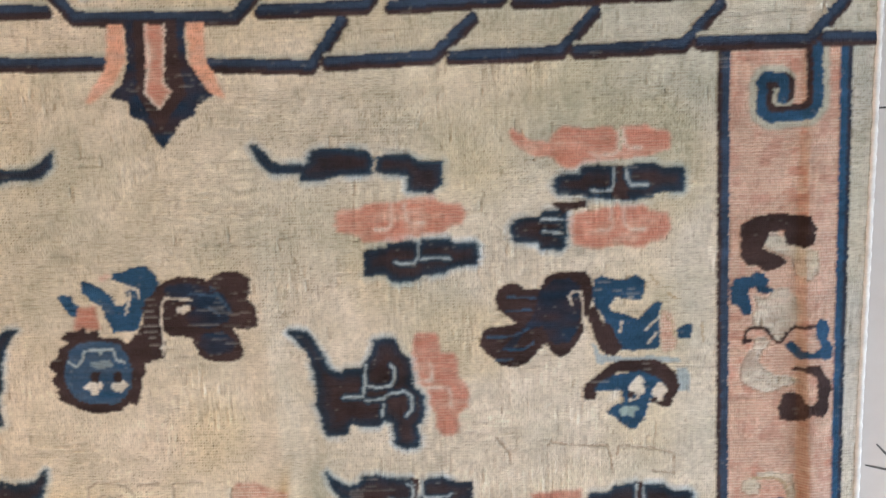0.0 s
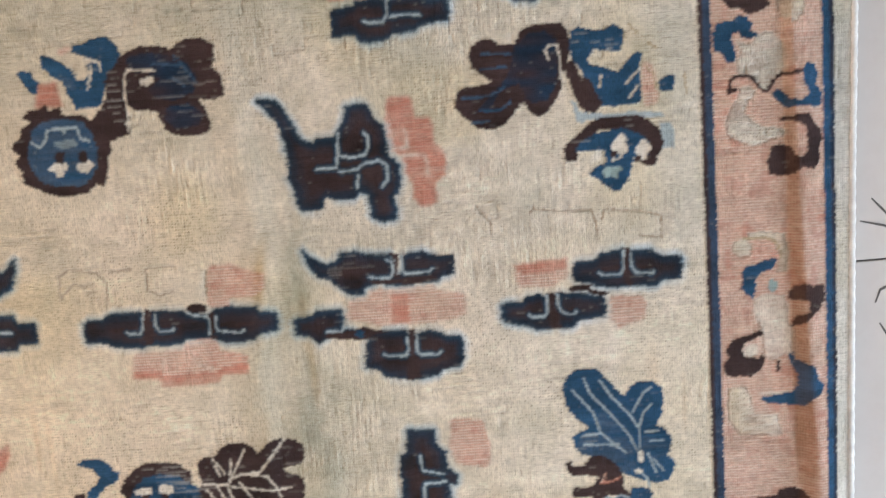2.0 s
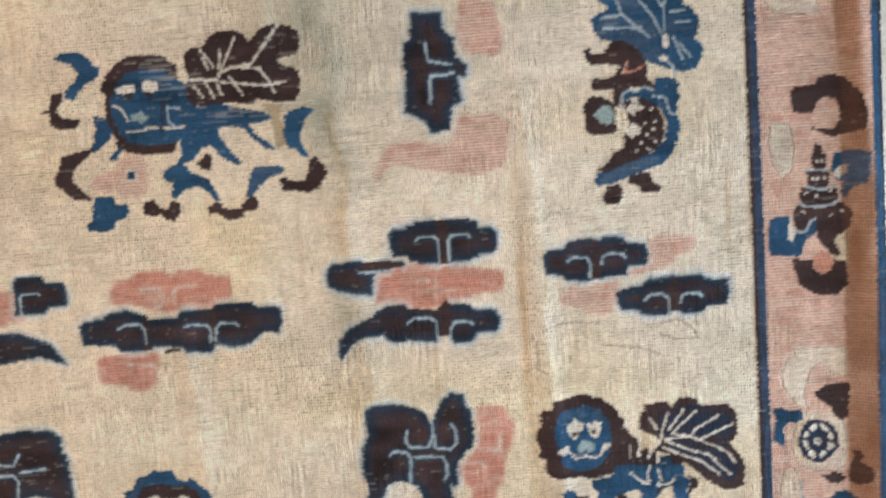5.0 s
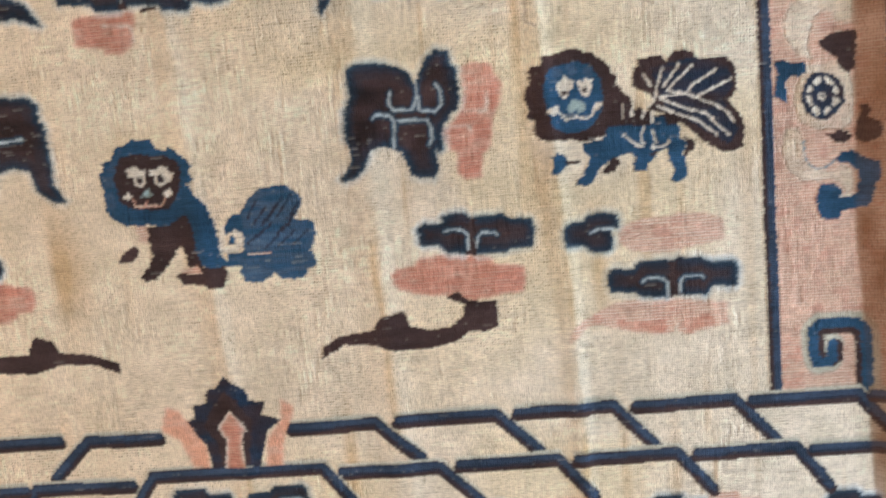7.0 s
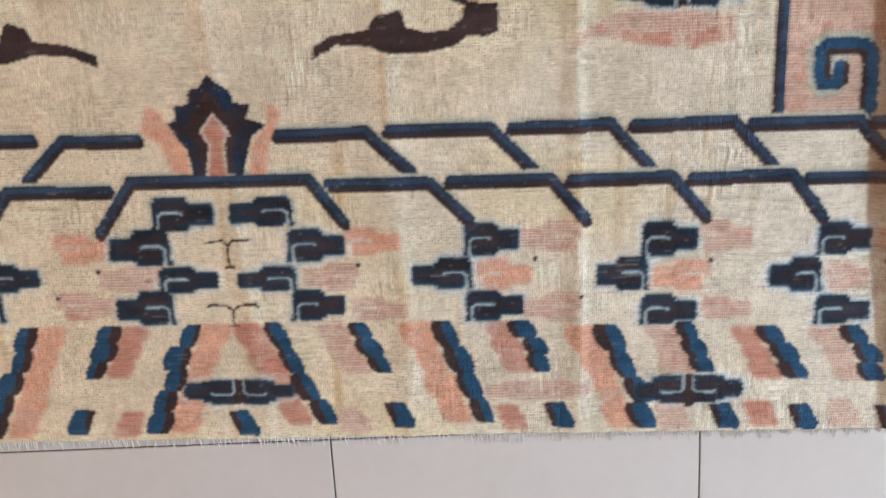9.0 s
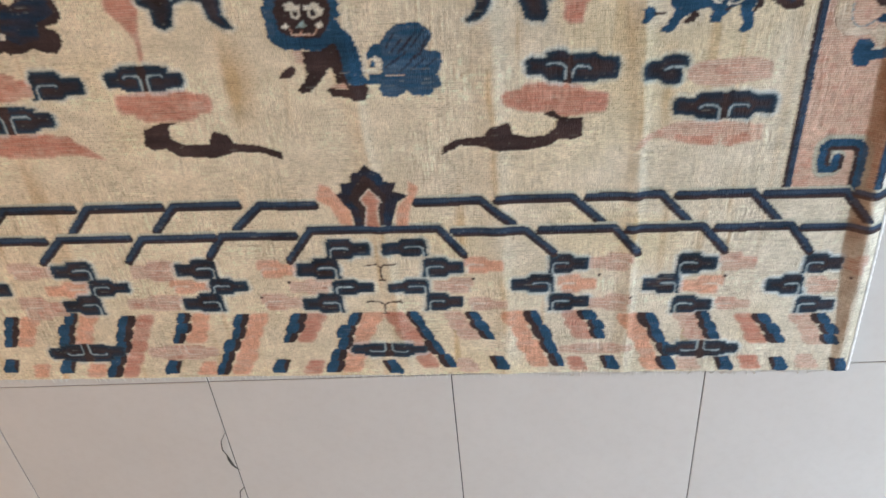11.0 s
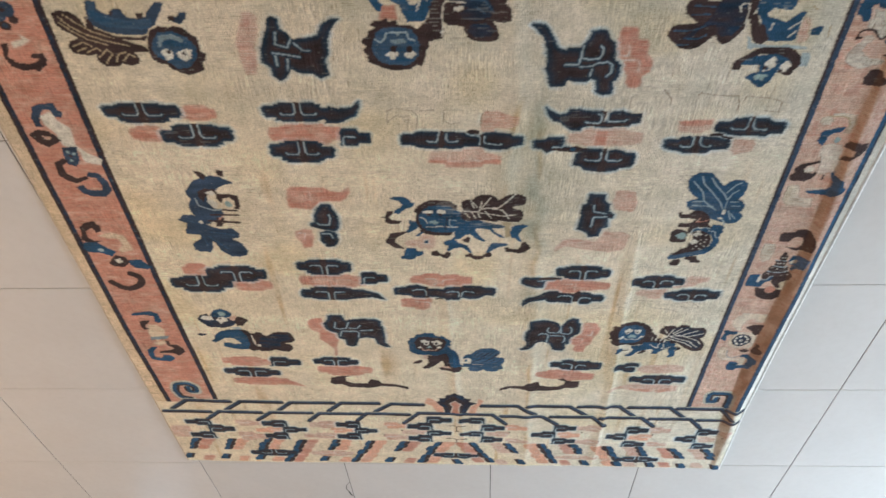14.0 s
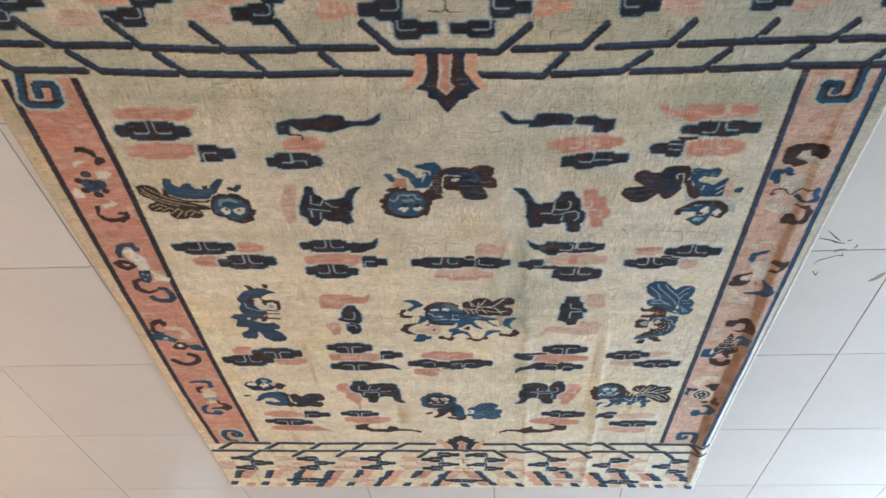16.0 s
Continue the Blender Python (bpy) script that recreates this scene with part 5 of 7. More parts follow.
poly("K", -175,93, -164,101, -136,101, -128,113, -98,118, -69,111, -69,85, -85,80, -79,63, -86,41, -125,38, -131,52, -172,55, -176,74)
line("L", 4.5, -124,78, -107,85, -78,84)
fig("cloud_motif", 890, -1046, "dark brown woven cloud with blue rim and pale scrolls")
poly("K", -96,-7, -86,2, -45,1, -33,14, 7,16, 33,12, 44,17, 88,15, 106,5, 157,1, 160,-29, 156,-47, 108,-46, 97,-62, 53,-60, 42,-52, 19,-62, -33,-56, -43,-48, -92,-45, -95,-25)
poly("B", 26,9, 42,11, 39,-28, 49,-60, 25,-62, 25,-34)
line("L", 4.5, -28,-27, -16,-20, 10,-22, 22,-30, 22,-57)
line("L", 4.5, 45,-54, 46,-36, 54,-23, 87,-22, 93,-28)
fig("cloud_motif", -892, -1029, "stacked dark blue-brown and coral pink woven clouds")
cloud("P", -46,74, 219,79, "plain")
cloud("K", 131,75, 140,78, "onel")
cloud("K", -35,-17, 257,79, "dn")
cloud("P", -8,-94, 262,73, "plain")
poly("P", 96,-71, 154,-102, 198,-144, 131,-126, 63,-126)
fig("cloud_motif", -451, -1034, "stacked dark blue-brown and coral pink woven clouds")
cloud("K", -80,92, 201,68, "dn")
cloud("P", -46,14, 250,86, "plain")
poly("B", 235,-153, 234,-129, 178,-108, 113,-99, 101,-74, 62,-62, 47,-100, -19,-99, -52,-79, -50,-45, -23,-33, -69,-33, -117,-52, -128,-98, -106,-113, -71,-109, -43,-134, 56,-141, 109,-127, 175,-128)

# border figures along the sides
fig("border_motif", 1216, 842, "worn scrolling vine figure in brown, blue and ivory")
poly("C", -48,153, -30,171, -5,159, -1,144, 29,139, 55,130, 61,88, 40,72, 19,86, 8,117, -19,129, -40,135)
poly("C", -66,48, -40,36, -24,56, 3,60, 25,33, 28,-10, 15,-25, -12,-53, -34,-33, -61,-19, -66,6, -56,27)
poly("C", -61,-42, -39,-40, -28,-55, -44,-70, -50,-92, -33,-109, -17,-120, 10,-122, 32,-128, 27,-141, 0,-146, -33,-158, -66,-145, -82,-133, -88,-106, -77,-79, -66,-64)
poly("B", -95,185, -65,202, -19,207, 37,200, 52,176, 46,145, 29,137, -4,145, -9,161, -8,172, -33,171, -44,152, -49,138, -39,132, -21,127, 2,110, -23,95, -45,92, -59,103, -77,104, -92,119, -95,136, -92,157)
poly("U", -111,61, -104,80, -72,83, -61,92, -45,89, -34,73, -40,63, -24,56, -34,46, -56,50, -61,61, -72,59, -74,43, -66,22, -69,4, -88,7, -93,23, -109,29)
line("B", 6.7, -82,-49, -77,-26, -66,-21, -39,-22, -28,-39, -12,-57, 4,-38, 15,-22, 52,-20)
line("B", 9.0, -83,-51, -69,-46)
poly("U", -1,-62, 9,-49, 26,-58, 31,-69, 53,-73, 69,-60, 58,-43, 54,-17, 63,-4, 79,-7, 87,-29, 81,-45, 93,-61, 93,-83, 80,-90, 64,-85, 42,-86, 26,-87, 15,-76)
poly("B", 12,-106, 37,-102, 69,-98, 77,-115, 94,-132, 95,-148, 89,-170, 90,-192, 77,-208, 55,-201, 44,-212, 28,-218, -5,-214, -9,-187, 0,-160, 16,-155, 38,-162, 41,-178, 54,-182, 65,-169, 63,-141, 64,-125, 48,-115, 15,-110)
fig("border_motif", 1219, 332, "worn scrolling vine figure in brown, blue and ivory")
poly("C", -93,-132, -56,-129, -46,-152, -41,-190, 7,-194, 18,-239, -69,-232, -95,-197)
poly("C", -37,50, -21,59, 21,56, 31,29, 31,-3, 41,-25, 49,-73, 36,-77, 20,-68, 4,-80, -18,-73, -22,-41, -24,-11, -37,8, -42,29)
poly("C", -82,157, -76,171, -55,172, -40,158, -46,138, -66,135, -80,146)
poly("C", -50,185, -19,187, 23,179, 33,142, 27,102, 6,101, 12,134, 2,163, -24,172, -50,171)
line("T", 5.6, -58,173, -24,174, 2,168, 12,149, 14,132)
poly("U", -65,104, -56,117, -35,119, -20,128, 6,131, 6,122, -4,109, -25,104, -34,91, -36,65, -42,50, -57,62, -65,73, -60,88)
oval("A", -2,75, 10,13)
poly("B", 26,55, 37,72, 53,79, 74,72, 95,76, 97,44, 84,24, 73,15, 63,3, 36,-12, 31,-8, 42,12, 63,21, 58,37, 37,44, 28,48)
oval("W", 52,37, 13,8)
poly("B", -24,-11, -22,-25, -43,-34, -59,-40, -65,-54, -55,-70, -33,-72, -23,-64, -18,-79, -29,-99, -50,-111, -71,-107, -82,-109, -98,-104, -103,-83, -92,-67, -97,-51, -86,-34, -64,-25, -49,-23)
poly("C", -63,-54, -49,-41, -33,-45, -28,-62, -44,-71, -60,-67)
poly("U", 27,-71, 36,-65, 43,-78, 73,-91, 83,-119, 94,-130, 90,-148, 72,-158, 59,-174, 29,-174, -14,-168, -30,-156, -3,-152, 35,-147, 46,-132, 44,-110, 35,-93)
poly("B", 6,-78, 12,-79, 11,-102, 3,-102)
line("I", 4.5, -29,-148, 29,-147)
fig("border_motif", 1222, -199, "dark pagoda-like figure with blue scrolls on worn pink")
poly("C", -87,98, -48,95, -38,49, -44,3, -67,-13, -83,17, -90,64)
poly("C", 21,-119, 60,-99, 60,-182, -3,-213, 9,-166)
poly("B", -47,141, -42,161, -20,161, 2,165, 8,176, 35,180, 57,172, 65,155, 78,143, 84,120, 89,96, 84,72, 56,68, 34,61, 12,68, 7,78, 34,78, 45,94, 43,123, 35,135, 13,136, 2,126, -4,109, -42,112)
line("B", 5.6, -7,79, 18,77)
poly("B", 1,52, 12,45, 14,31, -5,30, -5,44)
poly("B", -8,33, 19,31, 19,2, -9,4)
poly("B", -19,4, 22,1, 24,-31, 11,-39, -17,-33)
poly("B", -28,-31, -20,-28, 11,-39, 39,-36, 41,-56, 21,-71, -29,-65, -34,-47)
poly("B", -34,-62, 27,-69, 49,-63, 63,-81, 62,-111, 43,-127, 32,-138, 43,-163, 43,-171, 26,-165, -2,-130, -4,-106, -12,-99, -22,-116, -37,-115, -48,-91, -46,-77)
line("L", 4.5, -19,2, 22,-1)
line("L", 4.5, -20,-30, 11,-39, 35,-32)
line("L", 4.5, -32,-62, -23,-69, 27,-70, 44,-60)
oval("I", 1,16, 3,3)
oval("I", 10,16, 3,3)
oval("I", -7,-16, 3,3)
oval("I", 2,-17, 3,3)
oval("I", 14,-15, 3,3)
oval("I", -20,-42, 3,3)
oval("I", -1,-49, 3,3)
oval("I", 27,-41, 3,3)
oval("I", -27,-78, 3,3)
oval("I", 27,-88, 3,3)
oval("I", 49,-81, 3,3)
poly("U", 28,9, 34,32, 56,34, 78,34, 94,27, 91,4, 86,-30, 66,-35, 53,-57, 44,-45, 53,-22, 39,-21, 28,-12)
poly("I", 31,-12, 36,-1, 50,10, 58,7, 55,-7, 42,-18)
poly("U", -91,-87, -51,-84, -46,-114, -35,-121, -18,-116, -10,-93, -1,-100, -4,-123, -22,-134, -30,-161, -41,-165, -92,-159, -94,-129)
poly("I", -51,-78, -46,-97, -41,-121, -47,-136, -55,-128, -54,-102)
line("L", 4.5, -41,-115, -22,-120, -15,-99, -3,-92)
fig("border_motif", 1212, -756, "ivory and dark wheel rosette with blue scrolls")
poly("B", -39,388, 63,379, 69,332, 46,311, 5,315, -25,335, -35,367)
oval("P", 20,377, 20,22)
poly("C", -38,211, 60,209, 60,151, 24,170, -8,140, -30,110, -50,133)
poly("B", -3,119, 54,135, 70,129, 64,60, 48,67, 33,84, 7,102)
poly("C", -66,158, -50,192, -8,206, 64,207, 63,146, 32,154, 22,175, 1,167, -15,143, -20,112, -10,85, -36,93, -52,115, -62,131)
poly("W", -13,132, -9,158, 3,170, 22,172, 32,153, 21,134, 6,120)
poly("C", -43,41, -26,76, 31,78, 57,53, 67,16, 61,-37, 45,-49, -13,-45, -39,-28, -49,10)
poly("B", 3,118, 16,128, 37,133, 68,133, 65,84, 60,63, 55,53, 41,65, 31,78, 41,86, 26,92, 16,107)
poly("U", -84,86, -68,90, -52,82, -26,83, -23,65, -37,56, -53,58, -64,48, -59,21, -59,7, -85,23, -82,50, -77,65)
poly("N", -7,61, 16,59, 36,45, 46,23, 45,2, 30,-18, 15,-28, -7,-27, -25,-12, -35,11, -32,35, -22,52)
poly("I", -5,52, 14,51, 28,39, 36,21, 35,2, 23,-11, 11,-19, -5,-19, -17,-6, -25,12, -24,31, -14,44)
line("N", 7.8, 6,56, 4,-25)
line("N", 6.7, -31,23, 40,13)
line("N", 5.6, -20,44, 28,-12)
line("N", 5.6, 31,39, -18,-6)
oval("N", 5,17, 21,25)
poly("I", -3,11, 1,23, 12,19, 9,7)
oval("N", 5,16, 3,3)
poly("B", 11,-57, 24,-55, 34,-49, 50,-54, 60,-64, 45,-76, 29,-74, 20,-66)
poly("B", 72,-6, 84,-4, 89,-18, 85,-28, 103,-40, 106,-62, 97,-72, 81,-78, 63,-69, 66,-37, 74,-22)
poly("C", -66,-42, -39,-39, -32,-72, -25,-105, -4,-123, 23,-130, 39,-116, 60,-128, 61,-161, 49,-176, 38,-153, 17,-141, -4,-145, -36,-142, -62,-118, -72,-85)
line("H", 4.5, -32,-66, -30,-99, -14,-120, 7,-122, 28,-106)
poly("U", 28,-104, 39,-92, 60,-90, 81,-106, 102,-115, 104,-142, 96,-158, 91,-185, 80,-201, 54,-202, 37,-208, 34,-222, 0,-219, -10,-199, -10,-171, 1,-150, 28,-153, 38,-164, 38,-177, 64,-177, 70,-151, 68,-129, 49,-114, 33,-113)
line("I", 4.5, 36,-177, 59,-176)
fig("corner_scroll_motif", 1206, 1305, "navy meander scroll at the border end")
scroll(46,56, 51,-61, -44,-67, -46,-1, -3,-2, -4,-30)
fig("corner_scroll_motif", 1239, -1244, "navy meander scroll at the border end")
scroll(48,-73, 48,36, 29,55, -44,55, -41,-12, -8,-11, -5,13)
fig("border_motif", -1269, 892, "dark hooks round a blue flower on coral")
poly("I", -31,111, 24,117, -12,97, -41,77)
poly("I", 28,59, 71,64, 84,45, 54,19, 25,19)
poly("I", -79,-24, -55,-45, -57,-82, -96,-83, -97,-56)
poly("I", 17,-65, 24,-92, 50,-113, 22,-130, -12,-142, -12,-120, 26,-108)
poly("B", 3,182, 34,182, 64,159, 63,136, 87,127, 86,108, 52,88, 42,103, 55,127, 39,145, 17,159, -9,154)
oval("B", -9,46, 20,17)
oval("B", -48,12, 16,14)
oval("B", -42,-39, 18,16)
oval("B", -3,-63, 18,16)
oval("B", 30,-43, 15,13)
oval("D", -9,46, 9,8)
oval("D", -3,-63, 9,8)
oval("D", -17,-3, 28,26)
oval("D", 19,-7, 28,26)
oval("D", -10,-28, 23,21)
oval("B", -7,8, 7,7)
oval("B", 11,-10, 7,7)
oval("U", -22,-9, 9,9)
poly("B", -45,-126, -22,-122, -28,-148, -41,-170, -23,-193, 10,-198, 40,-189, 53,-177, 27,-175, 32,-161, 68,-157, 75,-180, 61,-203, 30,-227, 20,-219, -17,-222, -46,-205, -52,-176)
fig("border_motif", -1294, 340, "worn scrolling vine figure in brown, blue and ivory")
poly("I", -13,150, 27,171, 36,132, 67,99, 56,24, 84,-11, 124,-39, 110,-68, 60,-54, 57,-4, 13,23, 8,78, -13,111)
poly("D", -22,189, 6,202, 52,203, 52,177, 66,165, 55,145, 32,147, 29,177, 6,177, -13,150, -25,117, -16,104, -43,106, -44,143)
poly("B", -81,69, -48,93, -12,88, 8,64, 15,44, -9,29, -38,15, -65,35)
poly("W", -39,66, -10,61, -22,47, -35,50)
poly("D", 5,16, 54,17, 45,-47, 24,-74, -2,-63, -2,-20)
oval("A", 18,-5, 6,6)
oval("A", 35,-15, 6,6)
oval("A", 17,-45, 6,6)
oval("B", 21,-25, 6,6)
poly("B", -46,-57, -7,-34, 6,-48, -24,-71, -22,-108, 5,-130, 44,-118, 44,-133, -3,-156, -34,-141, -55,-116)
poly("D", -15,-176, 15,-160, 18,-183, 41,-190, 72,-190, 79,-166, 71,-128, 38,-121, 55,-99, 88,-105, 106,-143, 108,-189, 77,-221, 31,-222, 0,-207)
fig("border_motif", -1310, -205, "worn scrolling vine figure in brown, blue and ivory")
poly("C", -15,110, 41,129, 83,111, 95,56, 96,28, 51,13, 36,27, 65,56, 57,92, 20,96)
poly("B", -63,162, -37,181, -3,194, 14,163, 11,137, -12,128, -18,155, -48,136, -53,101, -34,82, -5,82, -51,62, -81,90, -66,128)
poly("U", -77,73, -27,74, 1,41, 29,19, 3,-10, -29,12, -78,17, -89,40)
oval("L", -27,29, 12,10)
poly("B", -8,-31, 16,-1, 52,-15, 63,-44, 32,-74, -7,-69, -21,-51)
poly("I", 6,-30, 30,-21, 36,-45, 14,-51)
poly("U", 61,-30, 108,-29, 135,-72, 120,-88, 72,-79, 58,-59)
line("B", 30, -50,-169, -3,-220, 67,-187, 76,-135, 43,-115)
fig("border_motif", -1294, -749, "worn scrolling vine figure in brown, blue and ivory")
poly("C", -11,76, 26,76, 50,39, 40,-13, -4,-53, -23,-26, -27,12)
poly("C", -28,-66, 29,-44, 28,-71, -7,-88)
poly("U", -52,161, 29,178, 57,157, 58,101, 41,89, 27,101, 35,138, -1,149, -60,142)
poly("B", -39,101, 13,113, -6,88, -26,63, -15,43, -36,38, -43,68)
poly("H", -26,-19, 21,-13, 62,-7, 42,-34, 1,-39, -30,-45)
poly("B", 29,-44, 45,-52, 45,-79, 74,-78, 94,-105, 99,-133, 62,-170, 40,-147, -20,-148, -19,-134, 40,-120, 55,-106, 32,-87)
poly("U", -69,-121, -39,-94, -17,-99, -45,-135, -51,-177, -26,-191, -5,-162, 23,-167, 39,-190, 10,-219, -33,-211, -70,-200, -76,-163)
fig("corner_scroll_motif", -1276, -1218, "navy meander scroll at the border end")
scroll(-3,-84, -43,-71, -55,-12, -38,46, 11,54, 43,22, 41,-17, 8,-17, 4,15)
fig("corner_scroll_motif", -1281, 1313, "navy meander scroll at the border end")
scroll(-31,73, -70,-46, 43,-51, 58,34, -1,35, -6,-9)

# ghost outlines of worn-away clouds in the cream ground
fig("worn_outline", 0, 0, "faint outline of a worn-away cloud")
line("F", 4.2, -207,469, -203,518, -180,531, -125,520, -109,496, -115,448)
line("F", 4.2, -202,476, -176,501, -151,492)
line("F", 4.2, -27,521, -28,479, -7,467, 20,472)
line("F", 4.2, -23,524, 30,524)
line("F", 4.2, -98,522, -57,523)
line("F", 4.2, 92,509, 88,460)
line("F", 4.2, 742,583, 750,592, 802,584, 861,583, 872,554, 875,523)
line("F", 4.2, 883,561, 887,582, 954,574)
line("F", 4.2, 947,578, 999,562, 1001,520, 957,526)
line("F", 4.2, 638,604, 666,564)
line("F", 4.2, 668,-495, 666,-554, 686,-563)
line("F", 4.2, 683,-474, 728,-462, 793,-467)
line("F", 4.2, 912,-476, 945,-471, 973,-488, 987,-510, 944,-511, 915,-502)
line("F", 4.2, 798,-512, 871,-524, 913,-542)


# end bands: bars of the lattice, rows of small clouds, slanting stripes
BARS_LOW_R = ((130,-1330, 306,-1327, 397,-1412), (351,-1326, 553,-1325, 641,-1412), (597,-1328, 792,-1324, 876,-1416), (837,-1330, 1033,-1325, 1116,-1417), (1068,-1332, 1277,-1331, 1350,-1421), (1304,-1334, 1407,-1333), (225,-1431, 430,-1432, 510,-1512), (470,-1432, 674,-1430, 747,-1516), (713,-1435, 916,-1432, 987,-1515), (955,-1438, 1152,-1433, 1219,-1521), (1186,-1442, 1394,-1442),)
BARS_LOW_L = ((-153,-1333, -308,-1330, -390,-1407), (-368,-1327, -551,-1326, -621,-1407), (-586,-1326, -798,-1325, -868,-1406), (-839,-1325, -1043,-1326, -1131,-1410), (-1094,-1328, -1309,-1322, -1401,-1412), (-225,-1434, -438,-1431, -486,-1501), (-460,-1433, -673,-1435, -730,-1510), (-708,-1430, -913,-1430, -990,-1508), (-960,-1434, -1171,-1429, -1247,-1510), (-1213,-1434, -1447,-1433),)
CROWN_LOW = ((-253,-1521, -179,-1417, 186,-1418, 255,-1511),)
BARS_HIGH_R = ((103,1361, 297,1353, 361,1437), (330,1358, 529,1365, 607,1433), (567,1363, 771,1367, 838,1440), (803,1367, 1006,1374, 1074,1448), (1038,1378, 1241,1377, 1307,1448), (1273,1379, 1371,1378),)
BARS_HIGH_R2 = ((207,1457, 405,1461, 469,1543), (454,1459, 658,1467, 715,1545), (691,1462, 900,1470, 945,1540), (917,1470, 1116,1473, 1173,1537), (1149,1473, 1322,1477),)
BARS_HIGH_L = ((-90,1369, -306,1373, -366,1450), (-331,1374, -540,1374, -600,1455), (-566,1374, -791,1383, -863,1461), (-826,1384, -1050,1398, -1125,1473), (-1101,1401, -1319,1408, -1395,1488), (-201,1468, -427,1473, -475,1569), (-445,1467, -647,1471, -722,1567), (-672,1472, -897,1487, -965,1580), (-932,1494, -1157,1499, -1234,1592), (-1198,1504, -1399,1513),)
CROWN_HIGH = ((-232,1559, -147,1454, 157,1447, 249,1542),)
DARK_R = ((86,-1482, 133,65), (191,-1554, 122,69), (87,-1625, 126,55), (189,-1683, 114,68), (552,-1551, 115,71), (451,-1623, 128,66), (557,-1693, 123,67), (914,-1559, 117,71), (821,-1630, 108,72), (916,-1709, 119,67), (1264,-1566, 109,71), (1173,-1640, 108,72), (1271,-1717, 115,65),)
CORAL_R = ((307,-1550, 110,60), (221,-1623, 111,55), (316,-1696, 112,49), (675,-1549, 120,59), (576,-1627, 110,66), (679,-1699, 122,61), (1025,-1556, 102,65), (939,-1637, 120,66), (1032,-1710, 98,46), (1352,-1566, 56,65), (1275,-1646, 85,66),)
DARK_L = ((-80,-1484, 131,73), (-174,-1553, 131,76), (-80,-1624, 128,57), (-176,-1684, 127,75), (-537,-1547, 129,74), (-454,-1613, 119,60), (-543,-1674, 127,73), (-912,-1544, 131,71), (-820,-1608, 125,62), (-919,-1675, 126,76), (-1300,-1541, 134,66), (-1197,-1608, 139,78), (-1305,-1679, 132,73),)
CORAL_L = ((-297,-1554, 122,63), (-203,-1619, 125,57), (-301,-1678, 132,62), (-665,-1551, 134,73), (-570,-1611, 128,50), (-688,-1673, 172,60), (-1040,-1543, 140,59), (-945,-1615, 140,60), (-1049,-1685, 145,85), (-1437,-1646, 158,116),)
NAVY_R = ((87,-1720, 190,-1955), (264,-1725, 318,-1837), (441,-1724, 529,-1958), (612,-1728, 660,-1842), (787,-1739, 886,-1975), (955,-1737, 1004,-1850), (1123,-1748, 1190,-1868), (1290,-1752, 1361,-1876),)
NAVY_L = ((-85,-1721, -184,-1970), (-259,-1722, -312,-1839), (-436,-1723, -541,-1974), (-611,-1713, -661,-1836), (-792,-1719, -910,-1978), (-967,-1704, -1029,-1839), (-1157,-1715, -1216,-1841), (-1341,-1716, -1408,-1842),)
DOTS_R = ((349, -1933), (691, -1941), (1042, -1949), (1208, -1953), (1390, -1958))
DOTS_L = ((-348, -1939), (-702, -1937), (-1050, -1928), (-1238, -1921), (-1438, -1923))
FOOT_R = ((5,-1875, 240,56), (964,-1887, 229,64),)
FOOT_L = ((-968,-1869, 253,76),)
BLUSH_R = ((644,-1883, 226,45),)
BLUSH_L = ((-655,-1877, 228,60),)


def stripe(colour, width, v, wave, label):
    x, y, u, w = v
    fig("slanting_stripe", 0, 0, label)
    pen()
    n = max(3, round(abs(w - y) / 55))
    way = 1 if u > x else -1
    j = random.Random(int(abs(x * 3 + y)))
    lumps = [(x + (u - x) * (k + 0.5) / n + j.uniform(-wave, wave), y + (w - y) * (k + 0.5) / n, width / 2 * j.uniform(0.8, 1.2)) for k in range(n)]
    h = abs(w - y) / n * 0.5 + 1
    s = (u - x) / n * 0.5
    for dye, lo, hi in ((colour, -1.0, 1.0),) if colour != "N" else (("B", -1.0, 1.0), ("U", 0.0, 0.98)):
        for cx, cy, hw in lumps:
            a, b = (cx + lo * hw, cx + hi * hw) if way > 0 else (cx - hi * hw, cx - lo * hw)
            if dye == "U":
                a, b = (cx + j.uniform(-0.45, 0.1) * hw, cx + 0.97 * hw) if way > 0 else (cx - 0.97 * hw, cx + j.uniform(-0.1, 0.45) * hw)
            m, w2 = (a + b) / 2, (b - a) / 2
            poly(dye, m - s - 0.74 * w2, cy + h, m - s + 0.82 * w2, cy + h, m - 0.3 * s + 1.12 * w2, cy + 0.35 * h, m + 0.5 * s + 1.12 * w2, cy - 0.45 * h,
                 m + s + 0.8 * w2, cy - h, m + s - 0.78 * w2, cy - h, m + 0.3 * s - 1.12 * w2, cy - 0.35 * h, m - 0.5 * s - 1.1 * w2, cy + 0.45 * h)


def pen():
    PEN.update(sy=SIDE[0], oy=SIDE[1])


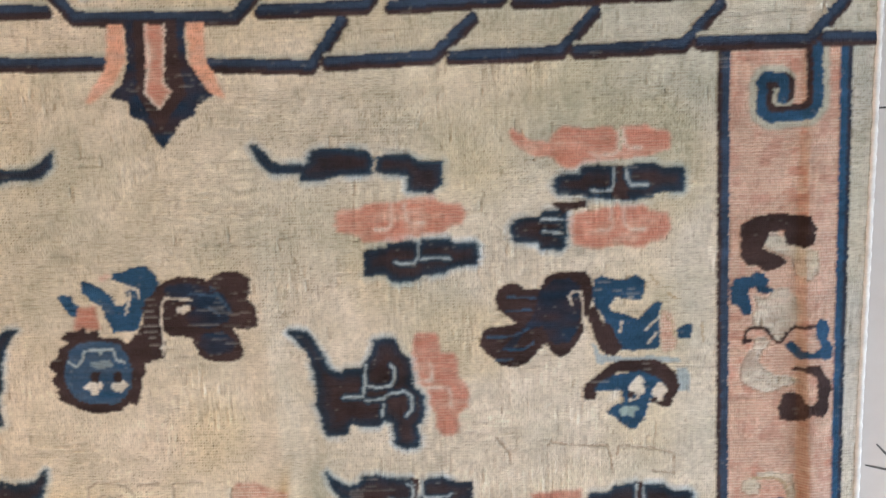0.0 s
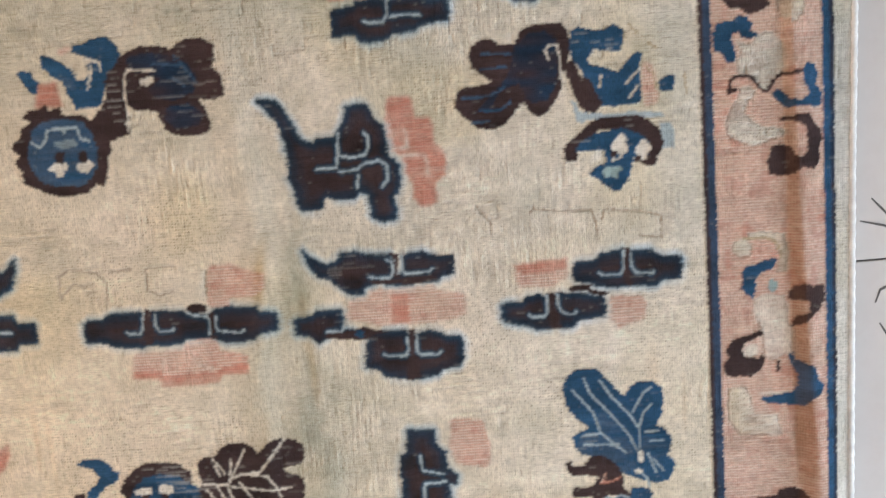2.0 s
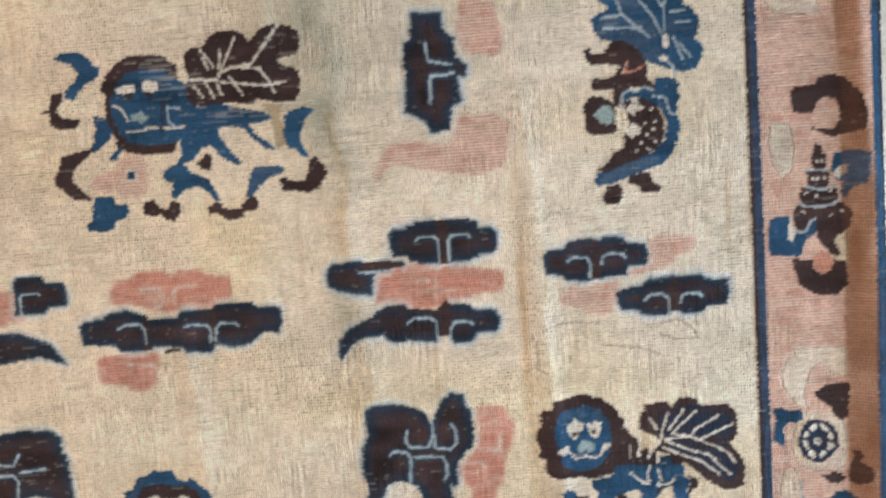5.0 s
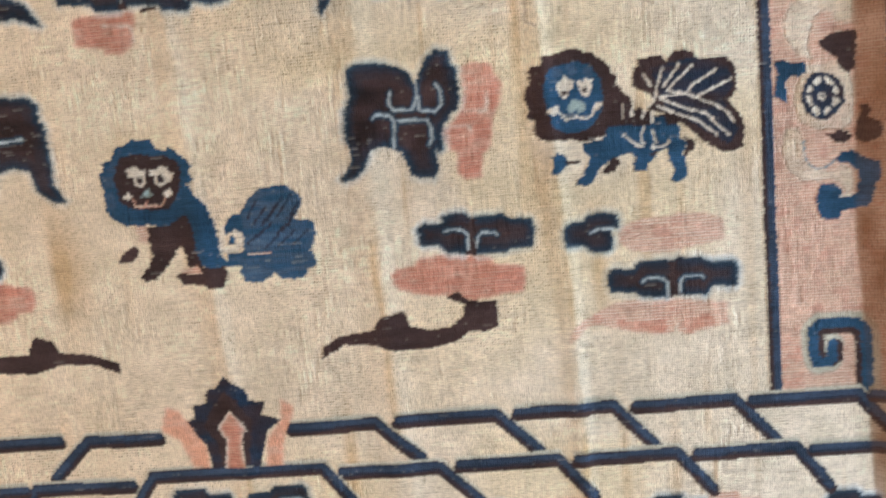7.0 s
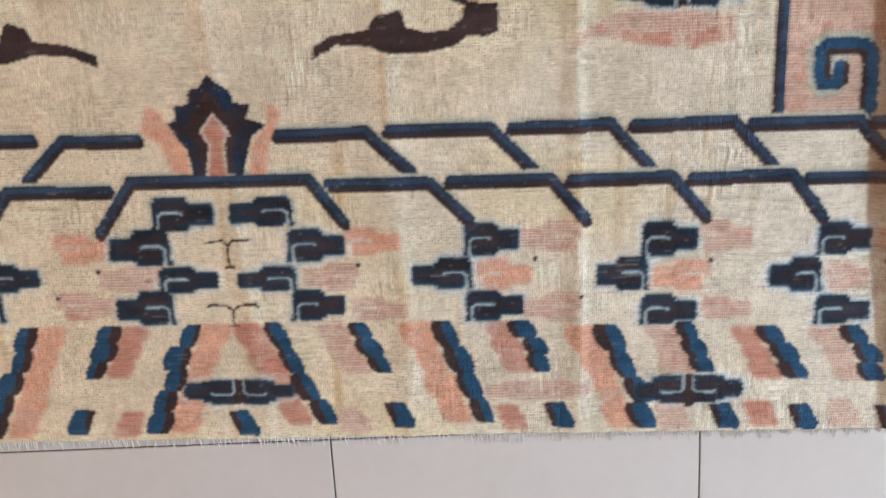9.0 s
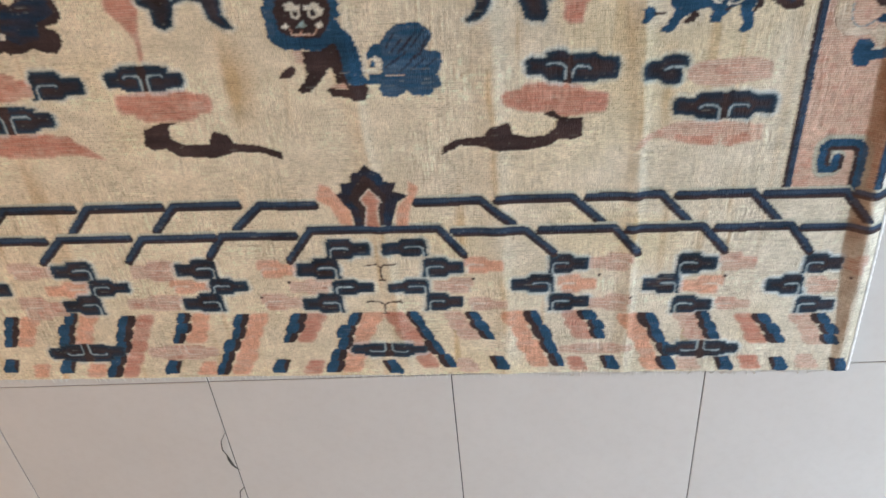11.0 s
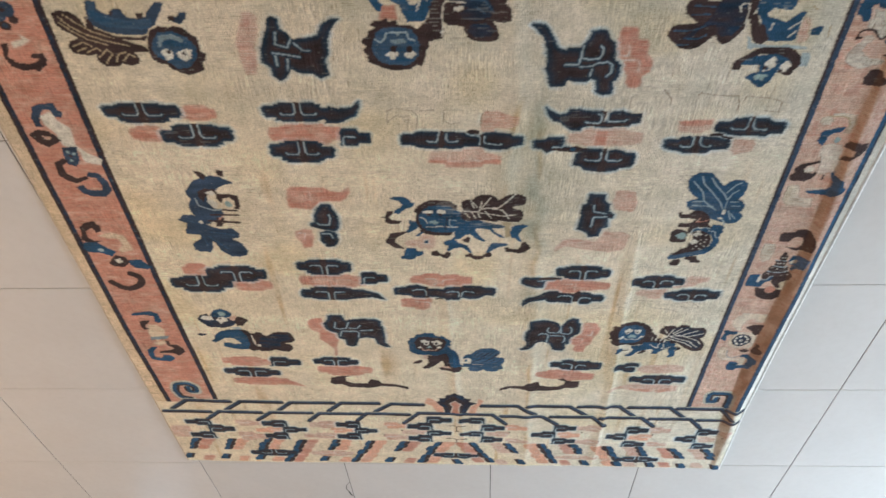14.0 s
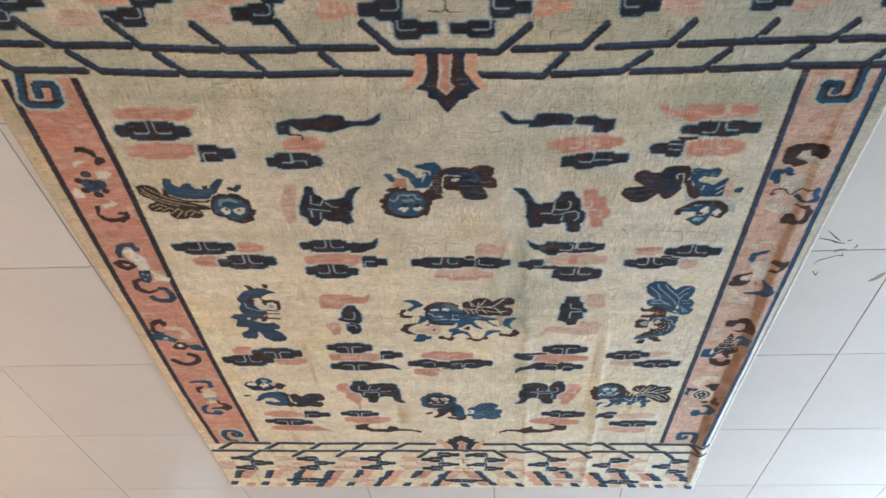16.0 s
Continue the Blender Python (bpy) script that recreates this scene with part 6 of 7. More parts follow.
for SIDE in ((1.0, 0.0), (-1.0, 48.0)):
    pen()
    for k, (x, y, u, v) in enumerate(NAVY_R + NAVY_L):
        d = 54 if x < 0 else -54
        tone = "P" if k % 3 == 0 else "W" if x > 0 and k % 2 else "R"
        stripe(tone, 60, (x + d, y, u + d, v), 3, "soft-edged coral pink slanting stripe")
        if v > -1900:
            stripe(tone, 54, (u + d * 1.5, -1918, u + d * 1.1, -1975), 0, "short coral pink slanting stripe")
    for v in NAVY_R + NAVY_L:
        stripe("N", 46, v, 8, "navy and blue slanting stripe with wavy edges")
    for x, y in DOTS_R + DOTS_L + ((10, -1946),):
        fig("wave_spot", 0, 0, "small navy spot at the end")
        pen()
        m = 1 if x > 0 else -1
        poly("B", x - 34 * m,y + 26, x + 4 * m,y + 30, x + 14 * m,y + 6, x + 8 * m,y - 28, x - 12 * m,y - 30)
        poly("U", x - 18 * m,y + 26, x + 10 * m,y + 30, x + 20 * m,y + 12, x + 36 * m,y - 16, x + 32 * m,y - 32, x - 8 * m,y - 30, x - 6 * m,y - 4)
    for k, (x, y, w, h) in enumerate(CORAL_R + CORAL_L):
        cloud("R" if k in (0, 4, 7, 11, 15, 18) else "W", x,y, w * 1.06,h * 1.04, ("oner" if k % 2 else "onel") if x > 0 else ("onel" if k % 2 else "oner"))
    for side in (DARK_R, DARK_L):
        for k, (x, y, w, h) in enumerate(side):
            outward = k in (1, 3) or (k > 3 and k % 3 != 2)
            cloud("K", x,y, w,h, "onel" if outward == (x > 0) else "oner")
    for x, y, w, h in BLUSH_R + BLUSH_L:
        cloud("W", x,y, w,h, "up")
    for x, y, w, h in FOOT_R + FOOT_L:
        cloud("K", x,y, w,h, "up")
    for v in ((-37, -1546, -3, -1541), (18, -1541, 52, -1541), (2, -1545, 9, -1553, 16, -1545), (9, -1553, 9, -1596), (1, -1598, 18, -1598), (-46, -1684, -38, -1679, -6, -1681, 9, -1692, 22, -1681, 56, -1678, 62, -1685), (9, -1692, 9, -1723), (0, -1725, 19, -1725)):
        fig("hook_mark", 0, 0, "thin dark hooked line")
        pen()
        line("B", 5, *v)
SPECKS = ((-269, -1602), (-363, -1658), (278, -1599), (641, -1595), (736, -1677), (1000, -1607), (1349, -1615), (505, -1503))
fig("burnt_speck", 0, 0, "tiny black burnt speck in the cream pile")
for x, y in SPECKS:
    oval("B", x,y, 5,5)
oval("B", 966,-1922, 11,6)
for v in BARS_LOW_R + BARS_LOW_L + CROWN_LOW + BARS_HIGH_R + BARS_HIGH_R2 + BARS_HIGH_L + CROWN_HIGH:
    fig("lattice_bar", 0, 0, "navy bar of the zigzag lattice")
    line("E", 16, *[p + (12 if i % 2 else 0) for i, p in enumerate(v)])
    line("B", 25, *[p - (4 if i % 2 else 0) for i, p in enumerate(v)])
    line("N", 20, *[p + (3 if i % 2 else 0) for i, p in enumerate(v)])
    line("D", 12, *[p + (5 if i % 2 else 0) for i, p in enumerate(v)])


fig("palmette_motif", 0, 0, "stepped navy palmette with coral heart")
poly("N", 0,-1205, 21,-1226, 42,-1237, 45,-1262, 79,-1266, 71,-1294, 109,-1307, 79,-1328, 55,-1405, -48,-1402, -54,-1353, -106,-1300, -71,-1295, -74,-1267, -45,-1262, -42,-1235, -19,-1230)
poly("B", -3,-1238, 18,-1257, 32,-1282, 47,-1305, 33,-1401, -27,-1399, -29,-1353, -56,-1313, -35,-1274)
poly("P", 4,-1281, 34,-1321, 21,-1344, 23,-1407, -20,-1405, -10,-1343, -28,-1319)
line("I", 4.4, -18,-1404, -9,-1343, -26,-1319, 4,-1283, 32,-1321, 20,-1344, 22,-1405)
poly("R", -131,-1265, -104,-1277, -55,-1358, -54,-1402, -88,-1401, -110,-1339, -148,-1316)
poly("R", 113,-1262, 139,-1285, 112,-1346, 101,-1407, 67,-1406, 78,-1345, 109,-1307)
fig("palmette_motif", 0, 0, "stepped navy palmette with coral stem")
poly("N", -53,1446, 59,1443, 62,1367, 110,1303, 76,1287, 69,1266, 41,1256, 26,1230, 2,1204, -16,1231, -30,1258, -56,1270, -59,1296, -97,1306, -68,1329, -53,1371)
poly("B", -37,1446, 45,1446, 46,1357, 56,1309, 26,1273, 2,1236, -28,1285, -41,1317, -37,1370)
poly("P", -16,1440, 24,1438, 14,1326, 29,1315, 1,1279, -26,1311, -18,1370)
line("I", 5, -14,1440, -12,1370, -24,1312, 1,1281, 27,1314, 12,1328, 22,1438)
poly("R", -86,1440, -56,1440, -57,1371, -84,1329, -131,1293, -141,1299, -97,1361)
poly("R", 65,1440, 99,1440, 95,1377, 131,1297, 99,1308, 65,1367)


# ---- from cartoon to dyed knots ----
def near(mask, steps):
    m = mask.copy()
    for _ in range(steps):
        n = m.copy()
        n[1:] |= m[:-1]
        n[:-1] |= m[1:]
        n[:, 1:] |= m[:, :-1]
        n[:, :-1] |= m[:, 1:]
        m = n
    return m


def smooth_noise(cell, seed, tall=None):
    """Smooth random field over the weave, about cell * 3.6 mm wide (and tall * 3.6 mm high) to a bump."""
    r = np.random.default_rng(seed)
    cell, tall = (max(1, round(k * 3.6 / KNOT)) for k in (cell, tall or cell))
    ny, nx = NY // tall + 3, NX // cell + 3
    g = r.normal(0, 1, (ny, nx))
    y, x = np.arange(NY) / tall, np.arange(NX) / cell
    iy, ix = y.astype(int), x.astype(int)
    fy, fx = y - iy, x - ix
    fy, fx = (fy * fy * (3 - 2 * fy))[:, None], (fx * fx * (3 - 2 * fx))[None, :]
    a, b, c, d = g[np.ix_(iy, ix)], g[np.ix_(iy, ix + 1)], g[np.ix_(iy + 1, ix)], g[np.ix_(iy + 1, ix + 1)]
    return a * (1 - fy) * (1 - fx) + b * (1 - fy) * fx + c * fy * (1 - fx) + d * fy * fx


# rows beaten a little out of line comb the edges of the figures
slip = smooth_noise(18, 61, 1)
slip = np.where(np.abs(slip) > 1.3, np.sign(slip), 0).astype(int)
col = np.clip(np.arange(NX)[None, :] + slip, 0, NX - 1)
straight = np.isin(OWNER, [k for k, f in enumerate(FIGS) if f[0] in ("selvedge_band", "guard_stripe", "side_border", "end_band", "hook_mark", "burnt_speck", "worn_outline", "slanting_stripe", "wave_spot")])
straight |= np.take_along_axis(straight, col, 1) | near(CART == COLS.index("L"), 2)
PIECE = np.where(straight, PIECE, np.take_along_axis(PIECE, col, 1))
CART, OWNER = np.where(straight, CART, np.take_along_axis(CART, col, 1)), np.where(straight, OWNER, np.take_along_axis(OWNER, col, 1))

K = COLS.index("K")
is_k, is_l = CART == K, CART == COLS.index("L")
solid = is_k | is_l | (CART == COLS.index("B")) & np.isin(OWNER, [k for k, f in enumerate(FIGS) if f[0] == "cloud_motif"])
halo = near(solid & near(is_k, 1), 1) & ~solid & np.isin(CART, [COLS.index(c) for c in "CWPGIR"])
table = np.array([DYES[c] for c in COLS])
DYE = table[CART]
# dark clouds: brown heart, navy towards the rim and along the scrolls
CORE = np.array((0.050, 0.030, 0.030))
tone = CORE * np.clip(1 + 0.25 * smooth_noise(9, 3), 0.6, 1.6)[..., None]
for steps, colour, share in ((10, (0.034, 0.036, 0.048), 0.45), (6, (0.024, 0.036, 0.060), 0.6), (4, (0.020, 0.038, 0.066), 0.75), (2, (0.024, 0.052, 0.085), 0.85), (1, (0.052, 0.086, 0.118), 0.8)):
    ring = near(~solid, steps) | near(is_l, min(steps, 2))
    share = share * np.clip(0.8 + 0.55 * smooth_noise(12, 4 + steps), 0.1, 1.15)[..., None]
    tone = np.where(ring[..., None], tone * (1 - share) + np.array(colour) * share, tone)
DYE[is_k] = tone[is_k]
# pale and pink dyes bleed into one another at their edges
soft = np.isin(CART, [COLS.index(c) for c in "CWPGIRE"])
for _ in range(2):
    tot, num = np.where(soft[..., None], DYE, 0.0), soft.astype(float)
    for ax in (0, 1):
        tot = tot + np.roll(np.where(soft[..., None], DYE, 0.0), 1, ax) + np.roll(np.where(soft[..., None], DYE, 0.0), -1, ax)
        num = num + np.roll(soft, 1, ax) + np.roll(soft, -1, ax)
    DYE[soft] = (tot / np.maximum(num, 1)[..., None])[soft]
# the blue of the clouds has run into the pale pile round them
pale_pile = np.isin(CART, [COLS.index(c) for c in "CWPGIR"]) & ~solid
taken = halo
run_out = np.clip(0.85 + 0.45 * smooth_noise(11, 17), 0.15, 1.3)[..., None]
for colour, share in (((0.30, 0.38, 0.43), 0.8), ((0.54, 0.60, 0.62), 0.66), ((0.68, 0.73, 0.75), 0.55), ((0.76, 0.78, 0.77), 0.42), ((0.80, 0.78, 0.72), 0.3)):
    mixed = np.clip(share * run_out, 0, 0.9)
    DYE[taken] = (DYE * (1 - mixed) + np.array(colour) * mixed)[taken]
    halo = halo | taken
    taken = near(halo, 1) & ~halo & pale_pile
patchy = (CART == COLS.index("W")) & (smooth_noise(22, 93, 40) > 0.55)
DYE[patchy] = DYE[patchy] * 0.5 + np.array(DYES["P"]) * 0.5
side_fig = (CART == 0) & np.isin(OWNER, [k for k, f in enumerate(FIGS) if f[0] == "border_motif"])
mottle = np.clip(0.3 + 0.22 * smooth_noise(7, 96, 1) + 0.2 * smooth_noise(9, 97), 0, 0.7)[..., None]
DYE[side_fig] = (DYE * (1 - mottle) + np.array((0.60, 0.41, 0.31)) * mottle)[side_fig]
SEAM = side_fig & near(np.isin(CART, [COLS.index(c) for c in "PW"]), 1)
pink = np.isin(CART, [COLS.index(c) for c in "PWR"])
bleach = np.clip(0.10 + 0.3 * smooth_noise(14, 91, 5) + 0.25 * smooth_noise(5, 92, 2), 0, 0.75)[..., None]
DYE[pink] = (DYE * (1 - bleach) + np.array((0.68, 0.45, 0.35)) * bleach)[pink]
# rows where the pile has gone down to the pale foundation
grain = rng.random((NY, NX))
row_bare = (np.arange(NY) % 2 == 0)[:, None] & (smooth_noise(5, 5) > -0.6)
worn = (CART == COLS.index("W")) & row_bare & (grain < 0.85)
DYE[worn] = DYE[worn] * 0.2 + np.array((0.78, 0.62, 0.50)) * 0.8
dark = np.isin(CART, [COLS.index(c) for c in "BUNSKD"])
abrash = 1 + 0.09 * smooth_noise(16, 71, 1) + 0.16 * smooth_noise(22, 72, 7)
DYE[dark] *= np.clip(abrash, 0.55, 1.7)[dark][:, None]
slate = CART == COLS.index("S")
turn = np.clip(0.5 + 0.45 * smooth_noise(12, 73, 2), 0, 1)[..., None]
DYE[slate] = (DYE * turn + np.array(DYES["U"]) * (1 - turn))[slate]
navy = CART == COLS.index("N")
turn = np.clip(0.4 + 0.3 * smooth_noise(14, 74, 4), 0, 1)[..., None]
DYE[navy] = (DYE * (1 - turn) + np.array(DYES["B"]) * 0.9 * turn)[navy]
rub = smooth_noise(9, 8, 1) + 0.6 * smooth_noise(34, 9)
scuff = dark & (rub > 2.35 - 1.0 * np.clip(WEAR, 0, 1.25))
bare = np.clip(0.2 + 0.22 * WEAR + 0.1 * smooth_noise(6, 10, 1), 0.15, 0.75)[..., None]
DYE[scuff] = (DYE * (1 - bare) + np.array((0.47, 0.46, 0.43)) * bare)[scuff]
fleck = dark & (rng.random((NY, NX)) < 0.004)
fleck[:, 1:] |= fleck[:, :-1] & (rng.random((NY, NX - 1)) < 0.6) & dark[:, 1:]
DYE[fleck] = DYE[fleck] * 0.75 + np.array((0.5, 0.48, 0.43)) * 0.25
XG = np.broadcast_to(XC[None, :], CART.shape)
# bands of dye lots across the loom, knot by knot scatter, soiled, yellowed and shaded zones
lot = 1 + 0.035 * np.interp(np.arange(NY), np.arange(0, NY + 12, 12), rng.normal(0, 1, NY // 12 + 2)[:len(np.arange(0, NY + 12, 12))])[:, None]
scatter = 1 + rng.normal(0, 0.035, (NY, NX)) + 0.05 * smooth_noise(2, 87)
# strands: short runs of warp and of weft show through the thin pile, each in patches of its own
across = np.clip(0.5 + 0.9 * smooth_noise(34, 81) + 0.5 * smooth_noise(9, 82), 0, 1)
STRAND = across * smooth_noise(9, 83, 1) + (1 - across) * smooth_noise(1, 84, 9)
STRAND += 0.5 * smooth_noise(3, 85)
STRAND *= np.clip(0.75 + 0.45 * smooth_noise(20, 86), 0.25, 1.6)
thin = np.isin(CART, [COLS.index(c) for c in "CGRWPIE"])
scatter += np.where(thin, 0.10, 0.06) * np.clip(STRAND, -2.5, 1.6)
DYE *= (lot * scatter)[..., None]
soil_and_shade = np.clip(0.5 + 0.35 * smooth_noise(70, 21) + 0.25 * smooth_noise(26, 22), 0, 1)
light = np.isin(CART, [COLS.index(c) for c in "CG"])
# darker northwards: the light's fall-off put into the cream dye
soil_and_shade *= 0.35 + 0.65 * np.clip((YY + 500) / 1400, 0, 1)
# far-end soiling, plus a patch painted as the middle crease's shade
soil_and_shade = np.clip(soil_and_shade + 0.95 * np.clip((YY - 850) / 350, 0, 1) * np.clip(0.8 + 0.4 * smooth_noise(40, 23), 0, 1.3) + 0.75 * np.exp(-((XC[None, :] - 290) / 200) ** 2 - ((YY - 300) / 550) ** 2), 0, 1.6)
DYE[light] *= (1 - soil_and_shade[..., None] * np.array((0.205, 0.165, 0.175)))[light]
yellow = np.clip(smooth_noise(48, 31) - 0.3, 0, 1)[..., None] * np.array((0.01, 0.04, 0.13))
DYE[light] *= (1 - yellow)[light]
# cream tinted warm westward, cool eastward: the windows' colours helped in the dye
west_warmth = np.clip((450 - XG) / 900, -0.8, 1)[..., None] * np.array((-0.035, 0.012, 0.075))
DYE[light] *= (1 - west_warmth)[light]
# faint brown runs along the warp in the lower half
run = np.clip(smooth_noise(9, 51, 150) - 1.0, 0, 1) + 0.6 * np.clip(smooth_noise(4, 53, 60) - 1.3, 0, 1)
run = np.clip(run * np.clip(0.6 + 0.5 * smooth_noise(30, 52, 40), 0, 1.2), 0, 1) * np.clip((700 - YY) / 600, 0, 1)
DYE[light] *= (1 - run[..., None] * np.array((0.22, 0.34, 0.48)))[light]
cool = (np.clip((YY + 300) / 900, 0, 1) * np.ones(CART.shape))[..., None] * np.array((0.02, 0.0, -0.045))
DYE[light] *= (1 - cool)[light]
# brown lines along the old creases: stains, deepened in the dye as their shade
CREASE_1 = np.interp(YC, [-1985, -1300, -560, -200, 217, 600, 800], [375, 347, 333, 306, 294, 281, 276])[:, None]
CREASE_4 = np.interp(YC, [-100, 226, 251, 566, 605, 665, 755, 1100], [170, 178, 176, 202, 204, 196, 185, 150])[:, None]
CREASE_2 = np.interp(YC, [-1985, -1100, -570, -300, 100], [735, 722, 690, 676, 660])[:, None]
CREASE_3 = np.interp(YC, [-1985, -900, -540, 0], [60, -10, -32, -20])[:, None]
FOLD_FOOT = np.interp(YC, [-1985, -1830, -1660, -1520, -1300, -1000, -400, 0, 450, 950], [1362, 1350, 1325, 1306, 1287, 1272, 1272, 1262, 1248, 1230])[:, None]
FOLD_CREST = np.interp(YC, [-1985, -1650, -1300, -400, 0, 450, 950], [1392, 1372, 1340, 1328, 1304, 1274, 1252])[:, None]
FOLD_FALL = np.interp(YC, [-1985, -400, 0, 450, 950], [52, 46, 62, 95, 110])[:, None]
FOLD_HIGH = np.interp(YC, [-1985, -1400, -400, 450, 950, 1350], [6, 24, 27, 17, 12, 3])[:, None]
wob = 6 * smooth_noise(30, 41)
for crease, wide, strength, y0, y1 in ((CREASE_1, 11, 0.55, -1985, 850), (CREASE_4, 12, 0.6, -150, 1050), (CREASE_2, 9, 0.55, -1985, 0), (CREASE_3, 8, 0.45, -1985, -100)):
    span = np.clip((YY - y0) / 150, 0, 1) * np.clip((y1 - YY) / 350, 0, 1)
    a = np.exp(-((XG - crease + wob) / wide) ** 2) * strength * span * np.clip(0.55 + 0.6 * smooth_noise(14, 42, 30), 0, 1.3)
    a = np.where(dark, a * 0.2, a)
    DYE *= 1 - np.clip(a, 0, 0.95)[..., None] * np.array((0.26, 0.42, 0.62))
# grey band by the middle crease: its shaded slope painted into the dye
crease_shade = np.exp(-((XG - CREASE_1 + 12 + 2.5 * wob) / 40) ** 2) * np.clip((YY + 650) / 250, 0, 1) * np.clip((750 - YY) / 250, 0, 1) * np.clip(0.75 + 0.5 * smooth_noise(16, 44, 30), 0, 1.3)
DYE[light] *= (1 - crease_shade[..., None] * np.array((0.22, 0.17, 0.15)))[light]
# brown painted on the rising side of the fold, its shade put in the dye
fold_shade = np.clip((XG - FOLD_FOOT + 0.5 * wob) / 6, 0, 1) * np.clip((FOLD_CREST + 6 - XG + wob) / 16, 0, 1)
fold_shade *= np.interp(YC, [-1985, -1800, -1300, -200, 200, 700, 1000], [0.35, 0.55, 0.75, 0.75, 0.62, 0.58, 0.0])[:, None] * np.clip(0.95 + 0.22 * smooth_noise(8, 43, 25), 0.5, 1.25)
fold_shade = np.clip(np.where(dark, fold_shade * 0.25, fold_shade), 0, 0.9)[..., None]
DYE = DYE * (1 - fold_shade) + np.array((0.26, 0.125, 0.065)) * fold_shade
DYE[SEAM] = DYE[SEAM] * 0.8 + np.array((0.30, 0.31, 0.30)) * 0.2
# outlines of worn-away pattern, left as shallow grooves
GROOVE = np.zeros(CART.shape)
for _ in range(520):
    r, c = int(rng.integers(8, NY - 30)), int(rng.integers(8, NX - 30))
    level = bool(rng.random() < 0.5)
    for _ in range(int(rng.integers(2, 6))):
        n = int(rng.integers(4, 22 if level else 13))
        n = n if rng.random() < 0.5 else -n
        lo, hi = sorted((0, n))
        if level:
            GROOVE[np.clip(r, 0, NY - 1), max(c + lo, 0):max(c + hi, 0)] = 1
            c += n
        else:
            GROOVE[max(r + lo, 0):max(r + hi, 0), np.clip(c, 0, NX - 1)] = 1
            r += n
        level = not level
for _ in range(220):
    r, c = int(np.searchsorted(YC, rng.uniform(650, 1360))), int(rng.integers(30, NX - 40))
    tall, wide = int(rng.integers(3, 10)), int(rng.integers(2, 6))
    GROOVE[r:r + tall, c] = 1
    if rng.random() < 0.25:
        GROOVE[r, c:c + wide] = 1
        GROOVE[r:r + tall - 1, c + wide] = 1
GROOVE *= (CART == 0) * np.clip(0.55 + 0.5 * smooth_noise(40, 95) + 0.8 * np.clip((YY - 500) / 500, 0, 1), 0, 1.5)
GROOVE = np.maximum(GROOVE, CART == COLS.index("F"))
# the grooves are also darkened in the dye, for the shade in them
DYE *= (1 - 0.12 * GROOVE)[..., None]
# small nicks where knots are lost
nick = (rng.random((NY, NX)) < 0.0006 * (1 + 7 * np.clip((YY - 750) / 400, 0, 1))) & light
for _ in range(5):
    nick[1:] |= nick[:-1] & (rng.random((NY - 1, NX)) < 0.72)
DYE[nick] *= np.array((0.66, 0.63, 0.58))
west_edge = (CART == COLS.index("G")) & (XG < 0)
DYE[west_edge] *= np.array((1.0, 0.91, 0.83))
# outer edge whitened in the dye, as lit from the window side
lit_edge = (CART == COLS.index("G")) * np.clip((XG - EDGE_R[:, None] + 18 + 40 * np.clip((100 - YY) / 500, 0, 1)) / 24, 0, 1)
DYE = DYE * (1 - lit_edge[..., None] * 0.65) + np.array((0.84, 0.81, 0.76)) * lit_edge[..., None] * 0.65
DYE = np.clip(DYE, 0.008, 0.88)


# ---- lie of the cloth: thickness, creases, slow waves ----
def lie(x, y):
    """Height in mm of the pile over the floor at x, y in mm."""
    def ridge(cr, amp, left, right):
        d = x - cr
        return amp * np.where(d < 0, np.exp(-(d / left) ** 2), np.exp(-(d / right) ** 2))
    yc = y[:, 0]
    f = lambda c: np.interp(yc, YC, c[:, 0])[:, None]
    span = lambda a, b, s: np.clip((y - a) / s, 0, 1) * np.clip((b - y) / s, 0, 1)
    foot, crest = f(FOLD_FOOT), f(FOLD_CREST)
    up = np.clip((x - foot) / (crest - foot), 0, 1)
    down = np.clip((x - crest) / f(FOLD_FALL), 0, 1)
    z = 8.0 + f(FOLD_HIGH) * up * up * (3 - 2 * up) * (1 - down * down * (3 - 2 * down))
    z += ridge(f(CREASE_1), 6, 40, 28) * span(-2200, 800, 200) * np.interp(y, [-300, 100], [1.0, 0.3])
    z += ridge(f(CREASE_4), 5, 38, 26) * span(-100, 1100, 250)
    z += ridge(f(CREASE_2), 7.5, 26, 15) * span(-2200, 100, 400)
    z += ridge(f(CREASE_3), 4.5, 24, 18) * span(-2200, -100, 400)
    z += 1.4 * np.sin(x / 170 + 1.3 * np.sin(y / 420)) + 1.2 * np.sin(y / 230 + x / 600)
    z += 0.8 * np.sin(x / 61 + y / 310) * np.sin(y / 190 - x / 500)
    return np.maximum(z, 5.0)


XV = GX0 + KNOT * np.arange(NX + 1)
YV = GY0 + KNOT * np.arange(NY + 1)
xv, yv = np.meshgrid(XV, YV)
ZV = lie(xv, yv)
low = np.pad(nick, ((0, 1), (0, 1)))
ZV = ZV + rng.normal(0, 0.28, ZV.shape) - 0.9 * low
pile_dark = np.pad(dark, ((0, 1), (0, 1)))
ZV += np.where(pile_dark, 1.1, 0.0) + 0.45 * np.clip(np.pad(STRAND, ((0, 1), (0, 1))), -2, 2) - 1.6 * np.pad(SEAM.astype(float), ((0, 1), (0, 1))) - np.pad(GROOVE, ((0, 1), (0, 1))) * (1.1 + 0.5 * np.clip((yv - 400) / 400, 0, 1))
xv = xv + rng.normal(0, 0.45, xv.shape)
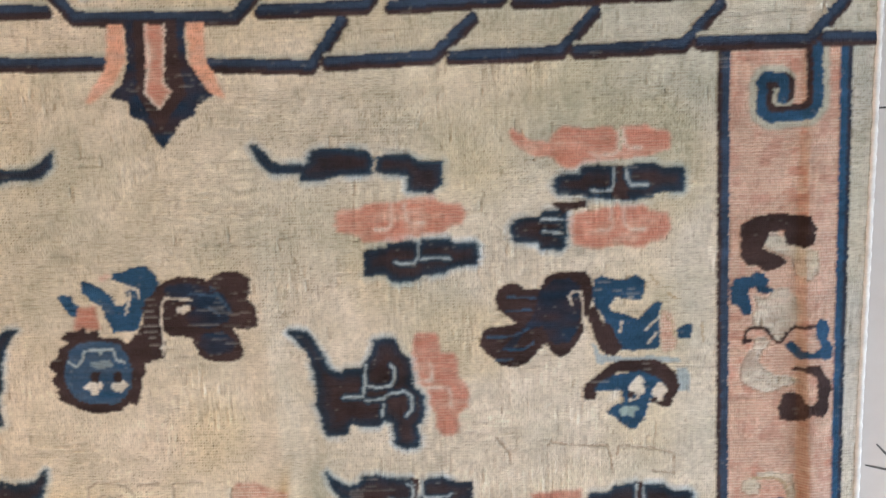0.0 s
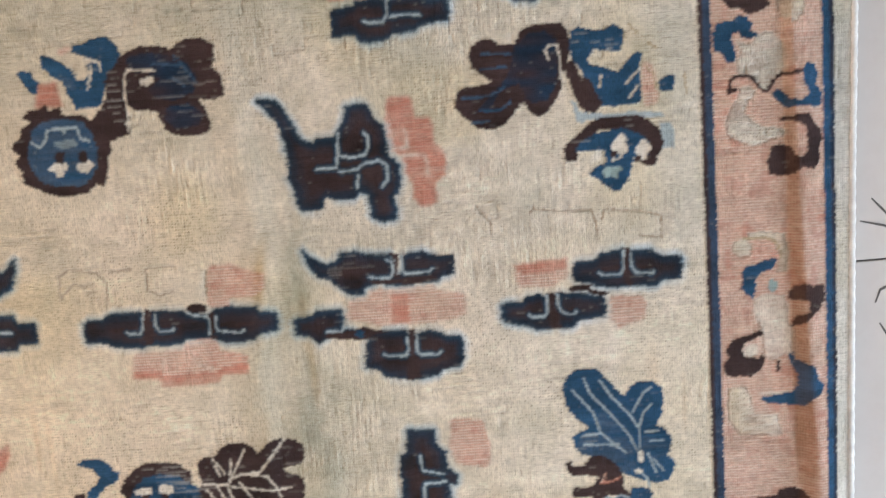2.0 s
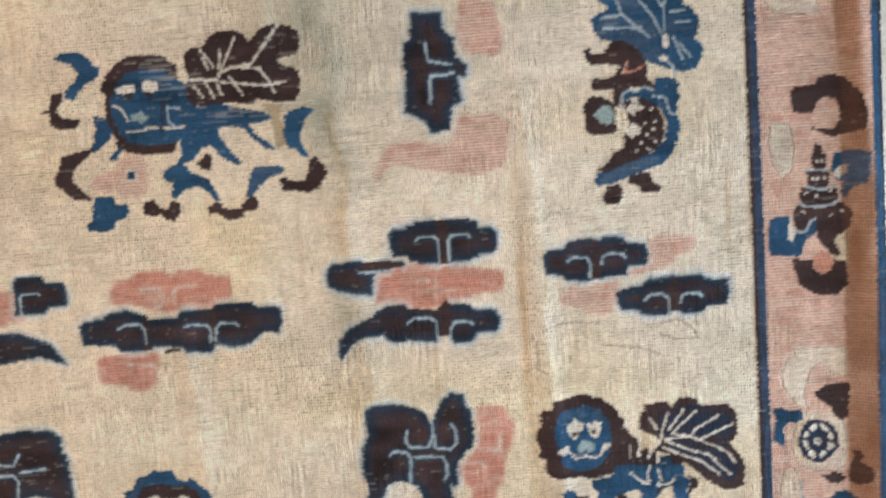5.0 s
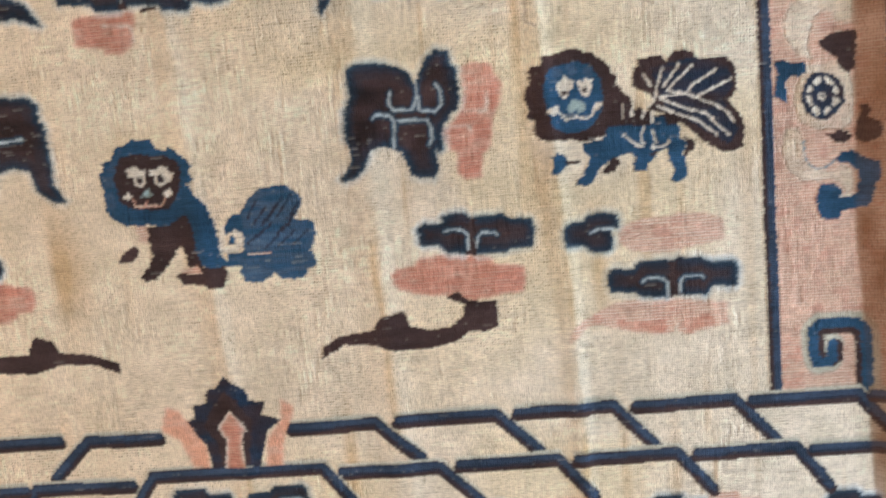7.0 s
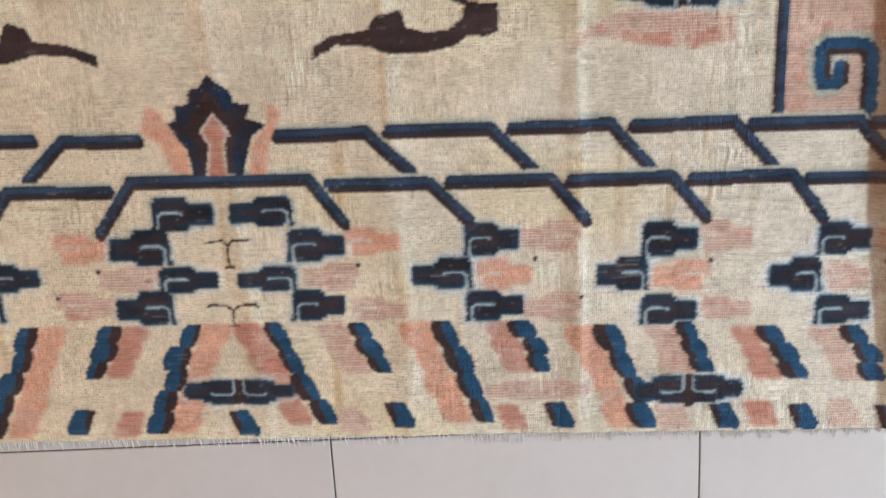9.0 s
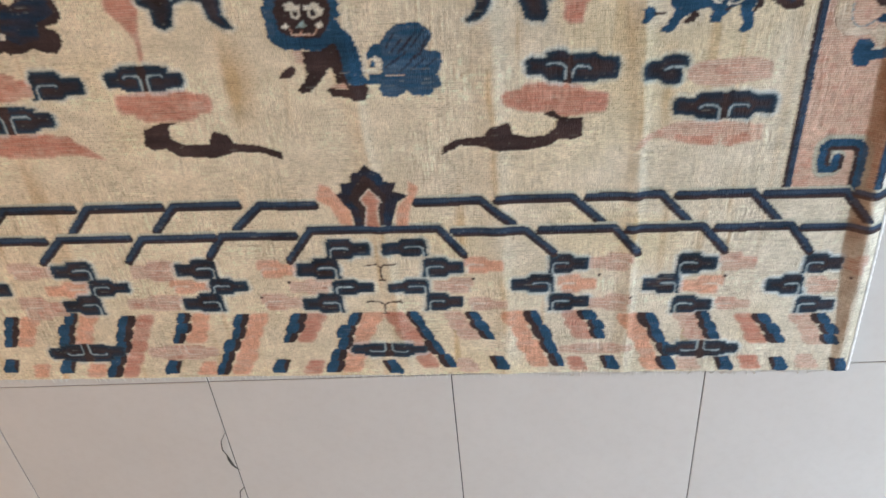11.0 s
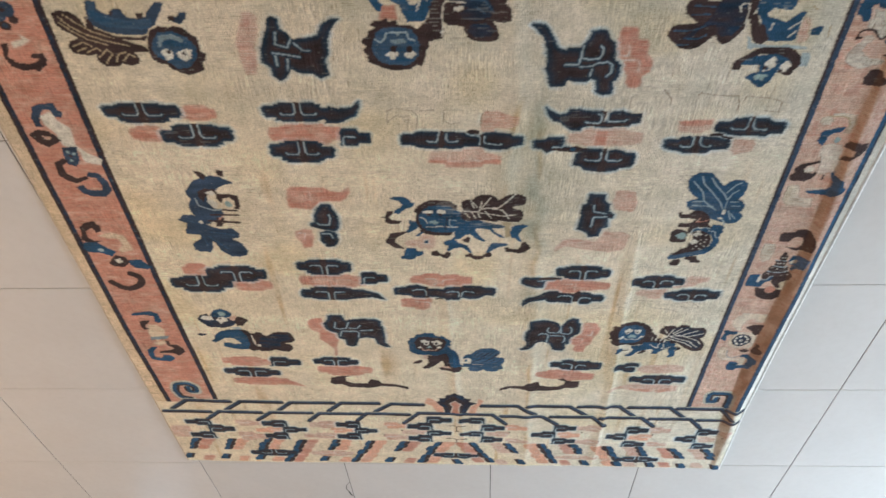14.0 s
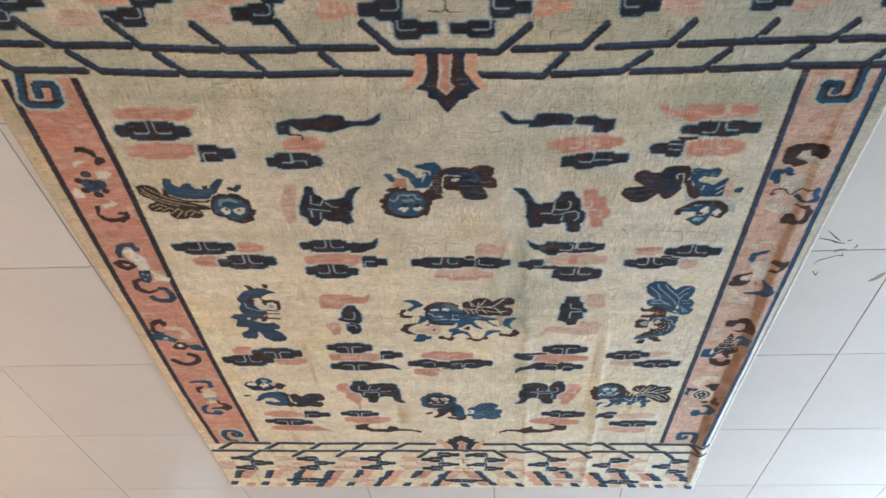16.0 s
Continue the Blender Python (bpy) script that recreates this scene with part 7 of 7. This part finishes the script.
yv = yv + rng.normal(0, 0.45, yv.shape)
VERTS = np.stack([xv, yv, ZV], -1).reshape(-1, 3) / 1000

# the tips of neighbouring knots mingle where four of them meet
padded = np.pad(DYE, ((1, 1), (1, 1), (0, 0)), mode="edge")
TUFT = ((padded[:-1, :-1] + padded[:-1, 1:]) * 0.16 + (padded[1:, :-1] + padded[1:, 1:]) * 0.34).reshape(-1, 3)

# row by row: pinks rubbed to the pale weft, dashes and pits between the tufts of the cream pile
def at_tips(field):
    return np.pad(field, ((0, 1), (0, 1)), mode="edge")


TIPS = TUFT.reshape(NY + 1, NX + 1, 3)
even_row = (np.arange(NY + 1) % 2 == 0)[:, None]
even_col = (np.arange(NX + 1) % 2 == 0)[None, :]
SIDES = np.isin(OWNER, [k for k, f in enumerate(FIGS) if f[0] == "side_border"])
pink_rub = np.where(CART == COLS.index("W"), np.where(SIDES, 0.36, 0.60), np.where(CART == COLS.index("P"), 0.22, 0.0)) * np.clip(0.75 + 0.45 * smooth_noise(10, 201, 2), 0.1, 1.25)
pink_rub = (at_tips(pink_rub * (1 - fold_shade[..., 0])) * even_row)[..., None]
TIPS[:] = TIPS * (1 - pink_rub) + np.array((0.80, 0.66, 0.55)) * pink_rub
cream = at_tips(np.isin(CART, [COLS.index(c) for c in "CGRI"]))
dash = even_row * np.clip(at_tips(smooth_noise(5, 202, 1)), 0, 1.8) * np.clip(at_tips(0.55 + 0.7 * smooth_noise(40, 203)), 0.1, 1.2)
pit = even_row * even_col * np.clip(rng.normal(0.35, 0.6, (NY + 1, NX + 1)), 0, 1.6) * np.clip(at_tips(0.6 + 0.6 * smooth_noise(30, 204)), 0.15, 1.3)
TIPS *= np.where(cream, 1.035 - 0.11 * dash - 0.28 * pit, 1.0)[..., None] ** np.array((1.0, 1.08, 1.25))

inside_rug = (XC[None, :] < EDGE_R[:, None]) & (XC[None, :] > EDGE_L[:, None])
rug = new("rug")
tagged(rug, "antique hand-knotted cream rug with woven lions and clouds", "rug")


def knots(name, mask, label, parent=None):
    r, c = np.nonzero(mask)
    if len(r) == 0:
        return None
    a = r * (NX + 1) + c
    quads = np.stack([a, a + 1, a + NX + 2, a + NX + 1], 1)
    used, idx = np.unique(quads, return_inverse=True)
    idx = idx.reshape(-1).astype(np.int32)
    me = bpy.data.meshes.new(name)
    me.vertices.add(len(used))
    me.vertices.foreach_set("co", VERTS[used].astype(np.float32).ravel())
    me.loops.add(len(idx))
    me.loops.foreach_set("vertex_index", idx)
    me.polygons.add(len(r))
    me.polygons.foreach_set("loop_start", np.arange(0, len(idx), 4, dtype=np.int32))
    me.update(calc_edges=True)
    me.polygons.foreach_set("use_smooth", np.ones(len(r), bool))
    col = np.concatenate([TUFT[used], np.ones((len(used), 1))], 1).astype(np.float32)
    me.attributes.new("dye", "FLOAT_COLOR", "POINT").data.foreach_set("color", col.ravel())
    me.materials.append(WOOL)
    ob = new(name, me)
    ob.parent = parent or rug
    if label:
        tagged(ob, label)
    return ob


WHOLE = {"ground", "side_border", "end_band", "guard_stripe", "selvedge_band", "lion_motif", "palmette_motif"}


def islands(mask, least=40):
    """Split a figure into its separate islands of knots; crumbs are left to the ground."""
    todo = set(zip(*(a.tolist() for a in np.nonzero(mask))))
    found = []
    while todo:
        stack, isle = [todo.pop()], []
        while stack:
            r, c = stack.pop()
            isle.append((r, c))
            for q in ((r + 1, c), (r - 1, c), (r, c + 1), (r, c - 1), (r + 1, c + 1), (r - 1, c - 1), (r + 1, c - 1), (r - 1, c + 1)):
                if q in todo:
                    todo.remove(q)
                    stack.append(q)
        found.append(isle)
    found.sort(key=len, reverse=True)
    return [isle for isle in found if len(isle) >= least], [q for isle in found if len(isle) < least for q in isle]


def woven(name, mask, label, pieces):
    """One figure, with those of its pieces that stand out as meshes under it."""
    rest, found = mask.copy(), []
    for what, where, words in pieces:
        for isle in islands(mask & where, 6)[0]:
            m = np.zeros_like(mask)
            m[tuple(np.array(isle).T)] = True
            rest &= ~m
            found.append((what, m, words))
    ob = knots(name, rest, label)
    for what, m, words in found:
        knots(what, m, words, ob)


PALE = np.isin(CART, [COLS.index("L"), COLS.index("I")])
SCROLL = [("scroll", PALE, "pale hooked scroll line")]
LION = [("mane", PIECE == 1, "scalloped mane"), ("face", PIECE == 2, "round woven face"), ("pale_marking", PIECE == 3, "ivory or pale blue marking")]
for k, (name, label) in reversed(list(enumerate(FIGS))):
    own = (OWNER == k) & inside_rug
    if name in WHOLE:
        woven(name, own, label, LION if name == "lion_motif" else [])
        continue
    isles, crumbs = islands(own)
    for r, c in crumbs:
        OWNER[r, c] = 0
    for isle in isles:
        m = np.zeros_like(own)
        m[tuple(np.array(isle).T)] = True
        woven(name, m, label, SCROLL if name == "cloud_motif" else [])


# the cotton ground weave under the pile, with its thickness
def foundation():
    rows, cols = np.arange(0, NY, 6), 190
    rows = np.append(rows, NY - 1)
    x = np.stack([np.linspace(EDGE_L[r] + 3, EDGE_R[r] - 3, cols) for r in rows])
    y = np.repeat(YC[rows][:, None], cols, 1)
    z = lie(x, y)
    n = x.size
    vs = np.concatenate([np.stack([x, y, np.maximum(z - d, f)], -1).reshape(-1, 3) for d, f in ((4.6, 0.7), (7.4, 0.2))]) / 1000
    grid = np.arange(n).reshape(x.shape)
    q = np.stack([grid[:-1, :-1], grid[:-1, 1:], grid[1:, 1:], grid[1:, :-1]], -1).reshape(-1, 4)
    rim = np.concatenate([grid[0], grid[1:, -1], grid[-1, -2::-1], grid[-2:0:-1, 0]])
    nxt = np.roll(rim, -1)
    faces = np.concatenate([q, q[:, ::-1] + n, np.stack([nxt, rim, rim + n, nxt + n], -1)])
    return mesh_object("foundation", vs.tolist(), faces.tolist(), COTTON, rug, "undyed cotton ground weave under the pile")


foundation()


# bound edges and warp fringes
def cord(name, xs, ys, radius, label, mat):
    vs, fs, n = [], [], 6
    for i, (x, y) in enumerate(zip(xs, ys)):
        z = float(lie(np.array([[x]]), np.array([[y]]))[0, 0])
        for j in range(n):
            a = 2 * math.pi * j / n
            w = 1 + 0.12 * math.sin(i * 2.1)
            vs.append(((x + radius * w * math.cos(a)) / 1000, y / 1000, max(z - 3.2 + radius * 0.8 * math.sin(a), 0.4) / 1000))
    for i in range(len(xs) - 1):
        fs += [(i * n + j, i * n + (j + 1) % n, (i + 1) * n + (j + 1) % n, (i + 1) * n + j) for j in range(n)]
    fs += [tuple(range(n))[::-1], tuple((len(xs) - 1) * n + j for j in range(n))]
    return mesh_object(name, vs, fs, mat, rug, label, True)


SMOOTH = np.ones(41) / 41
EDGE_E, EDGE_W = (np.convolve(np.pad(e, 20, mode="edge"), SMOOTH, "valid") for e in (EDGE_R, EDGE_L))
cord("edge_binding", EDGE_E[::3] + 1, YC[::3], 8.0, "pale overcast wool edge cord", CORD)
cord("edge_binding", EDGE_W[::3] - 1, YC[::3], 5.5, "tan overcast wool edge cord", TAN_CORD)


def fringe(y, way, x0, x1, seed):
    r = random.Random(seed)
    vs, fs = [], []
    x = x0
    while x < x1:
        x += r.uniform(2.0, 5.5)
        n = r.choice((6, 9, 12, 14, 18, 24))
        lean, wd, z0 = r.uniform(-0.35, 0.35), r.uniform(0.7, 1.5), max(float(lie(np.array([[x]]), np.array([[y]]))[0, 0]) - 3.5, 2.0)
        b = len(vs)
        for k in range(4):
            s = k / 3
            cx, cy, cz = x + lean * n * s + r.uniform(-0.8, 0.8), y - way * 3 + way * (n + 3) * s, z0 * (1 - s) ** 1.5 + 1.6
            h = wd * (1 - 0.5 * s)
            vs += [((cx - h) / 1000, cy / 1000, (cz - 0.6) / 1000), ((cx + h) / 1000, cy / 1000, (cz - 0.6) / 1000), (cx / 1000, cy / 1000, (cz + h) / 1000)]
            if k:
                p, q = b + 3 * (k - 1), b + 3 * k
                fs += [(p, p + 1, q + 1, q), (p + 1, p + 2, q + 2, q + 1), (p + 2, p, q, q + 2)]
    ob = mesh_object("fringe", vs, fs, COTTON, rug, "short worn white cotton fringe")
    return tagged(ob, kind="stuff")


fringe(GY0, -1, EDGE_L[0], EDGE_R[0], 3)
fringe(GY0 + KNOT * NY, 1, EDGE_L[-1], EDGE_R[-1], 4)
